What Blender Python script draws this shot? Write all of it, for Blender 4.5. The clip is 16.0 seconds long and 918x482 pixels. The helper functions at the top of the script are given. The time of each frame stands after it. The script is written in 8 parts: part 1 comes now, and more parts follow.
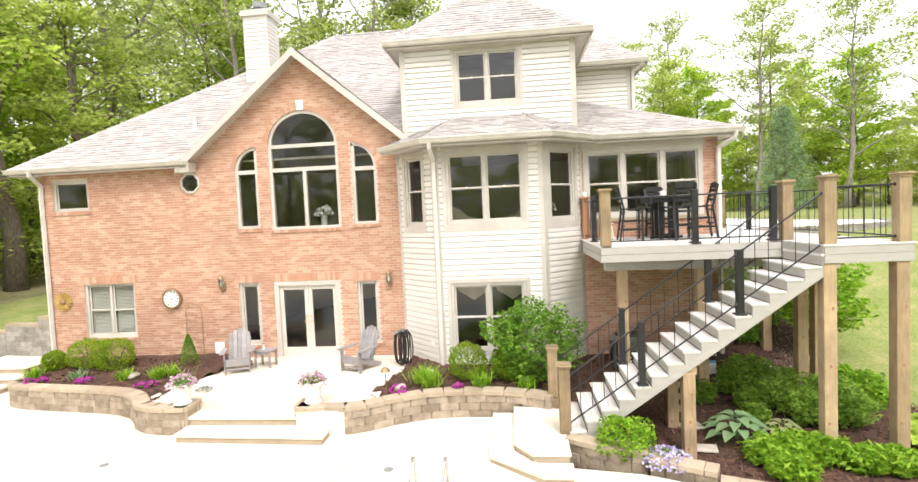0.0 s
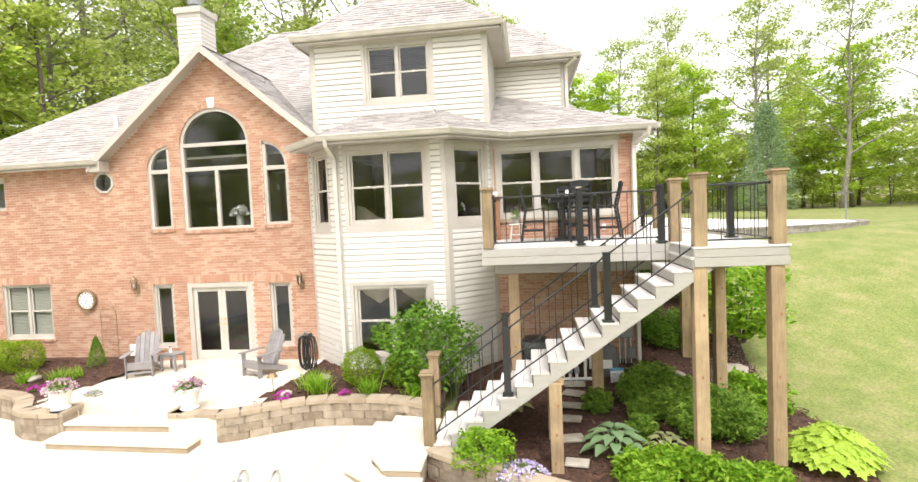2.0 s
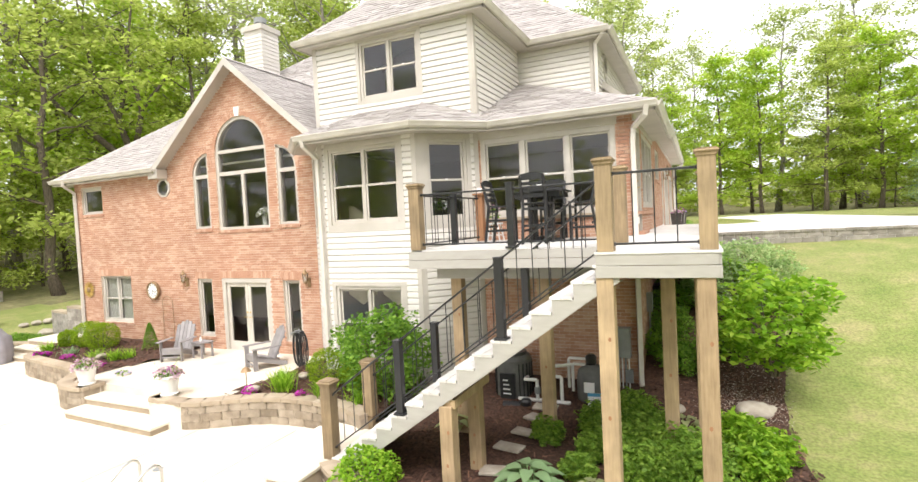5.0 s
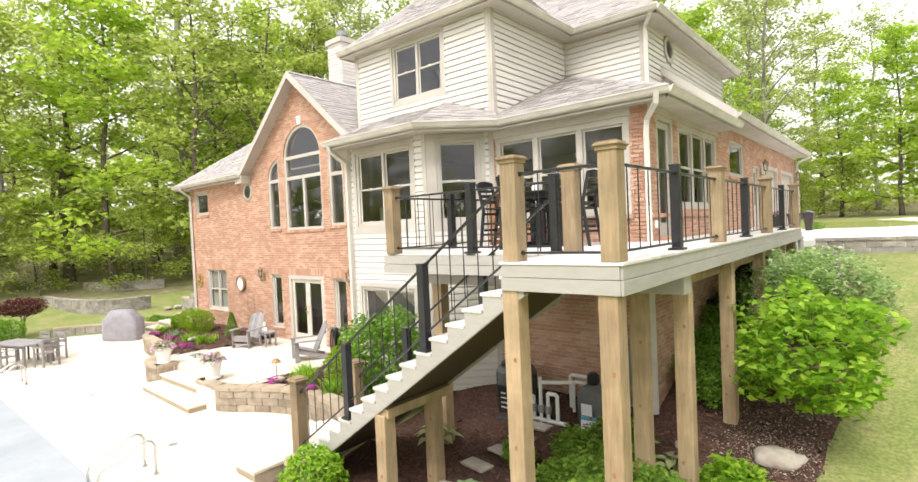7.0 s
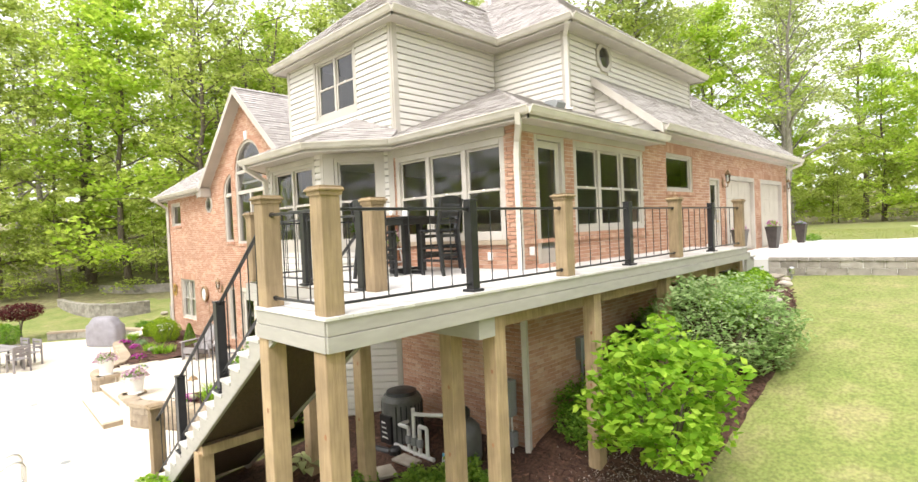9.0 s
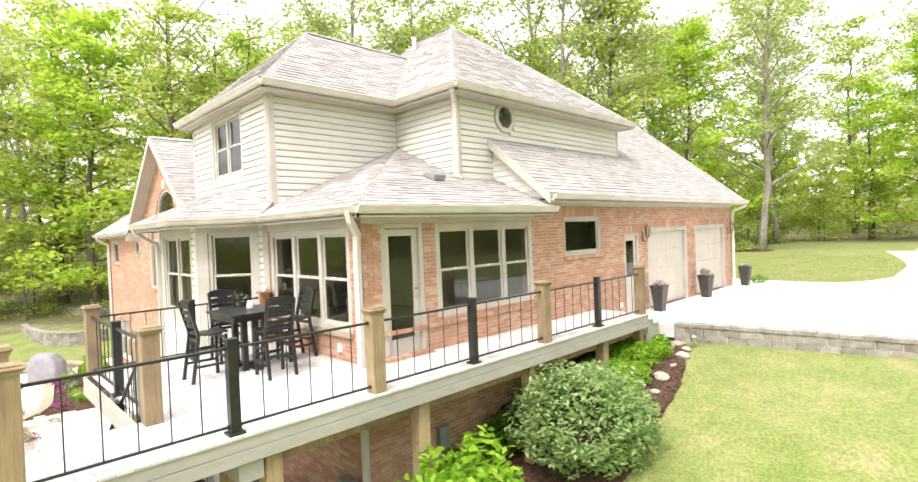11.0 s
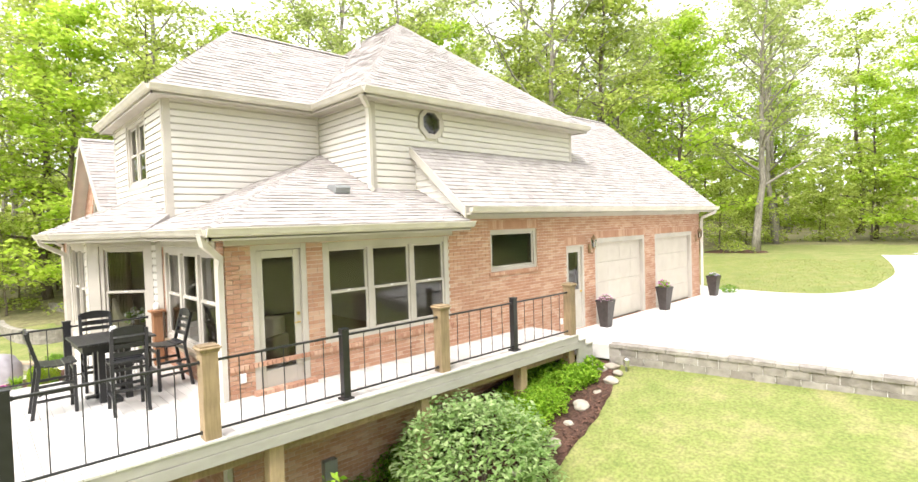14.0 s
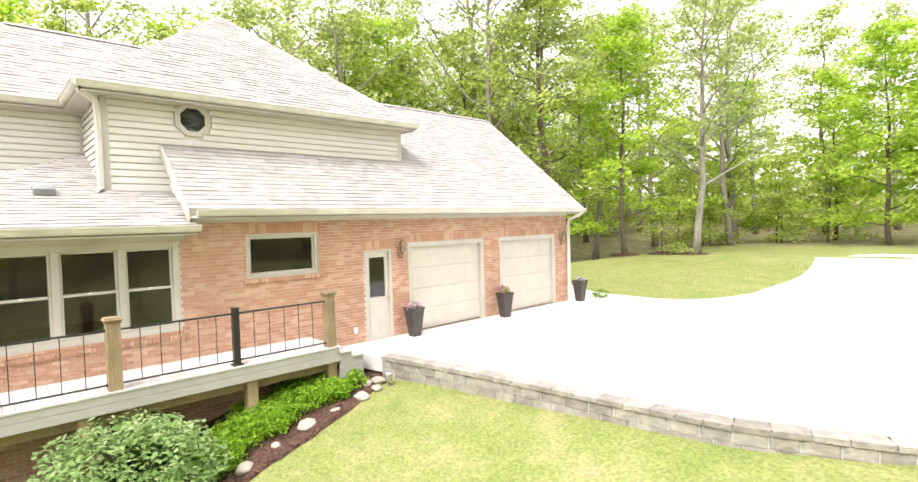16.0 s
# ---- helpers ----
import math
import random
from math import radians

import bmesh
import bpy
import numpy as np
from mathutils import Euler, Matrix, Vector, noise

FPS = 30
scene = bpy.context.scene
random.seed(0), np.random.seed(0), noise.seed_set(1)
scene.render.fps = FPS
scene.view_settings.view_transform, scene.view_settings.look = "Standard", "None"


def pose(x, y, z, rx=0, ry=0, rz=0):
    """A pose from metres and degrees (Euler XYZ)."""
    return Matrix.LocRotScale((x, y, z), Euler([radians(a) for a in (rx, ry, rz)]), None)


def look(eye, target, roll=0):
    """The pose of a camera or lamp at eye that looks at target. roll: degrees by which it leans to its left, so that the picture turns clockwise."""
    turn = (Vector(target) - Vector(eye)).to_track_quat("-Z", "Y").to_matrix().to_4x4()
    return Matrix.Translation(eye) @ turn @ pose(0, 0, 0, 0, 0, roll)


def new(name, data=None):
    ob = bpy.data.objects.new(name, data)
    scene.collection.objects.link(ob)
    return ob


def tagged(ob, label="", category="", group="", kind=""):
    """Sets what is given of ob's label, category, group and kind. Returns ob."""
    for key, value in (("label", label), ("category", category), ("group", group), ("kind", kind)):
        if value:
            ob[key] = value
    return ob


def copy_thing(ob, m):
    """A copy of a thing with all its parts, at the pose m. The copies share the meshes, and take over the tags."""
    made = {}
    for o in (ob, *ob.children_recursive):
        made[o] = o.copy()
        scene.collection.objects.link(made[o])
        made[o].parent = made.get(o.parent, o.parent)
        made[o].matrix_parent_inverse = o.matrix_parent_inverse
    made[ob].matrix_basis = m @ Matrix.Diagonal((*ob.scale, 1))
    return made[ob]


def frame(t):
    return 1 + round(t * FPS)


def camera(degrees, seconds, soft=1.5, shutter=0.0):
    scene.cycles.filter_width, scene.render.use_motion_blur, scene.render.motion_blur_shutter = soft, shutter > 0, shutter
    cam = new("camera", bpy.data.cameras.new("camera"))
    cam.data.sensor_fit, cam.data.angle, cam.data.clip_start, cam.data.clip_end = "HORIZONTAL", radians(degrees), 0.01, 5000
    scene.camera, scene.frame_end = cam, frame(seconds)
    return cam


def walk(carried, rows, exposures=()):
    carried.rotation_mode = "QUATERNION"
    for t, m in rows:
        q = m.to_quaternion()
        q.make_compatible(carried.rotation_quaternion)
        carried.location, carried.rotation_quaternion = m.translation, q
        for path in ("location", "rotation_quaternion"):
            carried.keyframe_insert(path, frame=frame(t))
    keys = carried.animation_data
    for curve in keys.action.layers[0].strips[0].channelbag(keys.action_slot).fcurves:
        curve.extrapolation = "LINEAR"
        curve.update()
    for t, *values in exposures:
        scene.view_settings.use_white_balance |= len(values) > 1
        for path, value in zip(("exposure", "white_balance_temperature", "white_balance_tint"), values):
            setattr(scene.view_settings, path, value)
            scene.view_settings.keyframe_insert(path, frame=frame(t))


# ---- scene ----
cam = camera(82.6, 16.0)
PATH = [
    (0, (0.235, 0.323, 3.772), (0.021, 2.309, 3.67), -2.6),
    (0.5, (0.872, 0.544, 3.754), (0.651, 2.529, 3.651), -2.5),
    (1, (1.513, 0.739, 3.726), (1.283, 2.723, 3.625), -2.5),
    (1.5, (2.147, 0.916, 3.69), (1.909, 2.899, 3.587), -2.5),
    (2, (2.779, 1.079, 3.66), (2.516, 3.059, 3.56), -2.6),
    (2.5, (3.415, 1.278, 3.624), (3.015, 3.235, 3.528), -2.8),
    (3, (4.051, 1.55, 3.58), (3.505, 3.472, 3.493), -2.8),
    (3.5, (4.668, 1.898, 3.535), (3.987, 3.776, 3.457), -2.7),
    (4, (5.294, 2.249, 3.498), (4.518, 4.091, 3.425), -2.7),
    (4.2, (5.534, 2.4, 3.491), (4.738, 4.233, 3.417), -2.8),
    (6.3, (7.914, 4.192, 3.421), (6.852, 5.885, 3.367), -2.7),
    (6.5, (8.132, 4.375, 3.416), (6.968, 6.001, 3.361), -2.6),
    (7, (8.649, 4.859, 3.391), (7.36, 6.387, 3.341), -2.6),
    (7.5, (9.162, 5.366, 3.394), (7.798, 6.828, 3.345), -2.6),
    (8, (9.67, 5.917, 3.354), (8.286, 7.359, 3.311), -2.6),
    (8.5, (10.195, 6.585, 3.345), (8.792, 8.009, 3.3), -2.5),
    (9, (10.666, 7.169, 3.713), (9.256, 8.587, 3.669), -2.5),
    (9.5, (11.179, 7.793, 4.483), (9.759, 9.202, 4.462), -2.6),
    (10, (11.723, 8.423, 4.972), (10.294, 9.821, 4.924), -2.5),
    (10.2, (11.897, 8.652, 4.996), (10.471, 10.054, 4.965), -2.4),
    (12.5, (12.717, 9.886, 5.491), (11.275, 11.271, 5.434), -2.0),
    (13, (12.68, 10.057, 5.535), (11.232, 11.435, 5.476), -2.1),
    (13.5, (12.886, 10.588, 5.526), (11.431, 11.959, 5.469), -2.1),
    (14, (13.306, 11.332, 5.522), (11.848, 12.699, 5.457), -1.8),
    (14.5, (13.923, 12.305, 5.518), (12.463, 13.672, 5.458), -2.1),
    (15, (14.65, 13.415, 5.495), (13.187, 14.777, 5.437), -2.1),
    (15.5, (15.452, 14.557, 5.472), (13.99, 15.92, 5.409), -1.8),
    (16, (16.273, 15.66, 5.456), (14.806, 17.018, 5.389), -1.7),
]
EXPOSURES = ((0, 1.37), (4, 1.3), (8, 1.3), (9, 1.44), (10, 1.55), (12.5, 1.67), (14, 1.71), (16, 1.73))
walk(cam, [(t, look(eye, target, roll)) for t, eye, target, roll in PATH], EXPOSURES)

# ---- light ----
world = bpy.data.worlds.new("world")
scene.world = world
world.use_nodes = True
wn, wl = world.node_tree.nodes, world.node_tree.links
sky = wn.new("ShaderNodeTexSky")
sky.sky_type = "NISHITA"
sky.sun_disc = False
sky.sun_elevation = radians(55)
sky.sun_rotation = radians(200)
sky.dust_density = 6.0
sky.air_density = 1.5
grey = wn.new("ShaderNodeHueSaturation")
grey.inputs["Saturation"].default_value = 0.3
wl.new(sky.outputs[0], grey.inputs["Color"])
cloud_mix = wn.new("ShaderNodeMix")
cloud_mix.data_type = "RGBA"
cloud_mix.inputs["Factor"].default_value = 0.72
cloud_mix.inputs["B"].default_value = (5.3, 5.2, 5.3, 1)
wl.new(grey.outputs[0], cloud_mix.inputs["A"])
wl.new(cloud_mix.outputs["Result"], wn["Background"].inputs["Color"])
wn["Background"].inputs["Strength"].default_value = 0.15
sun = new("sun", bpy.data.lights.new("sun", "SUN"))
sun.data.energy = 1.3
sun.data.angle = radians(22)
sun.data.color = (1.0, 0.955, 0.92)
sun.matrix_world = look((0, 0, 40), (0 - 12, 0 + 24, 40 - 38))

# ---- mesh helpers ----
rng = np.random.default_rng(5)


class Mesh:
    """Collects vertices and faces for one mesh."""

    def __init__(self):
        self.v, self.f, self.sheet = [], [], False

    def add(self, verts, faces):
        n = len(self.v)
        self.v.extend([tuple(p) for p in verts])
        self.f.extend([tuple(i + n for i in f) for f in faces])
        return self

    def box(self, x0, x1, y0, y1, z0, z1, m=None):
        vs = [(x, y, z) for x in (x0, x1) for y in (y0, y1) for z in (z0, z1)]
        if m is not None:
            vs = [m @ Vector(p) for p in vs]
        return self.add(vs, [(0, 1, 3, 2), (4, 6, 7, 5), (0, 4, 5, 1), (2, 3, 7, 6), (0, 2, 6, 4), (1, 5, 7, 3)])

    def prism(self, poly, axis, a, b):
        """A polygon in the two other axes, drawn out along axis from a to b."""
        def at(p, q):
            return {"x": (q, p[0], p[1]), "y": (p[0], q, p[1]), "z": (p[0], p[1], q)}[axis]
        n = len(poly)
        vs = [at(p, a) for p in poly] + [at(p, b) for p in poly]
        fs = [tuple(range(n)), tuple(range(2 * n - 1, n - 1, -1))] + [(i, i + n, (i + 1) % n + n, (i + 1) % n) for i in range(n)]
        return self.add(vs, fs)

    def pane(self, u0, u1, y, z0, z1):
        """A thin sheet of glass that faces out of the wall."""
        self.sheet = True
        return self.add([(u0, y, z0), (u1, y, z0), (u1, y, z1), (u0, y, z1)], [(0, 1, 2, 3)])

    def tube(self, path, radius, sides=8, ends=True):
        """A round bar along a path of points; radius may be one number or one a point."""
        path = [Vector(p) for p in path]
        rs = radius if isinstance(radius, (list, tuple)) else [radius] * len(path)
        vs, fs = [], []
        up = Vector((0.31, 0.2, 0.93))
        for i, p in enumerate(path):
            d = (path[min(i + 1, len(path) - 1)] - path[max(i - 1, 0)]).normalized()
            if abs(d.dot(up)) > 0.97:
                up = Vector((1, 0.1, 0))
            s = d.cross(up).normalized()
            t = d.cross(s)
            up = -t if t.dot(up) < 0 else t
            for k in range(sides):
                a = 2 * math.pi * k / sides
                vs.append(p + (s * math.cos(a) + up * math.sin(a)) * rs[i])
        for i in range(len(path) - 1):
            for k in range(sides):
                k2 = (k + 1) % sides
                fs.append((i * sides + k, i * sides + k2, (i + 1) * sides + k2, (i + 1) * sides + k))
        if ends:
            fs += [tuple(range(sides))[::-1], tuple(range(len(vs) - sides, len(vs)))]
        return self.add(vs, fs)

    def lathe(self, profile, sides=20, centre=(0, 0, 0)):
        """(radius, height) pairs turned about z."""
        vs, fs = [], []
        for r, z in profile:
            for k in range(sides):
                a = 2 * math.pi * k / sides
                vs.append((centre[0] + r * math.cos(a), centre[1] + r * math.sin(a), centre[2] + z))
        for i in range(len(profile) - 1):
            for k in range(sides):
                k2 = (k + 1) % sides
                fs.append((i * sides + k, i * sides + k2, (i + 1) * sides + k2, (i + 1) * sides + k))
        fs += [tuple(range(sides))[::-1], tuple(range(len(vs) - sides, len(vs)))]
        return self.add(vs, fs)

    def data(self, name):
        me = bpy.data.meshes.new(name)
        me.from_pydata(self.v, [], self.f)
        me.update()
        if self.sheet:
            return me
        bm = bmesh.new()
        bm.from_mesh(me)
        bmesh.ops.recalc_face_normals(bm, faces=bm.faces)
        bm.to_mesh(me)
        bm.free()
        return me


def part(name, mesh, material, parent=None, label="", bevel=0.0, smooth=False):
    """One mesh object, under a thing or a part, or by itself."""
    me = mesh.data(name) if isinstance(mesh, Mesh) else mesh
    if material is not None and not me.materials:
        me.materials.append(material)
    if smooth:
        me.polygons.foreach_set("use_smooth", [True] * len(me.polygons))
    ob = new(name, me)
    ob.parent = parent
    if bevel:
        mod = ob.modifiers.new("bevel", "BEVEL")
        mod.width, mod.segments, mod.limit_method = bevel, 2, "ANGLE"
    if label:
        ob["label"] = label
    return ob


def thing(name, label, category, m=None, group="", kind=""):
    ob = new(name)
    ob.empty_display_size = 0.1
    if m is not None:
        ob.matrix_basis = m
    return tagged(ob, label, category, group, kind)


def raw(name, verts, faces, material, parent=None, smooth=False):
    """A mesh straight from arrays, for large counts."""
    me = bpy.data.meshes.new(name)
    me.from_pydata(verts, [], faces)
    me.update()
    me.materials.append(material)
    if smooth:
        me.polygons.foreach_set("use_smooth", [True] * len(me.polygons))
    ob = new(name, me)
    ob.parent = parent
    return ob


# ---- materials ----
def mat(name, c1, c2=None, scale=3.0, rough=0.6, bump=0.0, bscale=60.0, spread="", amount=0.5, metal=0.0, stretch=(1, 1, 1), c3=None, translucent=0.0, spec=0.5, detail=6, stain=0.0, stain_scale=0.5):
    m = bpy.data.materials.new(name)
    m.use_nodes = True
    n, l = m.node_tree.nodes, m.node_tree.links
    p = n["Principled BSDF"]
    p.inputs["Roughness"].default_value = rough
    p.inputs["Metallic"].default_value = metal
    p.inputs["Specular IOR Level"].default_value = spec
    geo = n.new("ShaderNodeNewGeometry")
    mp = n.new("ShaderNodeMapping")
    mp.inputs["Scale"].default_value = stretch
    l.new(geo.outputs["Position"], mp.inputs["Vector"])
    no = n.new("ShaderNodeTexNoise")
    no.inputs["Scale"].default_value = scale
    no.inputs["Detail"].default_value = detail
    l.new(mp.outputs[0], no.inputs["Vector"])
    ramp = n.new("ShaderNodeValToRGB")
    ramp.color_ramp.elements[0].position, ramp.color_ramp.elements[1].position = 0.3, 0.7
    ramp.color_ramp.elements[0].color = (*c1, 1)
    ramp.color_ramp.elements[1].color = (*(c2 or c1), 1)
    if c3:
        e = ramp.color_ramp.elements.new(0.5)
        e.color = (*c3, 1)
    value = no.outputs["Fac"]
    if spread:
        if spread == "island":
            r = geo.outputs["Random Per Island"]
        else:
            r = n.new("ShaderNodeObjectInfo").outputs["Random"]
        mix = n.new("ShaderNodeMix")
        mix.inputs["Factor"].default_value = amount
        l.new(no.outputs["Fac"], mix.inputs["A"])
        l.new(r, mix.inputs["B"])
        value = mix.outputs["Result"]
        if amount > 0.6:
            ramp.color_ramp.elements[0].position, ramp.color_ramp.elements[-1].position = 0.12, 0.88
    l.new(value, ramp.inputs["Fac"])
    colour = ramp.outputs["Color"]
    if stain:
        n2 = n.new("ShaderNodeTexNoise")
        n2.inputs["Scale"].default_value = stain_scale
        n2.inputs["Detail"].default_value = 4
        l.new(geo.outputs["Position"], n2.inputs["Vector"])
        mr = n.new("ShaderNodeMapRange")
        mr.inputs["From Min"].default_value, mr.inputs["From Max"].default_value = 0.35, 0.65
        mr.inputs["To Min"].default_value, mr.inputs["To Max"].default_value = 1 - stain, 1 + stain * 0.4
        l.new(n2.outputs["Fac"], mr.inputs["Value"])
        mul = n.new("ShaderNodeMix")
        mul.data_type, mul.blend_type = "RGBA", "MULTIPLY"
        mul.inputs["Factor"].default_value = 1
        l.new(colour, mul.inputs["A"])
        l.new(mr.outputs[0], mul.inputs["B"])
        colour = mul.outputs["Result"]
    l.new(colour, p.inputs["Base Color"])
    if bump:
        nb = n.new("ShaderNodeTexNoise")
        nb.inputs["Scale"].default_value = bscale
        nb.inputs["Detail"].default_value = 4
        l.new(mp.outputs[0], nb.inputs["Vector"])
        b = n.new("ShaderNodeBump")
        b.inputs["Strength"].default_value = bump
        b.inputs["Distance"].default_value = 0.02
        l.new(nb.outputs["Fac"], b.inputs["Height"])
        l.new(b.outputs[0], p.inputs["Normal"])
    if translucent:
        tr = n.new("ShaderNodeBsdfTranslucent")
        l.new(colour, tr.inputs["Color"])
        ms = n.new("ShaderNodeMixShader")
        ms.inputs[0].default_value = translucent
        l.new(p.outputs[0], ms.inputs[1])
        l.new(tr.outputs[0], ms.inputs[2])
        l.new(ms.outputs[0], n["Material Output"].inputs[0])
    return m


BRICK = mat("brick", (0.40, 0.205, 0.132), (0.575, 0.385, 0.28), 2.0, 0.85, 0.4, 70, "island", 0.62, c3=(0.465, 0.262, 0.176), stain=0.08)
BRICK_ONE = mat("brick_single", (0.40, 0.205, 0.132), (0.575, 0.385, 0.28), 2.0, 0.85, 0.4, 70, "object", 0.62, c3=(0.465, 0.262, 0.176), stain=0.08)
MORTAR = mat("mortar", (0.56, 0.47, 0.39), (0.66, 0.57, 0.49), 8, 0.95, 0.5, 90)
SIDING = mat("siding", (0.62, 0.588, 0.545), (0.69, 0.658, 0.615), 1.2, 0.55, 0.06, 30, "object", 0.3, stretch=(1, 1, 6), stain=0.05)
TRIM = mat("trim", (0.455, 0.418, 0.370), (0.525, 0.487, 0.437), 1.5, 0.5, 0.05, 40, stain=0.07, stain_scale=2)
GUTTER = mat("gutter", (0.57, 0.53, 0.475), (0.65, 0.61, 0.555), 2, 0.4, 0.0, stain=0.08, stain_scale=3)
SHINGLE = mat("shingle", (0.325, 0.297, 0.282), (0.43, 0.402, 0.385), 7, 0.95, 0.4, 160, "island", 0.4, c3=(0.378, 0.35, 0.333), stain=0.05)
WOOD_POST = mat("post_wood", (0.27, 0.185, 0.105), (0.46, 0.335, 0.20), 6, 0.78, 0.35, 25, "object", 0.35, stretch=(6, 6, 0.5), stain=0.18, stain_scale=3)
WOOD_NEWEL = mat("newel_wood", (0.21, 0.15, 0.085), (0.37, 0.27, 0.155), 6, 0.78, 0.35, 25, "object", 0.35, stretch=(6, 6, 0.5), stain=0.2, stain_scale=3)
# near-black brown: the shade beneath the deck stairs put into the colour
STAIR_SHADE = mat("stair_shade", (0.05, 0.03, 0.018), (0.10, 0.06, 0.035), 6, 0.8, 0.3, 25, stretch=(1, 6, 6))
SHINGLE_ONE = mat("single_shingle", (0.325, 0.297, 0.282), (0.43, 0.402, 0.385), 7, 0.95, 0.4, 160, "object", 0.4, c3=(0.378, 0.35, 0.333), stain=0.05)
DECK_PAINT = mat("deck_paint", (0.365, 0.345, 0.312), (0.415, 0.395, 0.36), 4, 0.6, 0.12, 30, stretch=(1, 1, 4), stain=0.06)
DECKING = mat("decking", (0.56, 0.53, 0.50), (0.68, 0.66, 0.63), 5, 0.6, 0.15, 50, "object", 0.5, stretch=(1, 1, 1), stain=0.1)
BLACK = mat("black_metal", (0.012, 0.012, 0.014), (0.022, 0.022, 0.024), 8, 0.35, 0.0)
CONCRETE = mat("concrete", (0.62, 0.55, 0.44), (0.74, 0.68, 0.58), 1.5, 0.85, 0.2, 90, stain=0.12, stain_scale=0.7)
DRIVE = mat("driveway_concrete", (0.66, 0.64, 0.61), (0.76, 0.74, 0.71), 1.0, 0.85, 0.2, 90, stain=0.07)
BLOCK = mat("wall_block", (0.24, 0.19, 0.135), (0.38, 0.315, 0.24), 6, 0.95, 1.0, 22, "object", 0.4, c3=(0.31, 0.25, 0.185), stain=0.18, stain_scale=3)
BLOCK_GREY = mat("grey_block", (0.24, 0.215, 0.185), (0.37, 0.34, 0.30), 6, 0.95, 1.0, 22, "object", 0.4, stain=0.2, stain_scale=3)
CAP = mat("wall_cap", (0.34, 0.27, 0.19), (0.44, 0.36, 0.265), 5, 0.9, 0.5, 40, "object", 0.3, stain=0.12)
MULCH = mat("mulch", (0.035, 0.016, 0.010), (0.13, 0.065, 0.042), 18, 0.95, 1.0, 45, stain=0.25, stain_scale=1.0)
CHIP = mat("mulch_chip", (0.04, 0.018, 0.011), (0.17, 0.085, 0.055), 9, 0.95, 0, 1, "island", 0.9)
LITTER = mat("leaf_litter", (0.20, 0.145, 0.11), (0.50, 0.42, 0.36), 9, 0.9, 0, 1, "island", 0.9)
LAWN = mat("lawn", (0.150, 0.205, 0.040), (0.335, 0.295, 0.135), 1.0, 0.95, 1.0, 40, c3=(0.222, 0.25, 0.07), detail=11, stain=0.3, stain_scale=20)
LAWN.node_tree.nodes["Noise Texture"].inputs["Roughness"].default_value = 0.72
GRASS = mat("grass_blade", (0.22, 0.29, 0.06), (0.40, 0.37, 0.16), 0.9, 0.8, 0, 1, "island", 0.35, c3=(0.29, 0.335, 0.09), translucent=0.4, spec=0.2)
FOREST_FLOOR = mat("forest_floor", (0.15, 0.125, 0.068), (0.28, 0.225, 0.13), 3, 1.0, 1.0, 15, c3=(0.20, 0.19, 0.085), stain=0.3)
BARK = mat("bark", (0.07, 0.052, 0.038), (0.20, 0.165, 0.13), 9, 0.95, 1.0, 18, stretch=(2, 2, 0.4))
BARK_PALE = mat("pale_bark", (0.16, 0.14, 0.115), (0.36, 0.33, 0.29), 7, 0.95, 0.8, 18, stretch=(2, 2, 0.4))


def leaf(name, dark, mid, bright, amount=0.7, tr=0.55):
    return mat(name, dark, bright, 0.35, 0.5, 0, 1, "island", amount, c3=mid, translucent=tr, spec=0.2)


LEAF_TREE = leaf("tree_leaf", (0.26, 0.34, 0.06), (0.44, 0.53, 0.11), (0.62, 0.68, 0.20), tr=0.6)
LEAF_LIME = leaf("lime_leaf", (0.29, 0.45, 0.04), (0.46, 0.62, 0.07), (0.61, 0.72, 0.13), tr=0.6)
LEAF_OLD = leaf("dull_leaf", (0.25, 0.32, 0.08), (0.40, 0.48, 0.14), (0.56, 0.61, 0.25), tr=0.6)
LEAF_SHRUB = leaf("shrub_leaf", (0.09, 0.20, 0.025), (0.18, 0.34, 0.04), (0.33, 0.52, 0.075))
LEAF_BRIGHT = leaf("bright_leaf", (0.12, 0.26, 0.015), (0.27, 0.48, 0.035), (0.48, 0.65, 0.08))
LEAF_PALE = leaf("pale_leaf", (0.23, 0.36, 0.11), (0.32, 0.46, 0.17), (0.52, 0.63, 0.31), 0.55)
LEAF_BOX = leaf("box_leaf", (0.11, 0.21, 0.010), (0.25, 0.39, 0.02), (0.45, 0.57, 0.045))
LEAF_PINE = leaf("pine_needle", (0.11, 0.19, 0.075), (0.22, 0.33, 0.15), (0.36, 0.47, 0.25), tr=0.2)
LEAF_RED = leaf("red_leaf", (0.05, 0.010, 0.014), (0.10, 0.022, 0.026), (0.20, 0.05, 0.05))
LEAF_BLUE = leaf("blue_leaf", (0.15, 0.28, 0.12), (0.26, 0.42, 0.20), (0.52, 0.60, 0.38))
LEAF_COVER = leaf("cover_leaf", (0.13, 0.25, 0.035), (0.25, 0.41, 0.06), (0.42, 0.58, 0.10))
LEAF_LOBED = leaf("lobed_leaf", (0.24, 0.40, 0.04), (0.40, 0.56, 0.07), (0.58, 0.68, 0.14), 0.8, 0.35)
LEAF_CREAM = leaf("cream_leaf", (0.18, 0.28, 0.05), (0.5, 0.55, 0.25), (0.75, 0.74, 0.5))
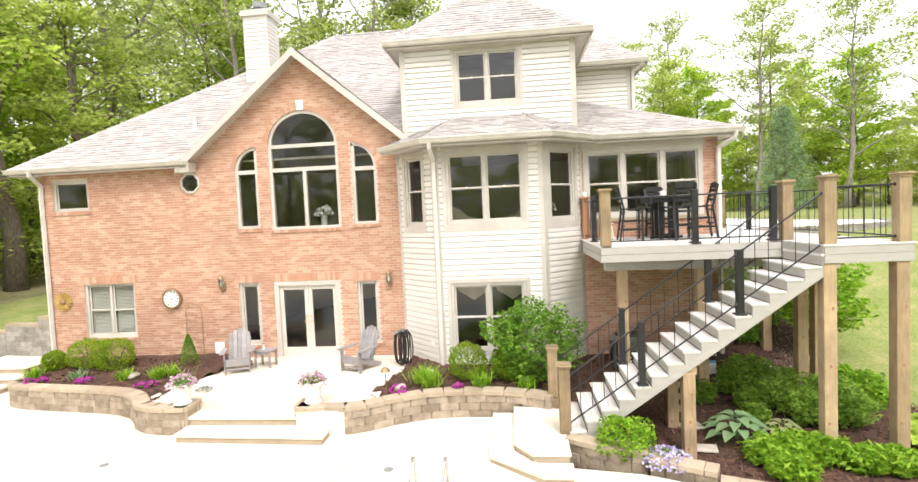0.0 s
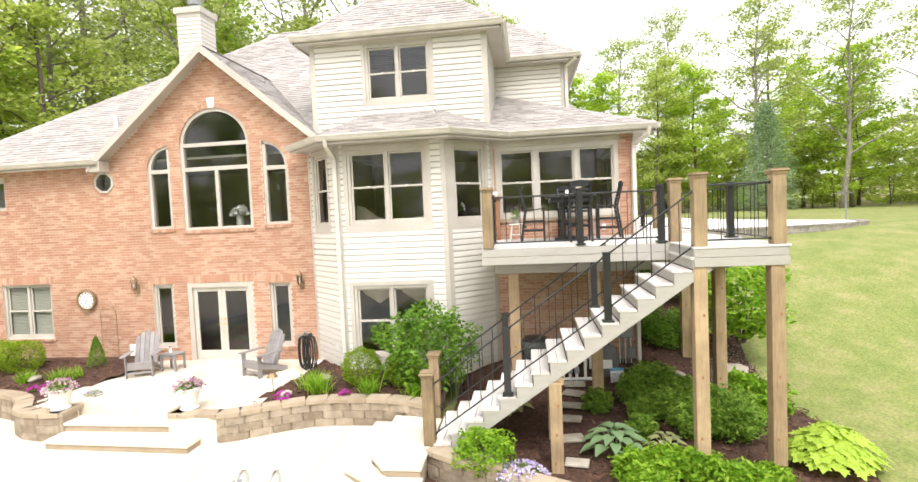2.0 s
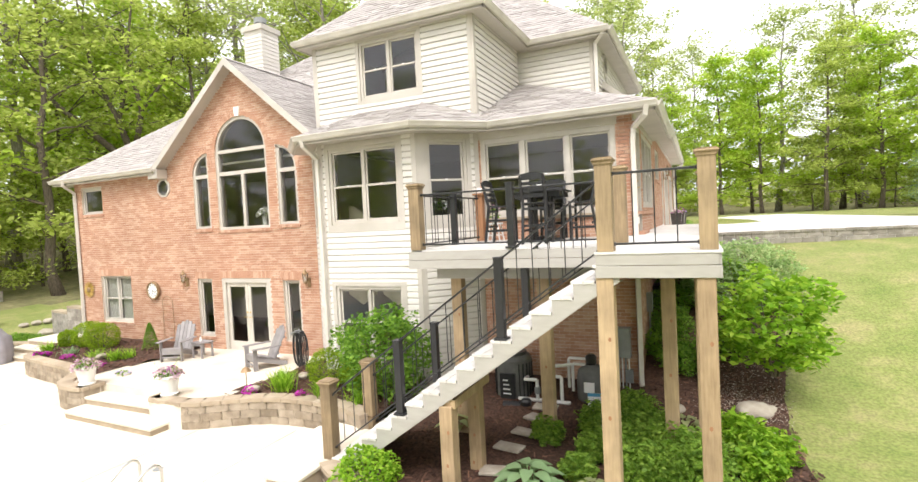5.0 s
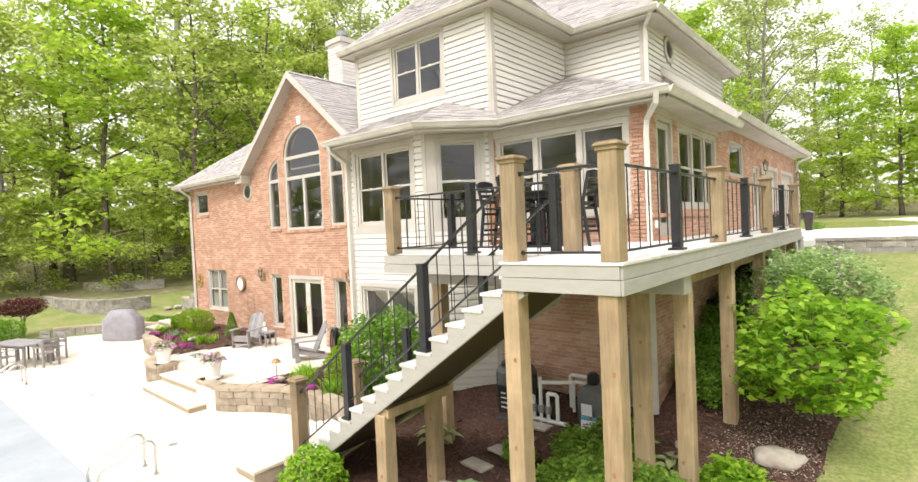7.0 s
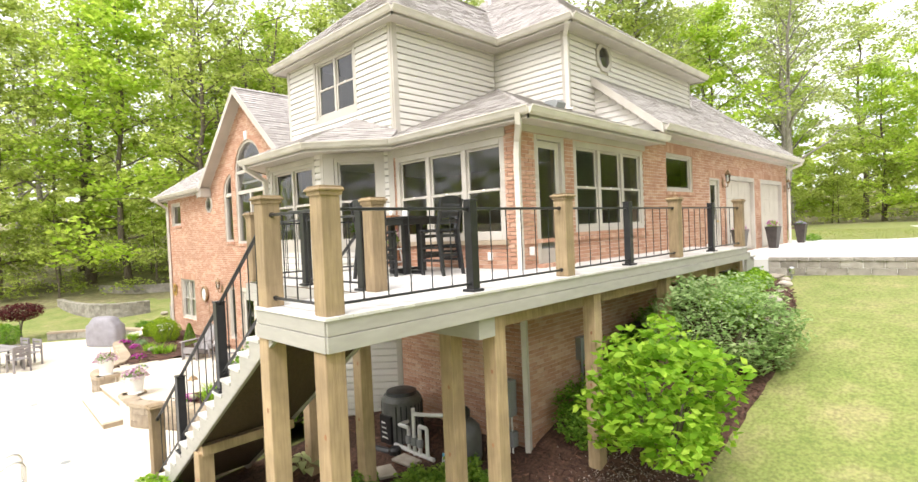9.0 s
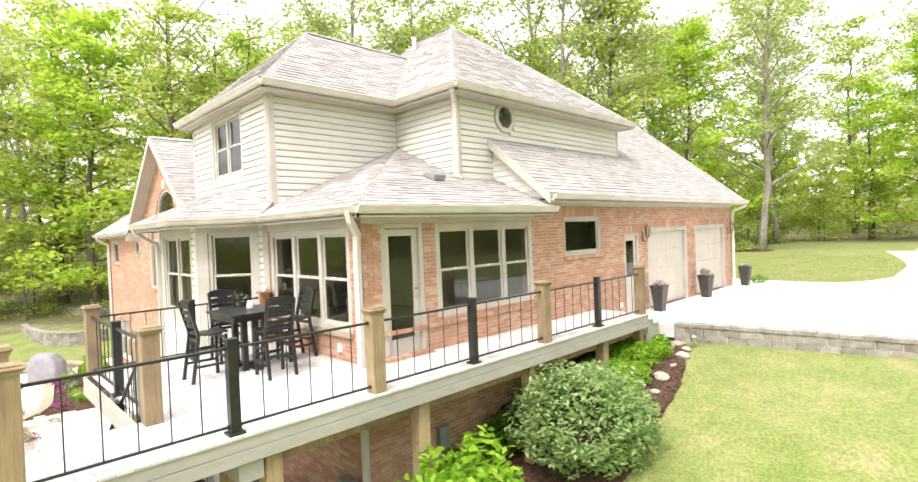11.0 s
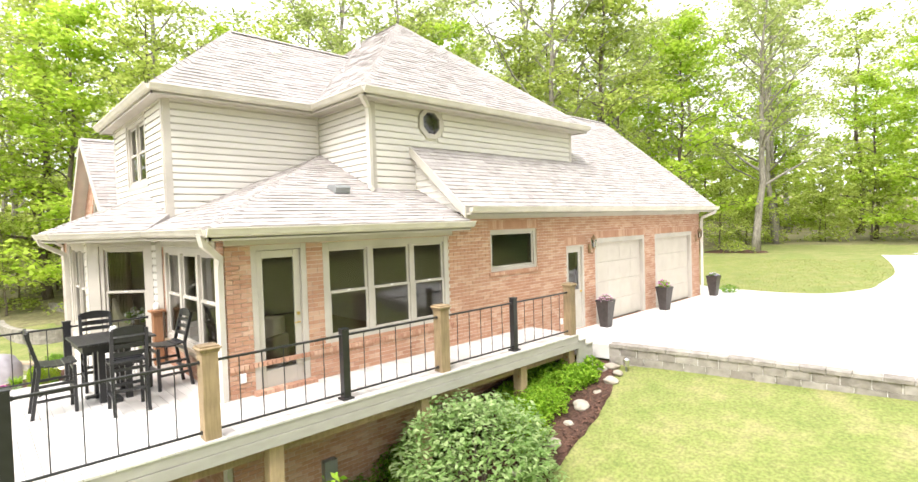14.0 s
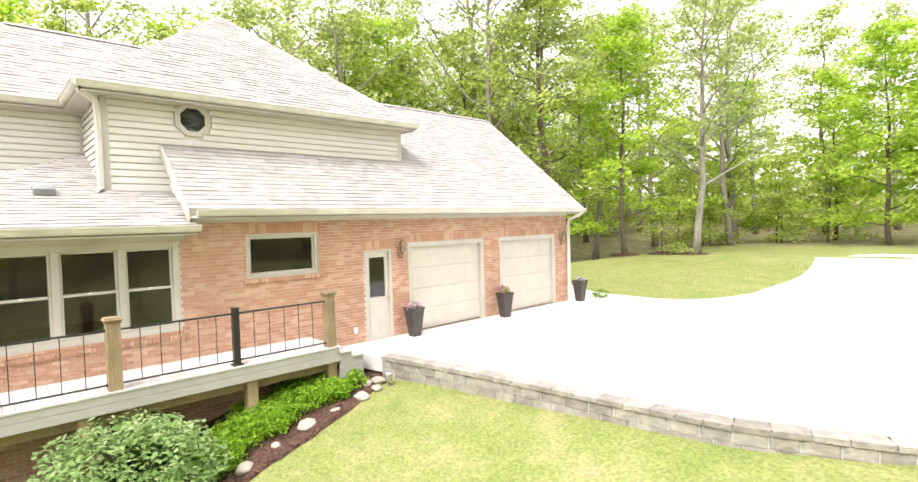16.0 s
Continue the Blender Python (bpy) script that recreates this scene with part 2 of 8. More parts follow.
PETAL_PINK = mat("pink_petal", (0.42, 0.02, 0.30), (0.65, 0.08, 0.52), 9, 0.6, 0, 1, "island", 0.8, translucent=0.3)
PETAL_LILAC = mat("lilac_petal", (0.36, 0.26, 0.60), (0.80, 0.76, 0.85), 9, 0.6, 0, 1, "island", 0.9, translucent=0.3)
PETAL_MIX = mat("mixed_petal", (0.42, 0.10, 0.35), (0.85, 0.78, 0.72), 9, 0.6, 0, 1, "island", 0.9, translucent=0.3)
PETAL_YELLOW = mat("yellow_petal", (0.28, 0.17, 0.04), (0.50, 0.34, 0.08), 9, 0.6, 0, 1, "object", 0.7)
ADIRONDACK = mat("grey_furniture", (0.20, 0.185, 0.185), (0.30, 0.28, 0.28), 6, 0.65, 0.15, 40, "object", 0.3)
PVC = mat("pvc", (0.62, 0.62, 0.60), (0.72, 0.72, 0.70), 4, 0.4)
TANK = mat("tank", (0.10, 0.10, 0.095), (0.14, 0.14, 0.13), 4, 0.5, stain=0.2, stain_scale=5)
WHITE = mat("white_paint", (0.74, 0.73, 0.70), (0.80, 0.79, 0.77), 4, 0.5, 0.0)
METAL = mat("steel", (0.55, 0.55, 0.54), (0.65, 0.65, 0.64), 5, 0.25, metal=0.9)
GREY_METAL = mat("grey_metal", (0.22, 0.23, 0.23), (0.28, 0.29, 0.29), 5, 0.5, metal=0.2)
BRASS = mat("brass", (0.55, 0.38, 0.12), (0.62, 0.45, 0.18), 8, 0.3, metal=0.9)
BRONZE = mat("bronze", (0.22, 0.14, 0.07), (0.38, 0.26, 0.15), 8, 0.5, metal=0.5)
GARAGE_DOOR = mat("garage_door", (0.50, 0.452, 0.395), (0.56, 0.51, 0.45), 3, 0.5, 0.08, 40)
DOOR_PAINT = mat("door_paint", (0.49, 0.452, 0.40), (0.56, 0.52, 0.465), 3, 0.4)
POT_DARK = mat("dark_pot", (0.030, 0.024, 0.022), (0.06, 0.05, 0.046), 10, 0.4, 0.1, 40)
COVER = mat("grill_cover", (0.22, 0.205, 0.225), (0.29, 0.275, 0.30), 4, 0.7, 0.3, 12)
POOL_COVER = mat("pool_cover", (0.29, 0.315, 0.34), (0.36, 0.385, 0.41), 1.2, 0.6, 0.3, 8)
ROCK = mat("rock", (0.28, 0.24, 0.19), (0.50, 0.45, 0.38), 5, 0.95, 0.8, 15, "object", 0.3)
CEDAR = mat("cedar", (0.26, 0.12, 0.055), (0.36, 0.18, 0.09), 6, 0.7, 0.2, 30, stretch=(5, 5, 0.5))
PLASTER = mat("interior_wall", (0.42, 0.38, 0.32), (0.46, 0.42, 0.36), 1, 0.9)
FLOORWOOD = mat("interior_floor", (0.16, 0.09, 0.045), (0.24, 0.14, 0.075), 4, 0.5)
CURTAIN = mat("curtain", (0.45, 0.38, 0.28), (0.62, 0.55, 0.42), 3, 0.9, 0.1, 20)
BLIND = mat("blind", (0.66, 0.64, 0.58), (0.72, 0.70, 0.64), 3, 0.6)

GLASS = bpy.data.materials.new("window_glass")
GLASS.use_nodes = True
gn, gl = GLASS.node_tree.nodes, GLASS.node_tree.links
gn.remove(gn["Principled BSDF"])
g_tr, g_gl, g_mix, g_fr = gn.new("ShaderNodeBsdfTransparent"), gn.new("ShaderNodeBsdfGlossy"), gn.new("ShaderNodeMixShader"), gn.new("ShaderNodeFresnel")
g_tr.inputs["Color"].default_value = (0.88, 0.91, 0.90, 1)
g_gl.inputs["Roughness"].default_value = 0.015
g_fr.inputs["IOR"].default_value = 1.75
gl.new(g_fr.outputs[0], g_mix.inputs[0])
gl.new(g_tr.outputs[0], g_mix.inputs[1])
gl.new(g_gl.outputs[0], g_mix.inputs[2])
gl.new(g_mix.outputs[0], gn["Material Output"].inputs[0])


# ---- walls, bricks and boards ----
class Hole:
    """An opening in a wall: u along the wall, z up. shape: rect, arch, left (rises to its right), right, oct."""

    def __init__(self, u0, u1, z0, z1, shape="rect", spring=None):
        self.u0, self.u1, self.z0, self.z1, self.shape = u0, u1, z0, z1, shape
        self.spring = z1 if spring is None else spring

    def cuts(self):
        n = 1 if self.shape == "rect" else 14
        return [self.u0 + (self.u1 - self.u0) * (0.5 - 0.5 * math.cos(math.pi * i / n)) for i in range(n + 1)]

    def ends(self, u):
        """Bottom and top at u."""
        w, h = self.u1 - self.u0, self.z1 - self.spring
        k = min(max((u - self.u0) / w, 0), 1)
        if self.shape == "arch":
            return self.z0, self.spring + h * math.sqrt(max(0, 1 - (2 * k - 1) ** 2))
        if self.shape == "left":
            return self.z0, self.spring + h * math.sqrt(max(0, 1 - (1 - k) ** 2))
        if self.shape == "right":
            return self.z0, self.spring + h * math.sqrt(max(0, 1 - k ** 2))
        if self.shape == "oct":
            c, r = (self.z0 + self.z1) / 2, (self.z1 - self.z0) / 2
            d = min(r, 1.414 * r - abs(2 * k - 1) * r)
            return c - d, c + d
        return self.z0, self.z1

    def span(self, z):
        """From u to u at the height z, or None."""
        if not self.z0 < z < self.z1:
            return None
        w, h = self.u1 - self.u0, self.z1 - self.spring
        if self.shape == "oct":
            c, r, m = (self.z0 + self.z1) / 2, (self.z1 - self.z0) / 2, (self.u0 + self.u1) / 2
            d = min(r, 1.414 * r - abs(z - c))
            return m - d, m + d
        if self.shape == "rect" or z <= self.spring:
            return self.u0, self.u1
        s = math.sqrt(max(0, 1 - ((z - self.spring) / h) ** 2))
        if self.shape == "arch":
            return (self.u0 + self.u1) / 2 - s * w / 2, (self.u0 + self.u1) / 2 + s * w / 2
        if self.shape == "left":
            return self.u1 - s * w, self.u1
        return self.u0, self.u0 + s * w


def slab(name, m, length, z0, top, holes, thick, material, start=0.0, extra=()):
    """A wall in its own frame: x along it, y inwards, z up; top is a number or a function of x."""
    fn = top if callable(top) else (lambda u: top)
    cuts = sorted({start, length, *extra, *[c for h in holes for c in h.cuts() if start < c < length]})
    me = Mesh()
    for a, b in zip(cuts, cuts[1:]):
        if b - a < 1e-5:
            continue
        mid = (a + b) / 2
        spans = sorted([h for h in holes if h.u0 < mid < h.u1], key=lambda h: h.z0)
        lo = (z0, z0)
        for h in spans:
            (al, ah), (bl, bh) = h.ends(a), h.ends(b)
            if al > lo[0] + 1e-4 or bl > lo[1] + 1e-4:
                me.prism([(a, lo[0]), (b, lo[1]), (b, bl), (a, al)], "y", 0, thick)
            lo = (ah, bh)
        if fn(a) > lo[0] + 1e-4 or fn(b) > lo[1] + 1e-4:
            me.prism([(a, lo[0]), (b, lo[1]), (b, fn(b)), (a, fn(a))], "y", 0, thick)
    ob = part(name, me, material)
    ob.matrix_basis = m
    return tagged(ob, kind="structure")


def rows_of(length, z0, top, holes, step, start=0.0, limit=None):
    """The clear stretches of each course of a wall: z, then (from, to) pairs."""
    z = z0
    hi = top if not callable(top) else limit
    while z < hi - 0.01:
        zm = z + step / 2
        a, b = start, length
        if callable(top):
            us = [u for u in np.linspace(start, length, 400) if top(u) > z + step * 0.8]
            if not us:
                break
            a, b = us[0], us[-1]
        clear = [(a, b)]
        for h in holes:
            s = h.span(zm)
            if s:
                clear = [q for p, r in clear for q in ((p, min(r, s[0])), (max(p, s[1]), r)) if q[1] - q[0] > 0.02]
        yield z, clear
        z += step


BRICK_MESHES = {}
BRICK_STEP = 0.0715


def bricks(wall, length, z0, top, holes, start=0.0, limit=None, single=None, proud=0.007):
    """Courses of running-bond brick on a wall; those inside single (u0, u1, z0, z1) are objects of their own."""
    vs, fs = [], []
    g = 0.010
    for i, (z, clear) in enumerate(rows_of(length, z0, top, holes, BRICK_STEP, start, limit)):
        for a, b in clear:
            u = math.floor(a / 0.213) * 0.213 - (0.1065 if i % 2 else 0)
            while u < b:
                p, q = max(u, a) + g / 2, min(u + 0.213, b) - g / 2
                u += 0.213
                if q - p < 0.03:
                    continue
                lo, hi = z + g / 2, min(z + BRICK_STEP, 99) - g / 2
                y = -proud - rng.uniform(0, 0.003)
                if single and single[0] < p and q < single[1] and single[2] < lo and hi < single[3] and BRICK_COUNT[0] < 300:
                    BRICK_COUNT[0] += 1
                    SINGLE_BRICKS.append((wall, p, q, lo, hi, y))
                    continue
                n = len(vs)
                vs += [(p, y, lo), (q, y, lo), (q, y, hi), (p, y, hi), (p, 0.004, lo), (q, 0.004, lo), (q, 0.004, hi), (p, 0.004, hi)]
                fs += [(n, n + 1, n + 2, n + 3), (n, n + 4, n + 5, n + 1), (n + 1, n + 5, n + 6, n + 2), (n + 2, n + 6, n + 7, n + 3), (n + 3, n + 7, n + 4, n)]
    ob = raw("brickwork", vs, fs, BRICK, wall)
    return tagged(ob, kind="stuff")


BRICK_COUNT, SINGLE_BRICKS = [0], []


def soldier(wall, u0, u1, z0, h=0.2, proud=0.012, name="brick_lintel"):
    """A row of upright bricks over an opening, or of headers below it."""
    me = Mesh()
    n = max(1, round((u1 - u0) / 0.0715))
    w = (u1 - u0) / n
    for i in range(n):
        me.box(u0 + i * w + 0.005, u0 + (i + 1) * w - 0.005, -proud, 0.01, z0, z0 + h)
    part(name, me, BRICK, wall)


def arch_bricks(wall, cu, cz, rx, rz, a0, a1, depth=0.115, proud=0.013):
    """A rowlock ring over an arched opening."""
    me = Mesh()
    n = round(abs(a1 - a0) * (rx + rz) / 2 / 0.074)
    for i in range(n):
        p, q = a0 + (a1 - a0) * (i + 0.07) / n, a0 + (a1 - a0) * (i + 0.93) / n
        pts = [(cu + (rx + d) * math.cos(a), cz + (rz + d) * math.sin(a)) for a, d in ((p, 0), (q, 0), (q, depth), (p, depth))]
        me.prism(pts, "y", -proud, 0.02)
    part("brick_arch", me, BRICK, wall)


def boards(wall, length, z0, top, holes, start=0.0, limit=None, step=0.14):
    """Lapped boards, each an object of its own under its wall."""
    for z, clear in rows_of(length, z0, top, holes, step, start, limit):
        for a, b in clear:
            me = Mesh()
            w = rng.uniform(-0.0015, 0.0015)
            me.prism([(-0.034 + w, z + 0.01), (-0.042 + w, z), (-0.046 + w, z + 0.006), (-0.040 + w, z + step * 0.72), (-0.006, z + step + 0.004), (0.003, z + step + 0.004), (0.003, z + 0.01)], "x", a, b)
            part("siding_board", me, SIDING, wall)


WINDOW_COUNT = [0]


def window(m, units, height, rail=True, trim=0.075, sash=0.045, label="", reveal=0.05, extra=None):
    """A framed window in its own frame, x along the wall, y inwards; units: the widths of its lights. rail: double hung."""
    WINDOW_COUNT[0] += 1
    w = thing("window_%d" % WINDOW_COUNT[0], label or "tan framed double hung window with dark glass", "window", m, kind="structure")
    total = sum(units)
    fr = Mesh()
    y0, y1 = -0.02 + reveal, 0.10 + reveal
    fr.box(0, trim, y0, y1, 0, height).box(total - trim, total, y0, y1, 0, height)
    fr.box(trim, total - trim, y0, y1, height - trim, height).box(trim, total - trim, y0, y1, 0, trim)
    u = 0
    for k, width in enumerate(units):
        if k:
            fr.box(u - trim / 2, u + trim / 2, y0 + 0.003, y1, trim, height - trim)
        u += width
    part("window_frame", fr, TRIM, w, bevel=0.006)
    u = 0
    for k, width in enumerate(units):
        a = u + (trim if k == 0 else trim / 2)
        b = u + width - (trim if k == len(units) - 1 else trim / 2)
        u += width
        halves = [(trim, height * 0.5 + 0.02, y0 + 0.03), (height * 0.5 - 0.02, height - trim, y0 + 0.055)] if rail else [(trim, height - trim, y0 + 0.035)]
        for i, (lo, hi, y) in enumerate(halves):
            s = Mesh()
            s.box(a, a + sash, y, y + 0.03, lo, hi).box(b - sash, b, y, y + 0.03, lo, hi)
            s.box(a + sash, b - sash, y, y + 0.03, lo, lo + sash).box(a + sash, b - sash, y, y + 0.03, hi - sash, hi)
            so = part("sash", s, TRIM, w, bevel=0.004)
            pane = part("pane", Mesh().pane(a + sash - 0.005, b - sash + 0.005, y + 0.014, lo + sash - 0.005, hi - sash + 0.005), GLASS, so)
            pane.visible_shadow = False
            if rail and i == 0:
                part("sash_lock", Mesh().box((a + b) / 2 - 0.03, (a + b) / 2 + 0.03, y - 0.012, y + 0.001, hi - 0.018, hi + 0.008), WHITE, so)
    return w


def flat_trim(name, wall, rects, y0=-0.046, y1=0.0, material=None):
    for a, b, lo, hi in rects:
        part(name, Mesh().box(a, b, y0, y1, lo, hi), material or TRIM, wall)


# ---- ground ----
def smooth(a, b, x):
    k = min(max((x - a) / (b - a), 0), 1)
    return k * k * (3 - 2 * k)


GY = [-60, 8, 9.6, 12, 14, 16.7, 19.3, 22, 24, 40, 80, 140, 300]
GZ = [-1.0, -0.85, -0.68, -0.38, -0.08, 0.85, 1.76, 2.2, 2.5, 2.56, 2.7, 5.5, 12]


def ground_z(x, y):
    right = float(np.interp(y, GY, GZ))
    if x < 1.0:
        right = min(right, -0.72 + 4 * smooth(12, 28, y))
    right -= 0.9 * smooth(12, 40, x) * (1 - smooth(18, 26, y))
    s = max(0.0, (-x - 15.5) * 0.75 + (y - 12.5) * 0.6)
    left = -0.62 + 0.2 * smooth(0, 3, s) + 0.085 * max(0, s - 4.5) + 0.0012 * max(0, s - 14) ** 2 * (s < 60) + (s >= 60) * 2.5
    left = min(left, 12)
    k = smooth(-13.2, -4.0, x)
    z = left * (1 - k) + right * k
    if y < 4 and x < 2:
        z = min(z, -0.75)
    return z + 0.03 * noise.noise((x * 0.35, y * 0.35, 0)) * (1 if abs(x) + abs(y) > 4 else 0)


def sheet(name, xs, ys, zfn, material, inside=None, lift=0.0):
    """A ground sheet on a grid; inside says which cells to keep."""
    vs = [(x, y, zfn(x, y) + lift) for y in ys for x in xs]
    n = len(xs)
    fs = []
    for j in range(len(ys) - 1):
        for i in range(n - 1):
            if inside is None or inside((xs[i] + xs[i + 1]) / 2, (ys[j] + ys[j + 1]) / 2):
                fs.append((j * n + i, j * n + i + 1, (j + 1) * n + i + 1, (j + 1) * n + i))
    me = bpy.data.meshes.new(name)
    me.from_pydata(vs, [], fs)
    me.materials.append(material)
    me.polygons.foreach_set("use_smooth", [True] * len(me.polygons))
    return new(name, me)


gx = sorted({*np.arange(-60, 60.1, 1.0).tolist(), *np.linspace(-1500, -60, 14).tolist(), *np.linspace(60, 1500, 14).tolist()})
gy = sorted({*np.arange(-30, 100.1, 1.0).tolist(), *np.linspace(-1500, -30, 14).tolist(), *np.linspace(100, 1500, 14).tolist()})
ground = tagged(sheet("ground", gx, gy, ground_z, LAWN), "bright green mown lawn with paler dry patches", "lawn", kind="structure")
ground.data.materials.append(FOREST_FLOOR)
for poly in ground.data.polygons:
    c = poly.center
    wob = 3 * noise.noise((c.x * 0.1, c.y * 0.1, 3))
    woods = c.y > 66 + wob or c.x > 42 + wob or c.x < -27.5 + 0.25 * (c.y - 14) + wob or (c.x < -8 and c.y > 34 + wob + 0.3 * (c.x + 8)) or c.y < -28
    poly.material_index = 1 if woods else 0


def in_poly(poly, x, y):
    hit = False
    for (x0, y0), (x1, y1) in zip(poly, poly[1:] + poly[:1]):
        if (y0 > y) != (y1 > y) and x < (x1 - x0) * (y - y0) / (y1 - y0) + x0:
            hit = not hit
    return hit


def curve(points, n=8):
    """A smooth line through points."""
    out = []
    p = [Vector(q) for q in points]
    for i in range(len(p) - 1):
        a, b, c, d = p[max(i - 1, 0)], p[i], p[i + 1], p[min(i + 2, len(p) - 1)]
        for k in range(n):
            t = k / n
            out.append(0.5 * ((2 * b) + (c - a) * t + (2 * a - 5 * b + 4 * c - d) * t * t + (3 * b - a - 3 * c + d) * t ** 3))
    return [tuple(q) for q in out] + [tuple(p[-1])]


# mulch beds: under the deck and in front of the house
MULCH_EDGE = curve([(3.2, 8.2), (5.5, 7.9), (7.3, 8.4), (8.15, 10.2), (7.8, 12.3), (7.85, 14.0), (8.0, 15.3), (8.15, 16.8), (8.1, 18.5), (7.95, 19.8), (7.5, 21.2), (7.0, 21.9)])
MULCH_POLY = [(1.0, 9.6), (1.3, 9.2), (2.1, 8.7)] + MULCH_EDGE + [(5.2, 21.9), (5.2, 14.2), (0.8, 14.2), (0.8, 10.9)]
edge_y, edge_x = [p[1] for p in MULCH_EDGE[8:]], [p[0] for p in MULCH_EDGE[8:]]
bv, bf, ny, nx = [], [], 72, 40
for j in range(ny + 1):
    y = 7.95 + (21.95 - 7.95) * j / ny
    xl = 5.2 if y > 14.1 else 0.95 + 3.0 * (1 - smooth(7.9, 9.1, y))
    xr = float(np.interp(y, edge_y, edge_x)) if y > 8.0 else 6.0
    for i in range(nx + 1):
        x = xl + (xr - xl) * i / nx
        wob = 0.08 * noise.noise((x * 3, y * 3, 1)) if i == nx else 0
        bv.append((x + wob, y, ground_z(x, y) + (0.05 + 0.05 * noise.noise((x * 1.3, y * 1.3, 5)) if i < nx else -0.02)))
for j in range(ny):
    for i in range(nx):
        k = j * (nx + 1) + i
        bf.append((k, k + 1, k + nx + 2, k + nx + 1))
bed = raw("mulch_bed", bv, bf, MULCH, smooth=True)
tagged(bed, "dark brown shredded bark mulch bed under the deck", "mulch bed", kind="structure")

POOL_DECK = -0.5
me = Mesh()
me.prism([(-19, 7.4), (-19, 10.2), (-17.4, 12.6), (-14.8, 13.2), (-12.2, 12.8), (-8, 12), (0.9, 12), (0.95, 8.9), (2.1, 8.7), (3.1, 8.3), (3.1, -8), (-19, -8)][::-1], "z", POOL_DECK - 0.3, POOL_DECK)
pave = tagged(part("pavement", me, CONCRETE), "pale tan concrete pool deck bleached by daylight", "pavement", kind="structure")
joint = Mesh()
for x in (-10.2, -7.6, -2.9, -0.9):
    joint.box(x - 0.006, x + 0.006, 3.0, 9.6 if -7 < x < -3 else 10.9, POOL_DECK, POOL_DECK + 0.004)
part("joint", joint, CAP, pave)
for x, y in ((-7.38, 8.88), (-2.06, 8.8)):
    part("drain", Mesh().lathe([(0.09, 0), (0.09, 0.004), (0.0, 0.005)], 16, (x, y, POOL_DECK)), GREY_METAL, pave)
pool = thing("pool", "swimming pool under a taut grey cover", "pool")
part("pool_cover", Mesh().prism([(-11.5, 7.35), (-0.6, 7.35), (-0.6, 1.2), (-11.5, 1.2)][::-1], "z", POOL_DECK, POOL_DECK + 0.03), POOL_COVER, pool)
for x0, x1, y0, y1 in ((-11.8, -0.3, 7.35, 7.65), (-11.8, -0.3, 0.9, 1.2), (-11.8, -11.5, 1.2, 7.35), (-0.6, -0.3, 1.2, 7.35)):
    part("coping", Mesh().box(x0, x1, y0, y1, POOL_DECK - 0.02, POOL_DECK + 0.012), CONCRETE, pool)

patio = Mesh()
patio.prism([(-7.55, 14.18), (-7.5, 12.6), (-7.95, 11.6), (-8.05, 11.0), (-7.7, 10.5), (-7.2, 10.32), (-6.66, 10.32), (-6.62, 10.72), (-4.32, 10.72), (-4.28, 10.2), (-3.5, 10.1), (-2.95, 10.3), (-2.75, 10.8), (-2.85, 11.9), (-2.62, 12.9), (-2.55, 14.18)][::-1], "z", -0.5, 0.0)
tagged(part("patio", patio, CONCRETE), "pale concrete patio before the french doors", "patio", kind="structure")


def stone_step(poly, z0, z1, n=""):
    st = thing("stone_step", "cream cast stone step with a tan edge", "step", group="stone steps")
    part("riser", Mesh().prism([(x, y) for x, y in poly], "z", z0, z1 - 0.06), CAP, st)
    cx, cy = sum(p[0] for p in poly) / len(poly), sum(p[1] for p in poly) / len(poly)
    part("tread", Mesh().prism([(x + 0.03 * (1 if x > cx else -1), y - 0.03 * (1 if y < cy else 0)) for x, y in poly], "z", z1 - 0.06, z1), CONCRETE, st, bevel=0.012)


stone_step([(-6.62, 10.72), (-6.62, 10.27), (-4.32, 10.27), (-4.32, 10.72)], -0.5, -0.16)
stone_step([(-6.62, 10.27), (-6.62, 9.82), (-3.58, 9.72), (-3.58, 10.27)], -0.5, -0.33)
stone_step([(-0.33, 10.95), (-0.33, 9.07), (0.5, 8.36), (1.0, 8.36), (1.0, 8.82), (0.42, 8.82), (0.12, 9.25), (0.12, 10.95)], -0.5, -0.36)
stone_step([(0.10, 10.9), (0.10, 9.24), (0.40, 8.81), (0.98, 8.81), (0.98, 10.75)], -0.5, -0.21)
stone_step([(-16.0, 13.3), (-15.2, 12.6), (-13.7, 12.75), (-13.7, 13.4)], -0.5, -0.33)
stone_step([(-16.0, 13.8), (-15.6, 13.0), (-13.5, 13.1), (-13.5, 13.8)], -0.5, -0.16)
stone_step([(-15.8, 20.0), (-15.6, 13.5), (-13.17, 13.5), (-13.17, 20.0)], -0.5, 0.02)

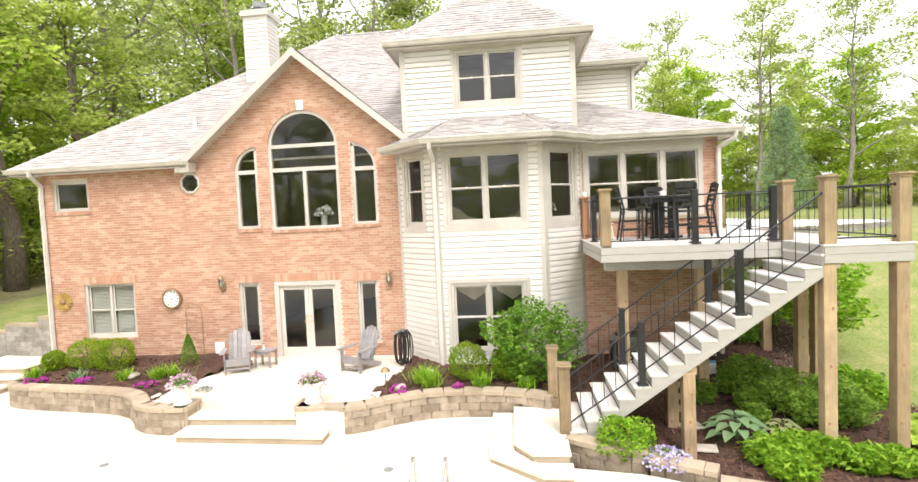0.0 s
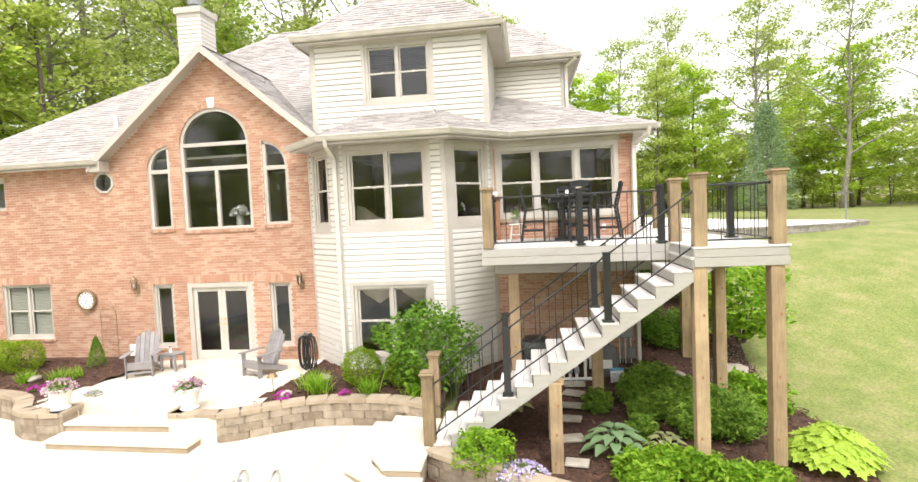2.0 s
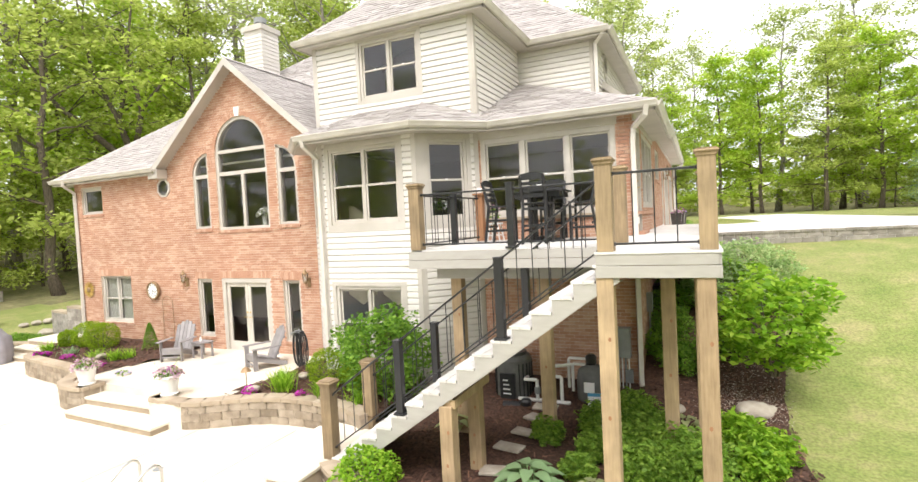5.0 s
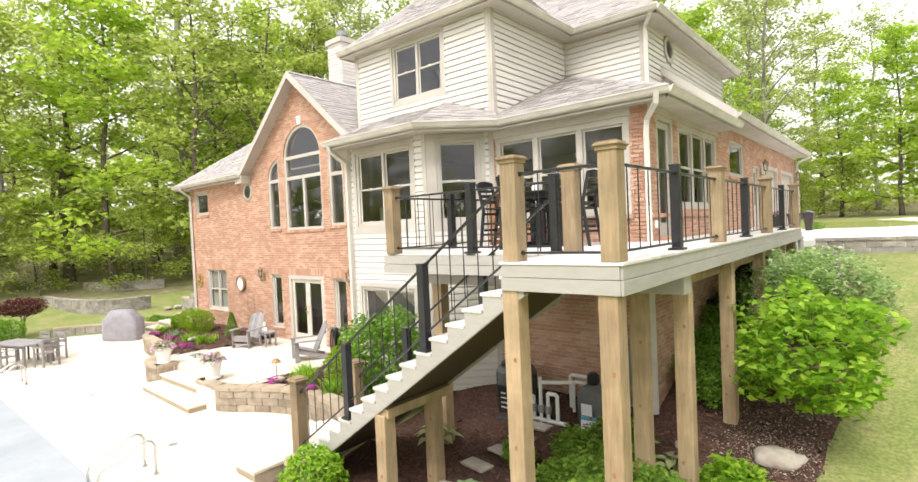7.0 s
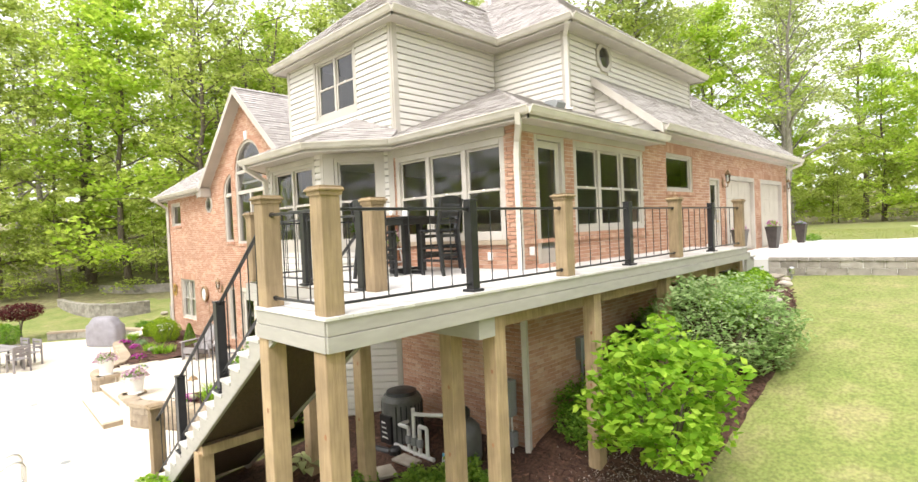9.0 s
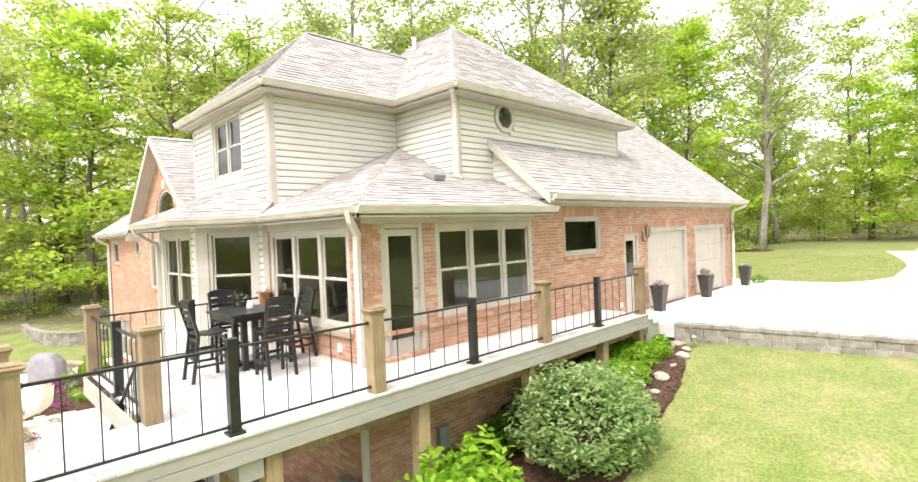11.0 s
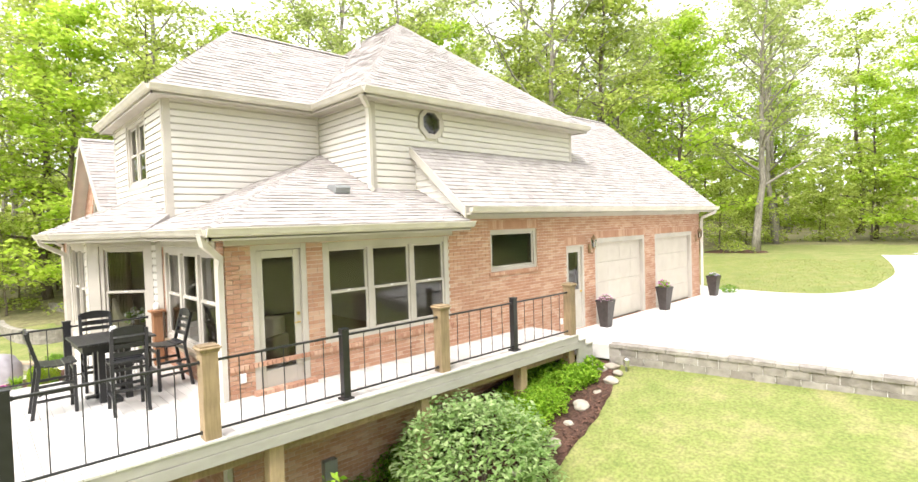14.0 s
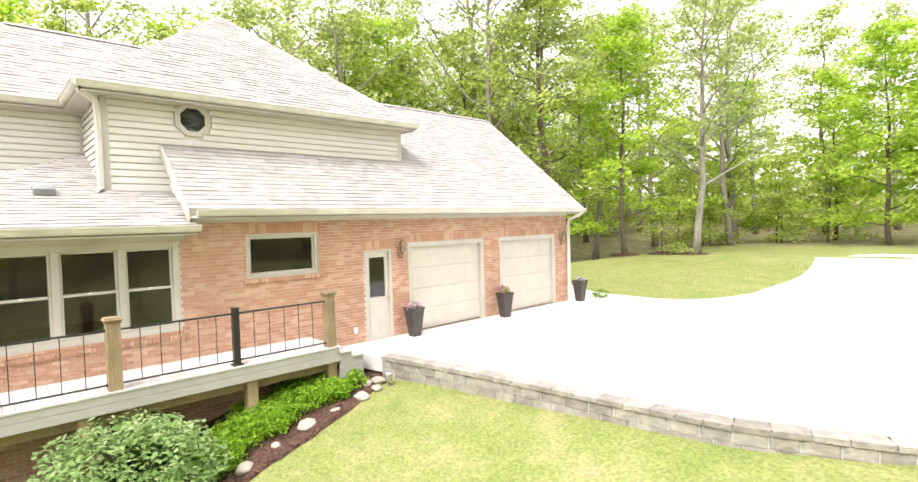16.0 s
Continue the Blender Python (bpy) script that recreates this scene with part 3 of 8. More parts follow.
# driveway with its low wall
DRIVE_FRONT = curve([(6.9, 21.98), (9.1, 22.38), (11.5, 22.68), (13.5, 22.95), (14.5, 23.32), (15.45, 23.72), (16.8, 24.8), (17.6, 27)])
ISLAND = curve([(3.3, 34.6), (5.0, 33.4), (8.2, 33.25), (9.5, 35.5), (9.6, 38.0), (9.4, 43.3), (7.9, 52.0), (6.0, 60.5)])
me = Mesh()
outline = [(5.2, 21.7)] + DRIVE_FRONT + [(15.8, 32), (14.5, 45), (13.5, 60), (12, 75), (3, 75)] + ISLAND[::-1] + [(-6, 35.2), (-6, 31.2), (5.2, 31.2)]
me.prism(outline, "z", 2.3, 2.62)
tagged(part("driveway", me, DRIVE), "white concrete driveway bleached by daylight", "driveway", kind="structure")
isl = [p for p in ISLAND] + [(-30, 70), (-30, 36)]


def block_wall(line, z0, z1, label, material, cap_material, block=0.42, course=0.155, depth=0.28, cap=0.08, count=[0]):
    """A dry wall of rough-faced blocks along a line, each a part, with a row of caps."""
    w = thing("retaining_wall", label, "retaining wall", kind="structure")
    pts = [Vector(p) for p in line]
    seg = [0]
    for a, b in zip(pts, pts[1:]):
        seg.append(seg[-1] + (b - a).length)

    def at(s):
        s = min(max(s, 0), seg[-1])
        for i in range(len(pts) - 1):
            if s <= seg[i + 1] or i == len(pts) - 2:
                return pts[i].lerp(pts[i + 1], (s - seg[i]) / max(seg[i + 1] - seg[i], 1e-6))

    rows = max(1, round((z1 - cap - z0) / course))
    h = (z1 - cap - z0) / rows
    core = Mesh()
    for r in range(rows + 1):
        s = -block / 2 if r % 2 else 0
        last = r == rows
        while s < seg[-1] - 0.02:
            length = block * rng.uniform(0.85, 1.12)
            a, b = at(s + 0.004), at(min(s + length, seg[-1]) - 0.004)
            s += length
            if (b - a).length < 0.05:
                continue
            d = (b - a).normalized()
            n = Vector((-d.y, d.x, 0))
            lo, hi = (z0 + r * h + 0.003, z0 + (r + 1) * h - 0.003) if not last else (z1 - cap, z1)
            o = rng.uniform(0, 0.012)
            f = -0.03 if last else -o
            m1 = (a + b) / 2
            face = [a + n * f, a.lerp(b, 0.08) + n * (f - 0.016), a.lerp(b, 0.92) + n * (f - 0.016), b + n * f]
            poly = [(p.x, p.y) for p in face] + [((b + n * depth).x, (b + n * depth).y), ((a + n * depth).x, (a + n * depth).y)]
            part("cap_stone" if last else "block", Mesh().prism(poly, "z", lo, hi), cap_material if last else material, w)
    return w


WALL_LEFT = curve([(-12.45, 12.75, 0), (-12.62, 12.1, 0), (-12.1, 11.72, 0), (-10.64, 11.5, 0), (-9.2, 11.3, 0), (-8.4, 10.95, 0), (-7.9, 10.4, 0), (-7.3, 10.17, 0), (-6.66, 10.2, 0)], 5)
WALL_RIGHT = curve([(-4.28, 10.22, 0), (-3.65, 10.18, 0), (-3.05, 10.24, 0), (-2.45, 10.62, 0), (-1.7, 10.98, 0), (-0.8, 11.08, 0), (0.1, 11.0, 0), (0.82, 10.7, 0)], 5)
block_wall(WALL_LEFT, POOL_DECK, 0.06, "tan split-face block garden wall with smooth caps", BLOCK, CAP)
block_wall([(-6.64, 10.2, 0), (-6.64, 10.74, 0)], POOL_DECK, 0.06, "tan split-face block wall end by the steps", BLOCK, CAP)
block_wall([(-4.30, 10.74, 0), (-4.30, 10.24, 0)], POOL_DECK, 0.06, "tan split-face block wall end by the steps", BLOCK, CAP)
block_wall(WALL_RIGHT, POOL_DECK, 0.06, "tan split-face block garden wall with smooth caps", BLOCK, CAP)
block_wall(curve([(0.98, 9.4, 0), (1.3, 9.17, 0), (1.73, 8.98, 0), (2.25, 8.92, 0)], 4), -0.75, -0.19, "tan split-face block wall curving from the deck stairs", BLOCK, CAP)
block_wall(curve([(2.25, 8.82, 0), (2.7, 8.62, 0), (3.15, 8.4, 0)], 3), -0.75, -0.3, "tan split-face block wall lower step", BLOCK, CAP)
block_wall(curve([(3.15, 8.3, 0), (4.0, 8.0, 0), (5.0, 7.8, 0)], 3), -0.95, -0.42, "tan split-face block wall lowest step", BLOCK, CAP)
block_wall([(x, y, 0) for x, y in DRIVE_FRONT], 1.88, 2.66, "low grey weathered block wall along the driveway", BLOCK_GREY, BLOCK_GREY, course=0.165, cap=0.075, block=0.42)
block_wall([(-13.45, 14.6, 0), (-14.2, 14.9, 0)], -0.6, 1.25, "stepped grey block wall beside the house corner", BLOCK_GREY, CAP)
block_wall([(-14.2, 14.9, 0), (-15.6, 15.1, 0)], -0.6, 1.0, "stepped grey block wall beside the house corner", BLOCK_GREY, CAP)
block_wall([(-15.6, 15.1, 0), (-17.2, 15.4, 0)], -0.6, 0.75, "stepped grey block wall beside the house corner", BLOCK_GREY, CAP)
block_wall(curve([(-14.6, 13.9, 0), (-15.9, 13.5, 0), (-17.3, 13.0, 0), (-18.3, 12.0, 0), (-19.2, 10.6, 0)][::-1], 4), POOL_DECK, -0.12, "low stone wall at the edge of the pool deck", BLOCK_GREY, CAP, course=0.2)
block_wall(curve([(-29.5, 12.4, 0), (-26.8, 12.5, 0), (-24.2, 13.0, 0), (-22.6, 14.0, 0), (-22.4, 15.6, 0)], 4), -0.45, 0.5, "curved terrace wall of weathered stone blocks", BLOCK_GREY, BLOCK_GREY, course=0.2)
block_wall(curve([(-33.0, 15.2, 0), (-31.2, 15.8, 0), (-29.6, 17.0, 0), (-28.6, 18.6, 0)], 4), 0.0, 0.9, "upper terrace wall of weathered stone blocks", BLOCK_GREY, BLOCK_GREY, course=0.2)

# front beds behind the garden walls
BED_LEFT = [(x, y + 0.2) for x, y, z in WALL_LEFT[3:]] + [(-7.7, 10.7), (-7.9, 11.6), (-7.5, 12.6), (-7.5, 14.17), (-13.35, 14.17), (-13.1, 13.0)]
bedl = sheet("mulch_bed", np.arange(-13.4, -6.2, 0.2).tolist(), np.arange(10, 14.3, 0.2).tolist(), lambda x, y: 0.0 + 0.12 * smooth(11.3, 13.9, y) + 0.05 * noise.noise((x * 1.5, y * 1.5, 2)), MULCH, lambda x, y: in_poly(BED_LEFT, x, y))
tagged(bedl, "dark bark mulch bed before the brick wall", "mulch bed", kind="structure")
BED_RIGHT = [(x, y + 0.2) for x, y, z in WALL_RIGHT[10:]] + [(0.95, 10.9), (0.95, 13.2), (-1.7, 13.2), (-2.6, 14.17), (-2.55, 13.0), (-2.85, 11.9), (-3.0, 10.75)]
bedr = sheet("mulch_bed", np.arange(-3.4, 1.7, 0.2).tolist(), np.arange(10, 14.3, 0.2).tolist(), lambda x, y: 0.0 + 0.08 * smooth(11.3, 13.5, y) + 0.04 * noise.noise((x * 1.5, y * 1.5, 2)), MULCH, lambda x, y: in_poly(BED_RIGHT, x, y))
tagged(bedr, "dark bark mulch bed before the bay", "mulch bed", kind="structure")

# ---- house walls ----
FRONT_Y, SIDE_X = 14.18, 5.32
X0, XB = -13.4, -2.6
fm = pose(X0, FRONT_Y, 0)


def fu(x):
    return x - X0


def gable_top(u):
    x = u + X0
    return max(5.42, 8.235 - 0.836 * abs(x + 5.45)) if -8.8 < x < -2.1 else 5.42


front_holes = [
    Hole(fu(-12.268), fu(-10.693), 0.66, 2.24), Hole(fu(-7.533), fu(-6.924), 0.36, 2.12), Hole(fu(-4.12), fu(-3.52), 0.36, 2.10),
    Hole(fu(-6.497), fu(-4.597), -0.02, 2.13), Hole(fu(-13.02), fu(-11.892), 4.33, 5.26),
    Hole(fu(-9.006), fu(-8.478), 4.72, 5.24, "oct"),
    Hole(fu(-7.432), fu(-6.771), 3.62, 5.87, "left", 5.24), Hole(fu(-6.436), fu(-4.455), 3.56, 6.80, "arch", 5.86), Hole(fu(-4.099), fu(-3.408), 3.62, 5.84, "right", 5.16)]
wall_front = slab("wall_front", fm, fu(XB), -0.3, gable_top, front_holes, 0.3, MORTAR, extra=[fu(-8.8), fu(-8.79), fu(-5.45), fu(-2.687)])
tagged(wall_front, "wall of mottled orange-red brick under a gable", "wall")
bricks(wall_front, fu(XB), -0.29, gable_top, front_holes, limit=8.3)
for a, b, z in ((-12.369, -10.591, 2.24), (-7.604, -6.842, 2.12), (-4.201, -3.449, 2.10), (-6.588, -4.506, 2.13)):
    soldier(wall_front, fu(a), fu(b), z + 0.005)
for a, b, z in ((-12.329, -10.632, 0.66), (-7.584, -6.873, 0.36), (-4.17, -3.469, 0.36), (-13.081, -11.831, 4.33), (-7.482, -6.72, 3.62), (-6.497, -4.394, 3.56), (-4.16, -3.347, 3.62)):
    soldier(wall_front, fu(a), fu(b), z - 0.075, 0.07, 0.04, "brick_sill")
arch_bricks(wall_front, fu(-5.445), 5.86, 0.98, 0.95, 0, math.pi)
arch_bricks(wall_front, fu(-6.771), 5.24, 0.66, 0.64, math.pi / 2, math.pi)
arch_bricks(wall_front, fu(-4.099), 5.16, 0.69, 0.69, 0, math.pi / 2)
arch_bricks(wall_front, fu(-8.742), 4.98, 0.28, 0.28, 0, 2 * math.pi, 0.1)
part("keystone", Mesh().prism([(fu(-5.522), 6.80), (fu(-5.359), 6.80), (fu(-5.329), 7.06), (fu(-5.552), 7.06)], "y", -0.035, 0.01), WHITE, wall_front, "pale stone keystone")

# plain outer walls out of the camera's way
for nm, x, y, length, turn, top in (("wall_left", -13.4, 31.0, 16.8, -90, 5.4), ("wall_back", 5.3, 31.0, 18.5, 180, 5.4)):
    w = slab(nm, pose(x, y, 0, 0, 0, turn), length, -0.3, top, [], 0.28, MORTAR)
    tagged(w, "plain brick outer wall", "wall")
    if nm == "wall_left":
        bricks(w, length, -0.29, top, [])

# bay with lapped boards
BAY = [(-2.8, 14.18), (-1.66, 13.04), (0.94, 13.04), (1.96, 14.06)]
bay_walls = []
for i, ((xa, ya), (xb, yb)) in enumerate(zip(BAY, BAY[1:])):
    L = math.hypot(xb - xa, yb - ya)
    m = pose(xa, ya, 0, 0, 0, math.degrees(math.atan2(yb - ya, xb - xa)))
    holes = [[Hole(0.34, 1.12, 3.5, 5.3)], [Hole(0.27, 2.17, 3.52, 5.28), Hole(0.28, 2.12, 0.38, 2.08)], [Hole(0.2, 1.16, 3.5, 5.3)]][i]
    w = slab("wall_bay", m, L, -0.5, 5.45, holes, 0.16, SIDING)
    tagged(w, "bay wall in cream lapped boards", "wall")
    bay_walls.append((w, m, L, holes))
    boards(w, L - 0.1, -0.12, 5.42, [Hole(h.u0 - 0.1, h.u1 + 0.1, h.z0 - (0.17 if h.z0 > 2 else 0.1), h.z1 + (0.22 if h.z0 > 2 else 0.1)) for h in holes], start=0.1)
    flat_trim("corner_trim", w, [(-0.012, 0.1, -0.12, 5.42), (L - 0.1, L + 0.012, -0.12, 5.42)])
    for h in holes:
        lo = 0.17 if h.z0 > 2 else 0.1
        flat_trim("casing", w, [(h.u0 - 0.1, h.u0, h.z0 - lo, h.z1 + 0.1), (h.u1, h.u1 + 0.1, h.z0 - lo, h.z1 + 0.1), (h.u0, h.u1, h.z1, h.z1 + 0.1), (h.u0, h.u1, h.z0 - lo, h.z0)])
        if h.z0 > 2:
            part("casing", Mesh().box(0.1, L - 0.1, -0.025, 0, h.z1 + 0.1, 5.42), TRIM, w)
        n = 2 if h.u1 - h.u0 > 1.4 else 1
        window(m @ pose(h.u0, 0, h.z0), [(h.u1 - h.u0) / n] * n, h.z1 - h.z0, reveal=0.0)

# sunroom front and the long side wall
sm = pose(1.96, 14.06, 0)
sun_holes = [Hole(0.08, 3.02, 3.5, 5.26)]
wall_sun = tagged(slab("wall_sunroom", sm, SIDE_X - 1.96, -0.8, 5.5, sun_holes, 0.25, MORTAR), "brick wall with a row of three windows over the deck", "wall")
bricks(wall_sun, SIDE_X - 1.96, -0.79, 5.45, sun_holes, single=(0, 4, 3.0, 5.5))
window(sm @ pose(0.08, 0, 3.5), [0.98, 0.98, 0.98], 1.76, trim=0.11, reveal=0.02, label="row of three tan double hung windows")
part("stone_sill", Mesh().box(0.0, 3.06, -0.06, 0.02, 3.42, 3.5), CAP, wall_sun)
part("frieze", Mesh().box(0.0, 3.06, -0.03, 0.0, 5.262, 5.45), TRIM, wall_sun)
dm = pose(SIDE_X, 14.06, 0, 0, 0, 90)


def du(y):
    return y - 14.06


side_holes = [Hole(du(14.45), du(15.36), 3.0, 5.3), Hole(du(15.66), du(18.5), 3.56, 5.28), Hole(du(19.77), du(21.4), 4.42, 5.37), Hole(du(22.62), du(23.42), 2.62, 4.88), Hole(du(23.96), du(26.78), 2.62, 5.0), Hole(du(27.48), du(30.26), 2.62, 5.0)]
wall_side = tagged(slab("wall_side", dm, du(30.95), -0.8, 5.62, side_holes, 0.3, MORTAR), "long wall of mottled orange-red brick", "wall")
bricks(wall_side, du(30.95), -0.79, 5.6, side_holes, single=(0, 5, 3.0, 5.5))
for a, b, z in ((19.7, 21.47, 5.37), (22.55, 23.5, 4.88), (23.88, 26.86, 5.0), (27.4, 30.34, 5.0)):
    soldier(wall_side, du(a), du(b), z + 0.004)
soldier(wall_side, du(19.7), du(21.47), 4.34, 0.075, 0.045, "brick_sill")
soldier(wall_side, 0.0, du(18.62), 3.42, 0.07, 0.045, "brick_sill")
soldier(wall_side, du(14.4), du(15.42), 2.99, 0.07, 0.14, "brick_step")
window(dm @ pose(du(15.66), 0, 3.56), [0.95, 0.95, 0.94], 1.72, trim=0.11, reveal=0.02, label="row of three tan double hung windows")
window(dm @ pose(du(19.77), 0, 4.42), [1.63], 0.95, rail=False, label="wide fixed garage window in a tan frame")
part("frieze", Mesh().box(0, du(18.6), -0.03, 0.0, 5.3, 5.52), TRIM, wall_side)
part("frieze", Mesh().box(du(18.74), du(30.95), -0.03, 0.0, 5.615, 5.715), TRIM, wall_side)

# windows of the brick front
window(fm @ pose(fu(-12.268), 0.02, 0.66), [0.787, 0.787], 1.58, label="tan double window with closed white blinds")
window(fm @ pose(fu(-7.533), 0.02, 0.36), [0.61], 1.76, rail=False, label="tall narrow tan side window")
window(fm @ pose(fu(-4.12), 0.02, 0.36), [0.60], 1.74, rail=False, label="tall narrow tan side window")
window(fm @ pose(fu(-13.02), 0.02, 4.33), [1.128], 0.93, rail=False, label="small square tan window under the eave")
blind = thing("window_blind", "closed white slatted window blinds", "blind")
for k in range(2):
    for i in range(34):
        part("slat", Mesh().box(-12.18 + k * 0.77, -11.52 + k * 0.77, FRONT_Y + 0.16, FRONT_Y + 0.185, 0.76 + i * 0.041, 0.776 + i * 0.041 + 0.012), BLIND, blind)


def arched_window(u0, u1, z0, z1, shape, spring, bars, label):
    """A round-headed window; bars: (u0, u1, z0, z1) of the members between its lights."""
    WINDOW_COUNT[0] += 1
    w = thing("window_%d" % WINDOW_COUNT[0], label, "window", fm, kind="structure")
    h = Hole(u0, u1, z0, z1, shape, spring)
    t = 0.085
    fr = Mesh()
    cuts = h.cuts()
    inner = Hole(u0 + t, u1 - t, z0 + t, z1 - t, shape, spring)
    fr.box(u0, u0 + t, 0.03, 0.15, z0, h.spring if shape in ("arch", "left") else z1 - t)
    fr.box(u1 - t, u1, 0.03, 0.15, z0, h.spring if shape in ("arch", "right") else z1 - t)
    fr.box(u0 + t, u1 - t, 0.03, 0.15, z0, z0 + t)
    for a, b in zip(cuts, cuts[1:]):
        ia, ib = u0 + t + (a - u0) / (u1 - u0) * (u1 - u0 - 2 * t), u0 + t + (b - u0) / (u1 - u0) * (u1 - u0 - 2 * t)
        fr.prism([(a, h.ends(a)[1]), (b, h.ends(b)[1]), (ib, inner.ends(ib)[1]), (ia, inner.ends(ia)[1])], "y", 0.03, 0.15)
    part("window_frame", fr, TRIM, w)
    for b in bars:
        part("glazing_bar", Mesh().box(b[0], b[1], 0.04, 0.13, b[2], b[3]), TRIM, w, bevel=0.005)
    gp = Mesh()
    gp.sheet = True
    for a, b in zip(inner.cuts(), inner.cuts()[1:]):
        gp.add([(a, 0.10, z0 + t), (b, 0.10, z0 + t), (b, 0.10, inner.ends(b)[1]), (a, 0.10, inner.ends(a)[1])], [(0, 1, 2, 3)])
    pane = part("pane", gp, GLASS, w)
    pane.visible_shadow = False


uc = fu(-5.445)
arched_window(fu(-6.436), fu(-4.455), 3.56, 6.80, "arch", 5.86,
              [(fu(-6.355), fu(-4.536), 5.80, 5.90), (fu(-6.355), fu(-4.536), 5.15, 5.26), (uc - 0.05, uc + 0.05, 3.64, 5.15)], "tall round-headed window with tan frame and dark glass")
arched_window(fu(-7.432), fu(-6.771), 3.62, 5.87, "left", 5.24, [(fu(-7.35), fu(-6.853), 5.14, 5.25)], "narrow window with a quarter-round head")
arched_window(fu(-4.099), fu(-3.408), 3.62, 5.84, "right", 5.16, [(fu(-4.018), fu(-3.49), 5.08, 5.19)], "narrow window with a quarter-round head")


def octagon_window(m, r, label, inner=0.74):
    WINDOW_COUNT[0] += 1
    w = thing("window_%d" % WINDOW_COUNT[0], label, "window", m, kind="structure")
    ring = Mesh()
    for i in range(8):
        a, b = math.pi / 8 + i * math.pi / 4, math.pi / 8 + (i + 1) * math.pi / 4
        ring.prism([(q * math.cos(t), q * math.sin(t)) for q, t in ((r * 1.06, a), (r * 1.06, b), (r * inner, b), (r * inner, a))], "y", -0.05, 0.08)
    part("window_frame", ring, TRIM, w)
    og = Mesh()
    og.sheet = True
    og.add([(r * (inner + 0.02) * math.cos(math.pi / 8 + i * math.pi / 4), 0.002, r * (inner + 0.02) * math.sin(math.pi / 8 + i * math.pi / 4)) for i in range(8)], [tuple(range(8))])
    p = part("pane", og, GLASS, w)
    p.visible_shadow = False


octagon_window(fm @ pose(fu(-8.742), 0, 4.98), 0.285, "small octagonal window with a tan frame", 0.86)

# upper storey: tower and main block
TX0, TX1, TY, MX, MY0, MY1 = -2.6, 1.9, 14.22, 4.03, 17.58, 24.75
tower = [(pose(TX0, TY, 0), TX1 - TX0, [Hole(1.42, 3.11, 6.62, 8.06)], 5.6), (pose(TX1, TY, 0, 0, 0, 90), MY0 - TY, [], 5.6), (pose(TX1, MY0, 0), MX - TX1, [], 5.9),
         (pose(MX, MY0, 0, 0, 0, 90), MY1 - MY0, [Hole(19.22 - MY0 - 0.3, 19.22 - MY0 + 0.3, 7.56, 8.16, "oct")], 5.9), (pose(TX0, MY0 + 3, 0, 0, 0, -90), MY0 + 3 - TY, [], 5.6), (pose(MX, MY1, 0, 0, 0, 180), 7.0, [], 5.9)]
for i, (m, L, holes, z0) in enumerate(tower):
    w = tagged(slab("wall_upper", m, L, z0, 8.3, holes, 0.2, SIDING), "upper wall in cream lapped boards", "wall")
    boards(w, L - (0.1 if i != 2 else 0.0), z0, 8.24, [Hole(h.u0 - 0.09, h.u1 + 0.09, h.z0 - 0.09, h.z1 + 0.09, h.shape) for h in holes], start=0.1 if i not in (2,) else 0.0)
    if i != 2:
        flat_trim("corner_trim", w, [(-0.03, 0.1, z0, 8.24)])
    if i not in (1,):
        flat_trim("corner_trim", w, [(L - 0.1, L + (0.0 if i else 0.0), z0, 8.24)])
    for h in holes:
        if h.shape == "rect":
            flat_trim("casing", w, [(h.u0 - 0.09, h.u0, h.z0 - 0.09, h.z1 + 0.09), (h.u1, h.u1 + 0.09, h.z0 - 0.09, h.z1 + 0.09), (h.u0, h.u1, h.z1, h.z1 + 0.09), (h.u0, h.u1, h.z0 - 0.09, h.z0)])
            window(m @ pose(h.u0, 0, h.z0), [(h.u1 - h.u0) / 2] * 2, h.z1 - h.z0, reveal=0.0)
        else:
            octagon_window(m @ pose((h.u0 + h.u1) / 2, -0.02, 7.86), 0.36, "octagonal window with a wide pale frame")
# cheek of the garage roof
cheek = tagged(part("wall_cheek", Mesh().prism([(MX, 5.9), (5.62, 5.75), (5.62, 5.9), (MX, 7.15)], "y", 18.74, 18.86), SIDING), "small triangle of cream boards beside the roof", "wall", kind="structure")
for k in range(9):
    z = 5.95 + k * 0.14
    if MX + (7.15 - z - 0.14) / 0.83 > MX + 0.1:
        part("siding_board", Mesh().prism([(18.715, z), (18.713, z + 0.01), (18.735, z + 0.15), (18.745, z + 0.15), (18.745, z)], "x", MX, MX + (7.15 - z - 0.14) / 0.83), SIDING, cheek)

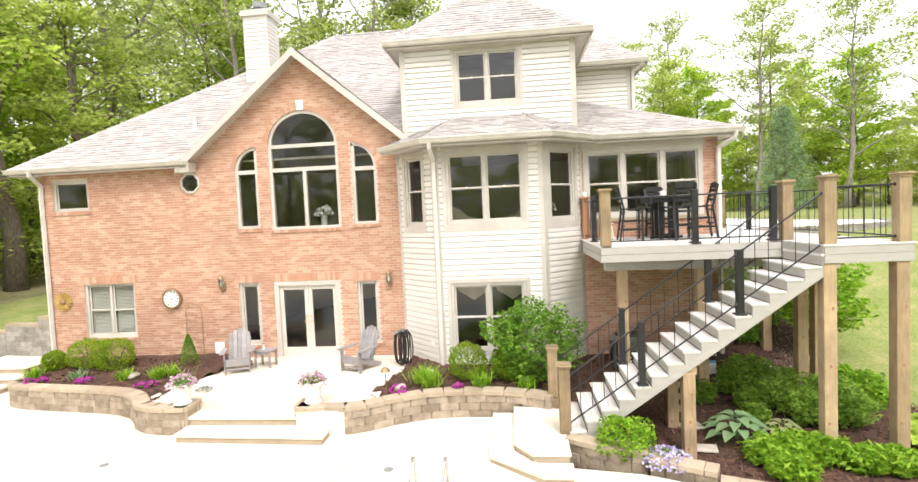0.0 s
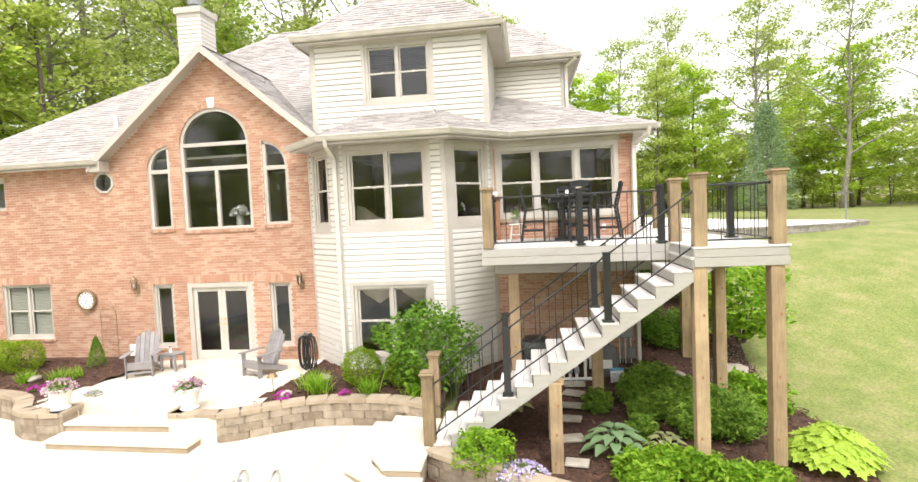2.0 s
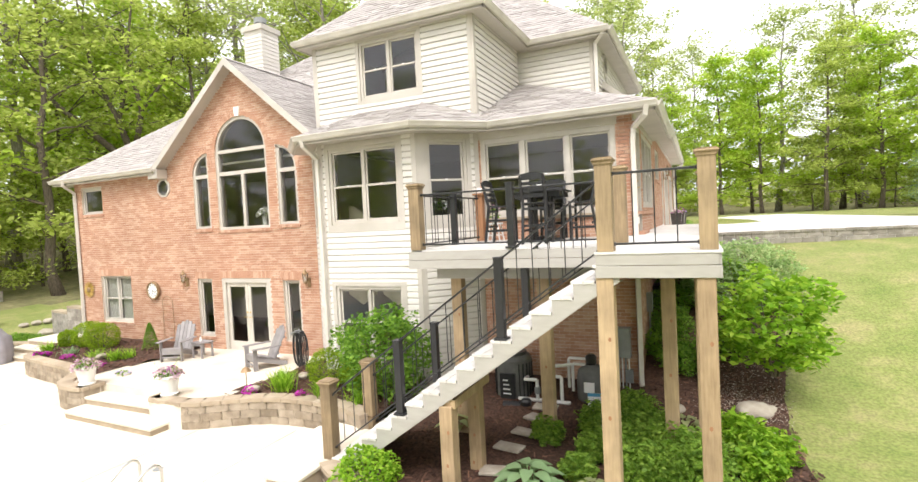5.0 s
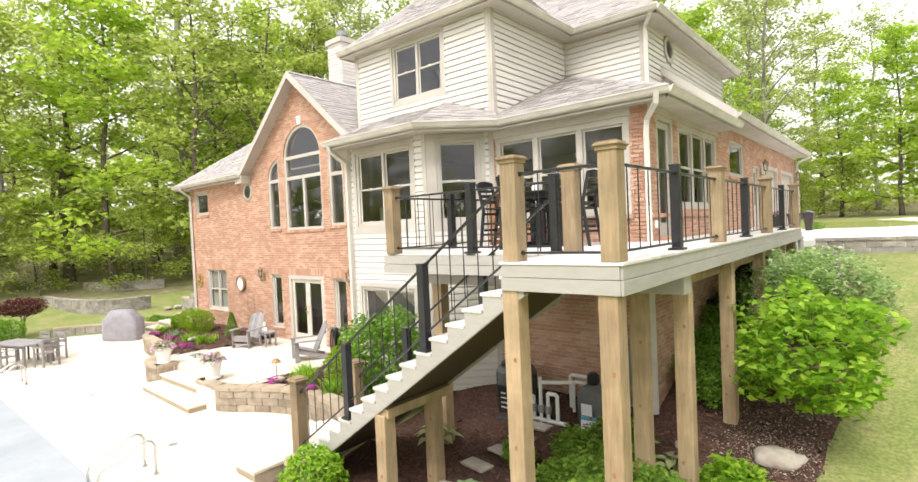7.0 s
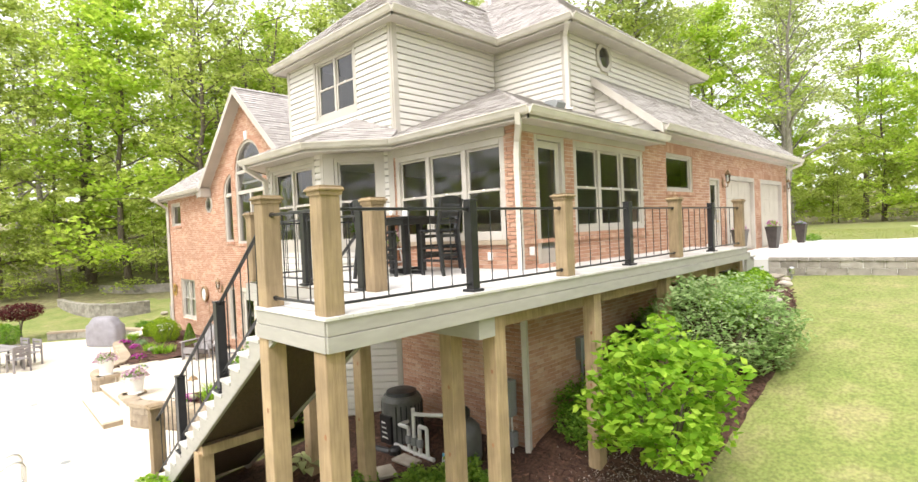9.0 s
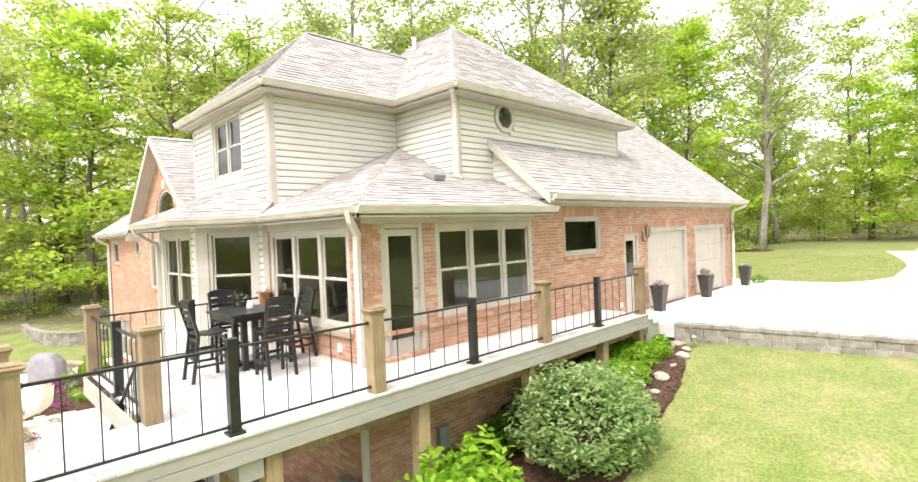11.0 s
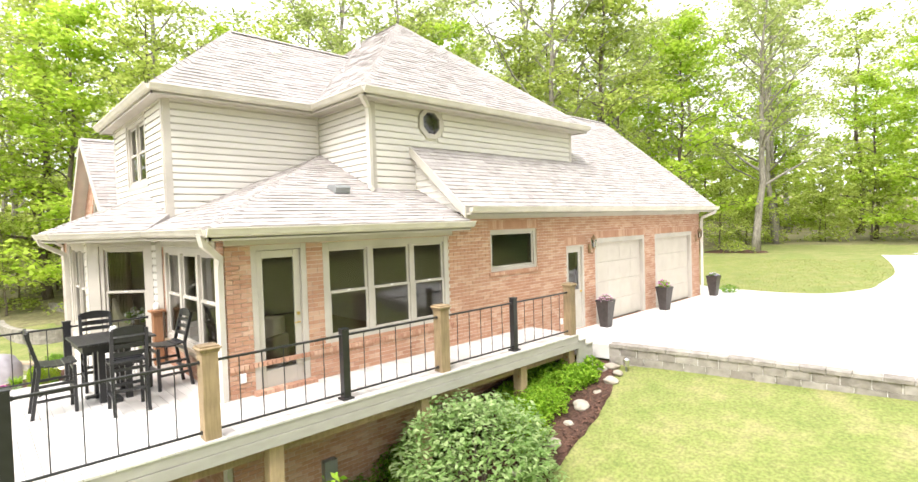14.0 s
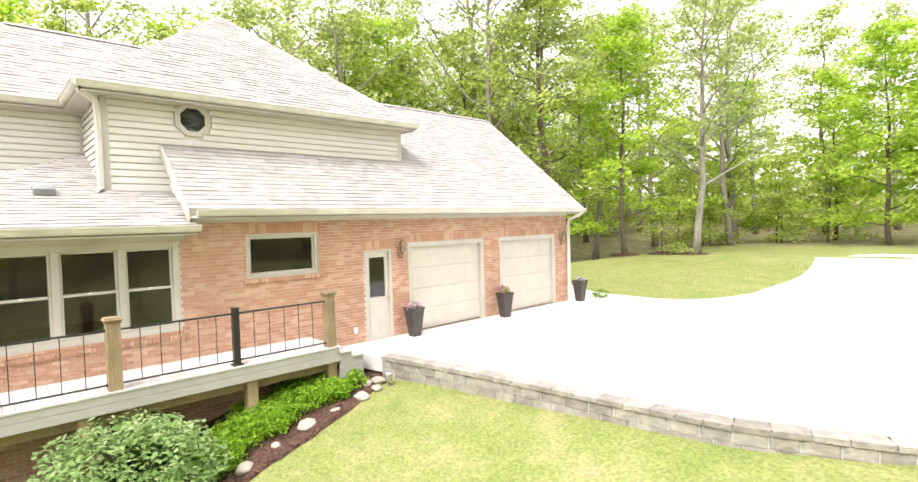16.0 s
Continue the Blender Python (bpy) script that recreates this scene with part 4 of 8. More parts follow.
# floors, ceilings and partitions inside
for nm, z, label in (("floor_lower", -0.06, "dim wooden floor"), ("floor_main", 2.86, "dim wooden floor"), ("floor_upper", 5.62, "dim wooden floor")):
    fl = Mesh()
    if z < 5:
        fl.box(X0 + 0.3, XB, FRONT_Y + 0.3, 30.6, z - 0.1, z).box(XB, 5.0, 14.4, 30.6, z - 0.1, z).box(-1.6, 0.9, 13.25, 14.4, z - 0.1, z)
    else:
        fl.box(TX0 + 0.2, TX1 - 0.2, TY + 0.2, 30, z - 0.1, z)
    tagged(part(nm, fl, FLOORWOOD), label, "floor", kind="structure")
for nm, x0, x1, y0, y1 in (("wall_inner_1", X0 + 0.3, XB, 19.0, 19.1), ("wall_inner_2", XB, 5.0, 19.4, 19.5), ("wall_inner_3", XB - 0.05, XB + 0.05, 14.4, 19.0), ("wall_inner_4", 1.9, 2.0, 19.5, 30.6)):
    for z0, z1 in ((-0.06, 2.76), (2.86, 5.5)):
        tagged(part(nm, Mesh().box(x0, x1, y0, y1, z0, z1), PLASTER), "plain interior wall", "wall", kind="structure")
tagged(part("wall_inner_5", Mesh().box(-2.3, 1.6, 17.2, 17.3, 5.62, 8.3), PLASTER), "plain interior wall", "wall", kind="structure")
tagged(part("wall_inner_6", Mesh().box(2.2, 3.8, 18.4, 18.5, 5.9, 8.3).box(2.2, 2.3, 18.5, 24.5, 5.9, 8.3), PLASTER), "plain interior wall", "wall", kind="structure")
tagged(part("ceiling", Mesh().box(X0 + 0.3, 5.0, 14.4, 30.6, 5.5, 5.56), PLASTER), "plain ceiling", "ceiling", kind="structure")

# ---- roofs ----
def clip_poly(poly, a, b, c):
    """The part of a polygon where a*x + b*y <= c."""
    out = []
    for (x0, y0), (x1, y1) in zip(poly, poly[1:] + poly[:1]):
        d0, d1 = a * x0 + b * y0 - c, a * x1 + b * y1 - c
        if d0 <= 0:
            out.append((x0, y0))
        if (d0 < 0 < d1) or (d1 < 0 < d0):
            k = d0 / (d0 - d1)
            out.append((x0 + (x1 - x0) * k, y0 + (y1 - y0) * k))
    return out


def roof(name, pts, label="", thick=0.10, shingles=True, lift=0.0, along=None):
    """A roof plane: a convex outline whose first two points are its lower edge."""
    P = [Vector(p) + Vector((0, 0, lift)) for p in pts]
    u = Vector(along) if along else (P[1] - P[0]).normalized()
    n = (P[1] - P[0]).cross(P[2] - P[0]).normalized()
    if n.z < 0:
        n = -n
    v = n.cross(u)
    if v.z < 0:
        v = -v
    o = P[0]
    flat = [((p - o).dot(u), (p - o).dot(v)) for p in P]
    area = sum(a[0] * b[1] - b[0] * a[1] for a, b in zip(flat, flat[1:] + flat[:1]))
    if area < 0:
        flat = flat[::-1]
    sl = Mesh()
    k = len(P)
    sl.add(P + [p - Vector((0, 0, thick)) for p in P], [tuple(range(k)), tuple(range(2 * k - 1, k - 1, -1))] + [(i, i + k, (i + 1) % k + k, (i + 1) % k) for i in range(k)])
    ob = tagged(part(name, sl, SHINGLE), label or "grey-brown asphalt shingle roof", "roof", kind="structure")
    if not shingles:
        return ob
    vs, fs = [], []
    us, vv = [p[0] for p in flat], [p[1] for p in flat]
    step, row = 0.145, 0
    y = min(vv)
    y -= 0.0
    while y < max(vv):
        x = min(us) - rng.uniform(0, 0.4)
        while x < max(us):
            w = rng.choice([0.16, 0.22, 0.3, 0.42])
            q = [(x, y), (x + w, y), (x + w, y + step), (x, y + step)]
            x += w
            for (ax, ay), (bx, by) in zip(flat, flat[1:] + flat[:1]):
                ex, ey = bx - ax, by - ay
                q = clip_poly(q, ey, -ex, ey * ax - ex * ay)
                if len(q) < 3:
                    break
            if len(q) < 3:
                continue
            h0 = 0.012 + (0.010 if rng.random() < 0.45 else 0.0)
            if name == "roof_sunroom_right" and len(ob.children) < 300:
                top_ = [o + u * a + v * b + n * (h0 - (h0 - 0.004) * (b - y) / step) for a, b in q]
                low_ = [o + u * a + v * b + n * 0.001 for a, b in q]
                m = len(q)
                one = Mesh()
                one.sheet = True
                one.add(top_ + low_, [tuple(range(m))] + [(i, m + i, m + (i + 1) % m, (i + 1) % m) for i in range(m)])
                part("shingle", one, SHINGLE_ONE, ob)
                continue
            base = len(vs)
            for a, b in q:
                vs.append(o + u * a + v * b + n * (h0 - (h0 - 0.004) * (b - y) / step))
            m = len(q)
            for a, b in q:
                vs.append(o + u * a + v * b + n * 0.001)
            fs.append(tuple(range(base, base + m)))
            for i in range(m):
                fs.append((base + i, base + m + i, base + m + (i + 1) % m, base + (i + 1) % m))
        y += step
        row += 1
    tagged(raw("shingles", vs, fs, SHINGLE, ob), kind="stuff")
    return ob


EZ = 5.58
MS, MY = 0.752, 13.8
RY, RZ = 21.3, EZ + MS * (21.3 - MY)
GC, GZT = -5.45, 8.36
VY = MY + (GZT - EZ) / MS
roof("roof_main_front", [(-14.0, MY, EZ), (-8.82, MY, EZ), (GC, VY, GZT), (GC, RY, RZ), (-6.65, RY, RZ)])
roof("roof_main_front_right", [(-2.6, 14.3, EZ + MS * 0.5), (-2.6, RY, RZ), (GC, RY, RZ), (GC, VY, GZT)], along=(1, 0, 0))
roof("roof_main_left", [(-14.0, 29.0, EZ), (-14.0, MY, EZ), (-6.65, RY, RZ)], shingles=False)
roof("roof_main_back", [(-2.6, 28.8, EZ), (-14.0, 28.8, EZ), (-6.65, RY, RZ), (-2.6, RY, RZ)], shingles=False)
roof("roof_gable_left", [(GC - 3.4, VY, GZT - 2.84), (GC - 3.4, 13.85, GZT - 2.84), (GC, 13.85, GZT), (GC, VY, GZT)])
roof("roof_gable_right", [(GC + 3.4, 13.85, GZT - 2.84), (GC + 3.4, VY, GZT - 2.84), (GC, VY, GZT), (GC, 13.85, GZT)])
UZ = 8.32
roof("roof_tower_front", [(-2.95, 13.92, UZ), (2.32, 13.92, UZ), (-0.315, 16.39, UZ + 2.26)])
roof("roof_tower_right", [(2.32, 13.92, UZ), (2.32, 18.5, UZ), (-0.315, 20.2, UZ + 2.26), (-0.315, 16.39, UZ + 2.26)])
roof("roof_tower_left", [(-2.95, 18.5, UZ), (-2.95, 13.92, UZ), (-0.315, 16.39, UZ + 2.26), (-0.315, 20.2, UZ + 2.26)])
AZ = 11.64
roof("roof_block_front", [(-2.9, 17.18, UZ), (4.47, 17.18, UZ), (0.44, 21.1, AZ), (-1.2, 21.1, AZ)])
roof("roof_block_right", [(4.47, 17.18, UZ), (4.47, 25.02, UZ), (0.44, 21.1, AZ)])
roof("roof_block_back", [(4.47, 25.02, UZ), (-2.9, 25.02, UZ), (-1.2, 21.1, AZ), (0.44, 21.1, AZ)])
roof("roof_block_left", [(-2.9, 25.02, UZ), (-2.9, 17.18, UZ), (-1.2, 21.1, AZ)], shingles=False)
GX, GS = 1.2, 0.83
roof("roof_garage_right", [(5.76, 18.6, 5.87), (5.76, 31.4, 5.87), (GX, 31.4, 5.87 + GS * (5.76 - GX)), (GX, 18.6, 5.87 + GS * (5.76 - GX))])
roof("roof_garage_left", [(-3.36, 31.4, 5.87), (-3.36, 24.0, 5.87), (GX, 24.0, 5.87 + GS * (5.76 - GX)), (GX, 31.4, 5.87 + GS * (5.76 - GX))], shingles=False)
SS = 0.438
roof("roof_sunroom_front", [(2.35, 13.72, EZ), (5.78, 13.72, EZ), (1.9, 17.6, EZ + SS * 3.88), (1.9, 14.1, EZ + SS * 0.38)])
roof("roof_sunroom_right", [(5.78, 13.72, EZ), (5.78, 17.6, EZ), (1.9, 17.6, EZ + SS * 3.88)])
roof("roof_sunroom_back", [(5.78, 17.6, EZ), (5.78, 18.72, EZ), (4.0, 18.72, EZ + SS * 1.78), (4.0, 17.6, EZ + SS * 1.78)])
BL0, BL1, BR1, BR0 = (-3.16, 13.81), (-1.85, 12.5), (1.13, 12.5), (2.35, 13.72)
bz = EZ + 0.76
roof("roof_bay_front", [(*BL1, EZ), (*BR1, EZ), (0.5, 14.24, bz), (-1.2, 14.24, bz)])
roof("roof_bay_right", [(*BR1, EZ), (*BR0, EZ), (1.92, 14.26, EZ + 0.33), (0.5, 14.24, bz)], lift=0.004)
roof("roof_bay_left", [(*BL0, EZ), (*BL1, EZ), (-1.2, 14.24, bz), (-2.6, 14.24, EZ + 0.3)], lift=0.004)
gable_end = tagged(part("wall_garage_gable", Mesh().prism([(5.3, 5.6), (-2.9, 5.6), (GX, 5.6 + 0.83 * 4.1)], "y", 30.7, 30.95), SIDING), "cream boarded garage gable", "wall", kind="structure")


def ridge_caps(name, a, b):
    a, b = Vector(a), Vector(b)
    d = (b - a).normalized()
    s = d.cross(Vector((0, 0, 1))).normalized()
    up = s.cross(d)
    me = Mesh()
    n = int((b - a).length / 0.2)
    for i in range(n):
        p, q = a + d * (i * 0.2), a + d * (i * 0.2 + 0.22)
        me.add([p - s * 0.13 - up * 0.05, p + up * 0.035, p + s * 0.13 - up * 0.05, q - s * 0.13 - up * 0.06, q + up * 0.022, q + s * 0.13 - up * 0.06], [(0, 1, 4, 3), (1, 2, 5, 4), (0, 2, 1), (0, 3, 5, 2)])
    tagged(part(name, me, SHINGLE), "row of shingle ridge caps", "ridge", kind="structure")


for a, b in (((-14.0, MY, EZ), (-6.65, RY, RZ)), ((-6.65, RY, RZ), (-3.0, RY, RZ)), ((GC, 13.85, GZT), (GC, VY, GZT)), ((-2.95, 13.92, UZ), (-0.315, 16.39, UZ + 2.26)), ((2.32, 13.92, UZ), (-0.315, 16.39, UZ + 2.26)),
             ((-0.315, 16.39, UZ + 2.26), (-0.315, 19.8, UZ + 2.26)), ((4.47, 17.18, UZ), (0.44, 21.1, AZ)), ((4.47, 25.02, UZ), (0.44, 21.1, AZ)), ((0.44, 21.1, AZ), (-1.2, 21.1, AZ)), ((5.78, 13.72, EZ), (1.95, 17.55, EZ + SS * 3.83)),
             ((*BR1, EZ), (0.5, 14.24, bz)), ((*BL1, EZ), (-1.2, 14.24, bz)), ((GX, 24.5, 5.87 + GS * (5.76 - GX)), (GX, 31.4, 5.87 + GS * (5.76 - GX)))):
    ridge_caps("ridge", a, b)


def eave(line, z, wall_line=None, drop=0.16):
    """Gutter, fascia and soffit along the lower edge of a roof; the line runs with the house on its left."""
    gut, fas = Mesh(), Mesh()
    pts = [Vector((*p, z)) for p in line]
    for i, (a, b) in enumerate(zip(pts, pts[1:])):
        d = (b - a).normalized()
        o = Vector((d.y, -d.x, 0))
        prof = [(0.0, -0.02), (0.0, -0.125), (0.05, -0.13), (0.085, -0.10), (0.115, -0.03), (0.13, -0.025), (0.13, -0.005), (0.11, -0.005), (0.1, -0.03), (0.02, -0.04), (0.02, -0.02)]
        e0, e1 = a - d * (0.05 if i else 0.0), b + d * 0.05
        k = len(prof)
        gut.add([e0 + o * p + Vector((0, 0, q)) for p, q in prof] + [e1 + o * p + Vector((0, 0, q)) for p, q in prof], [tuple(range(k)), tuple(range(2 * k - 1, k - 1, -1))] + [(j, j + k, (j + 1) % k + k, (j + 1) % k) for j in range(k)])
        fas.add([a - o * 0.03 + Vector((0, 0, -0.03)), b - o * 0.03 + Vector((0, 0, -0.03)), b - o * 0.03 + Vector((0, 0, -drop - 0.03)), a - o * 0.03 + Vector((0, 0, -drop - 0.03)),
                 a + Vector((0, 0, -0.03)), b + Vector((0, 0, -0.03)), b + Vector((0, 0, -drop - 0.03)), a + Vector((0, 0, -drop - 0.03))], [(0, 1, 2, 3), (4, 5, 6, 7), (0, 4, 5, 1), (3, 7, 6, 2), (0, 3, 7, 4), (1, 2, 6, 5)])
    g = tagged(part("gutter", gut, GUTTER), "cream metal gutter along the eave", "gutter", kind="structure")
    part("fascia", fas, TRIM, g)
    if wall_line:
        so = Mesh()
        q = [Vector((*p, z)) for p in wall_line]
        for i in range(len(pts) - 1):
            lo, hi = Vector((0, 0, -drop)), Vector((0, 0, -drop + 0.015))
            quad = [pts[i], pts[i + 1], q[i + 1], q[i]]
            so.add([p + lo for p in quad] + [p + hi for p in quad], [(0, 1, 2, 3), (4, 5, 6, 7), (0, 1, 5, 4), (1, 2, 6, 5), (2, 3, 7, 6), (3, 0, 4, 7)])
        part("soffit", so, TRIM, g)


eave([(-14.0, 29), (-14.0, MY), (-8.65, MY)], EZ, [(-13.35, 29), (-13.35, 14.2), (-8.65, 14.2)])
eave([BL0, BL1, BR1, BR0, (5.78, 13.72), (5.78, 18.72)], EZ, [(-2.8, 14.2), (-1.62, 13.1), (0.9, 13.1), (1.96, 14.1), (5.25, 14.1), (5.25, 18.72)])
eave([(5.76, 18.72), (5.76, 31.4)], 5.87, [(5.3, 18.72), (5.3, 31.4)])
eave([(-2.95, 18.5), (-2.95, 13.92), (2.32, 13.92), (2.32, 17.18), (4.47, 17.18), (4.47, 25.02), (-3, 25.02)], UZ, [(-2.55, 18.5), (-2.55, 14.3), (1.85, 14.3), (1.85, 17.65), (3.98, 17.65), (3.98, 24.7), (-3, 24.7)])

# rakes of the front gable and of the garage roof
def rake(name, a, b, inward, depth=0.2, width=0.36):
    a, b, w = Vector(a), Vector(b), Vector(inward)
    up, lo = Vector((0, 0, 0.005)), Vector((0, 0, -depth))
    me = Mesh()
    q = [a + up, b + up, b + lo, a + lo]
    me.add([p for p in q] + [p + w.normalized() * 0.035 for p in q], [(0, 1, 2, 3), (4, 5, 6, 7), (0, 1, 5, 4), (1, 2, 6, 5), (2, 3, 7, 6), (3, 0, 4, 7)])
    ob = tagged(part(name, me, TRIM), "cream rake board along the gable", "trim", kind="structure")
    s = Mesh()
    q = [a + lo * 0.7 + w.normalized() * 0.035, b + lo * 0.7 + w.normalized() * 0.035, b + lo * 0.7 + w, a + lo * 0.7 + w]
    s.add(q + [p + Vector((0, 0, 0.012)) for p in q], [(0, 1, 2, 3), (4, 5, 6, 7), (0, 1, 5, 4), (1, 2, 6, 5), (2, 3, 7, 6), (3, 0, 4, 7)])
    part("soffit", s, TRIM, ob)


rake("trim", (GC - 3.5, 13.81, GZT - 2.925), (GC, 13.81, GZT), (0, 0.38, 0))
rake("trim", (GC + 3.4, 13.81, GZT - 2.84), (GC, 13.81, GZT), (0, 0.38, 0))
rake("trim", (5.8, 18.56, 5.84), (4.05, 18.56, 5.84 + GS * 1.75), (0, 0.2, 0))
rake("trim", (5.76, 31.44, 5.87), (GX, 31.44, 5.87 + GS * (5.76 - GX)), (0, -0.4, 0))
part("eave_return", Mesh().box(-8.95, -8.55, 13.82, 14.17, 5.26, 5.54), TRIM, tagged(new("trim"), "boxed eave return at the foot of the gable", "trim", kind="structure"))


# ---- deck ----
DZ = 3.0
deck = thing("deck", "raised deck with pale grey boards and grey painted fascia", "deck")
y = 9.5
while y < 21.05:
    y2 = min(y + 0.138, 21.08)
    a = 5.29 if y < 10.82 else (1.9 if y < 13.0 else (2.02 if y < 14.03 else SIDE_X + 0.01))
    if 13.0 <= y < 14.03:
        a = 1.0 + (y - 13.0) + 0.02
        a = max(a, 1.9)
    part("board", Mesh().box(a, 6.70, y, y2, DZ - 0.028, DZ), DECKING, deck)
    y = y2 + 0.006


def fascia(x0, x1, y0, y1):
    for z0, z1, o in ((2.835, 2.972, 0.0), (2.685, 2.828, 0.006)):
        part("fascia_board", Mesh().box(x0 - o, x1 + o, y0 - o, y1 + o, z0, z1), DECK_PAINT, deck, bevel=0.004)


fascia(6.655, 6.685, 9.525, 21.08)
fascia(5.31, 6.655, 9.51, 9.54)
fascia(1.91, 5.3, 10.84, 10.87)
fascia(1.91, 1.94, 10.87, 13.6)
fascia(5.30, 5.33, 9.54, 10.84)
part("girder", Mesh().box(2.1, 6.62, 11.5, 11.78, 2.44, 2.69), DECK_PAINT, deck, bevel=0.006)
part("girder", Mesh().box(6.25, 6.40, 11.8, 21.0, 2.47, 2.70), WOOD_POST, deck)
for k in range(24):
    yy = 9.9 + k * 0.47
    xa = 5.35 if yy < 10.9 else (1.95 if yy < 13.8 else 5.36)
    part("joist", Mesh().box(xa, 6.64, yy, yy + 0.04, 2.70, 2.968), WOOD_POST, deck)


def post(x, y, z0, z1, w=0.205, label="square timber deck post with knots and weathering"):
    p = thing("deck_post", label, "post", pose(x, y, 0, 0, 0, rng.uniform(-1.2, 1.2)), group="deck posts")
    part("shaft", Mesh().box(-w / 2, w / 2, -w / 2, w / 2, z0, z1), WOOD_POST, p, bevel=0.012)
    for i in range(3):
        zk, xk = z0 + (z1 - z0) * (0.25 + 0.27 * i), (i - 1) * 0.035
        ring = [(xk + 0.02 * math.cos(a), zk + 0.028 * math.sin(a)) for a in np.linspace(0, 2 * math.pi, 11)[:-1]]
        part("knot", Mesh().prism(ring, "y", -w / 2 - 0.003, -w / 2 + 0.01), CEDAR, p)


def under(x, y, top):
    post(x, y, ground_z(x, y) - 0.25, top)


for x, y, top in ((5.40, 9.63, 2.69), (6.52, 9.63, 2.69), (3.12, 9.64, 0.86), (3.12, 10.62, 0.86), (4.05, 11.64, 2.44), (6.0, 11.64, 2.44), (2.45, 11.64, 2.44), (6.47, 11.92, 2.69), (6.47, 14.2, 2.69), (6.47, 16.78, 2.69), (6.47, 19.32, 2.69), (6.47, 20.98, 2.69)):
    under(x, y, top)


def newel(x, y, z0, h=1.10, w=0.195):
    n = thing("newel_post", "square timber rail post with a moulded cap", "post", pose(x, y, z0), group="timber rail posts")
    part("shaft", Mesh().box(-w / 2, w / 2, -w / 2, w / 2, 0, h), WOOD_NEWEL, n, bevel=0.01)
    c = w / 2
    cap = part("cap", Mesh().box(-c - 0.035, c + 0.035, -c - 0.035, c + 0.035, h, h + 0.03), WOOD_NEWEL, n, "moulded timber cap", bevel=0.012)
    part("cap_top", Mesh().prism([(-c - 0.012, -c - 0.012), (c + 0.012, -c - 0.012), (c + 0.012, c + 0.012), (-c - 0.012, c + 0.012)], "z", h + 0.03, h + 0.048), WOOD_NEWEL, cap)
    part("collar", Mesh().box(-c - 0.014, c + 0.014, -c - 0.014, c + 0.014, h - 0.035, h), WOOD_NEWEL, n)


PA, PB, P1, P2 = (5.42, 9.63), (6.56, 9.63), (2.03, 10.98), (5.42, 10.98)
for p in (PA, PB, P1, P2, (6.56, 13.39), (6.56, 17.18), (6.56, 20.94)):
    newel(*p, DZ)
newel(1.0, 9.63, -0.3, 1.30)
newel(0.88, 10.92, -0.3, 1.28)


def black_post(x, y, z0, h=1.03):
    p = thing("rail_post", "slim black metal rail post on a base plate", "post", pose(x, y, z0), group="black rail posts")
    part("shaft", Mesh().box(-0.056, 0.056, -0.056, 0.056, 0.0, h), BLACK, p, bevel=0.005)
    part("post_cap", Mesh().box(-0.063, 0.063, -0.063, 0.063, h, h + 0.02), BLACK, p, bevel=0.005)
    part("base_plate", Mesh().box(-0.09, 0.09, -0.09, 0.09, 0, 0.03), BLACK, p, bevel=0.006)


def railing(a, b, za, zb, n, gap_a=0.08, gap_b=0.08, low=0.09, high=0.945):
    """A rail section between two posts, level or sloping, with round balusters."""
    a, b = Vector((*a, za)), Vector((*b, zb))
    d = (b - a)
    L = d.length
    u = d / L
    r = thing("railing", "black metal railing section with thin round balusters", "railing", group="railing sections")
    flat = Vector((u.x, u.y, 0)).normalized()
    s = Vector((-flat.y, flat.x, 0))
    for nm, z, w, h in (("top_rail", high, 0.022, 0.030), ("bottom_rail", low, 0.018, 0.026)):
        p, q = a + u * gap_a + Vector((0, 0, z)), b - u * gap_b + Vector((0, 0, z))
        me = Mesh()
        up = Vector((0, 0, 1))
        me.add([p + s * w - up * h / 2, p - s * w - up * h / 2, p - s * w + up * h / 2, p + s * w + up * h / 2, q + s * w - up * h / 2, q - s * w - up * h / 2, q - s * w + up * h / 2, q + s * w + up * h / 2],
               [(0, 1, 2, 3), (7, 6, 5, 4), (0, 4, 5, 1), (1, 5, 6, 2), (2, 6, 7, 3), (3, 7, 4, 0)])
        part(nm, me, BLACK, r, bevel=0.006)
    for e, sgn in ((a + u * gap_a, 1), (b - u * gap_b, -1)):
        for z in (low, high):
            part("bracket", Mesh().tube([e + Vector((0, 0, z)) - u * sgn * 0.0, e + Vector((0, 0, z)) + u * sgn * 0.035], 0.027, 8), BLACK, r)
    for i in range(n):
        p = a + u * (gap_a + (L - gap_a - gap_b) * (i + 1) / (n + 1))
        part("baluster", Mesh().tube([p + Vector((0, 0, low)), p + Vector((0, 0, high))], 0.0075, 6), BLACK, r)


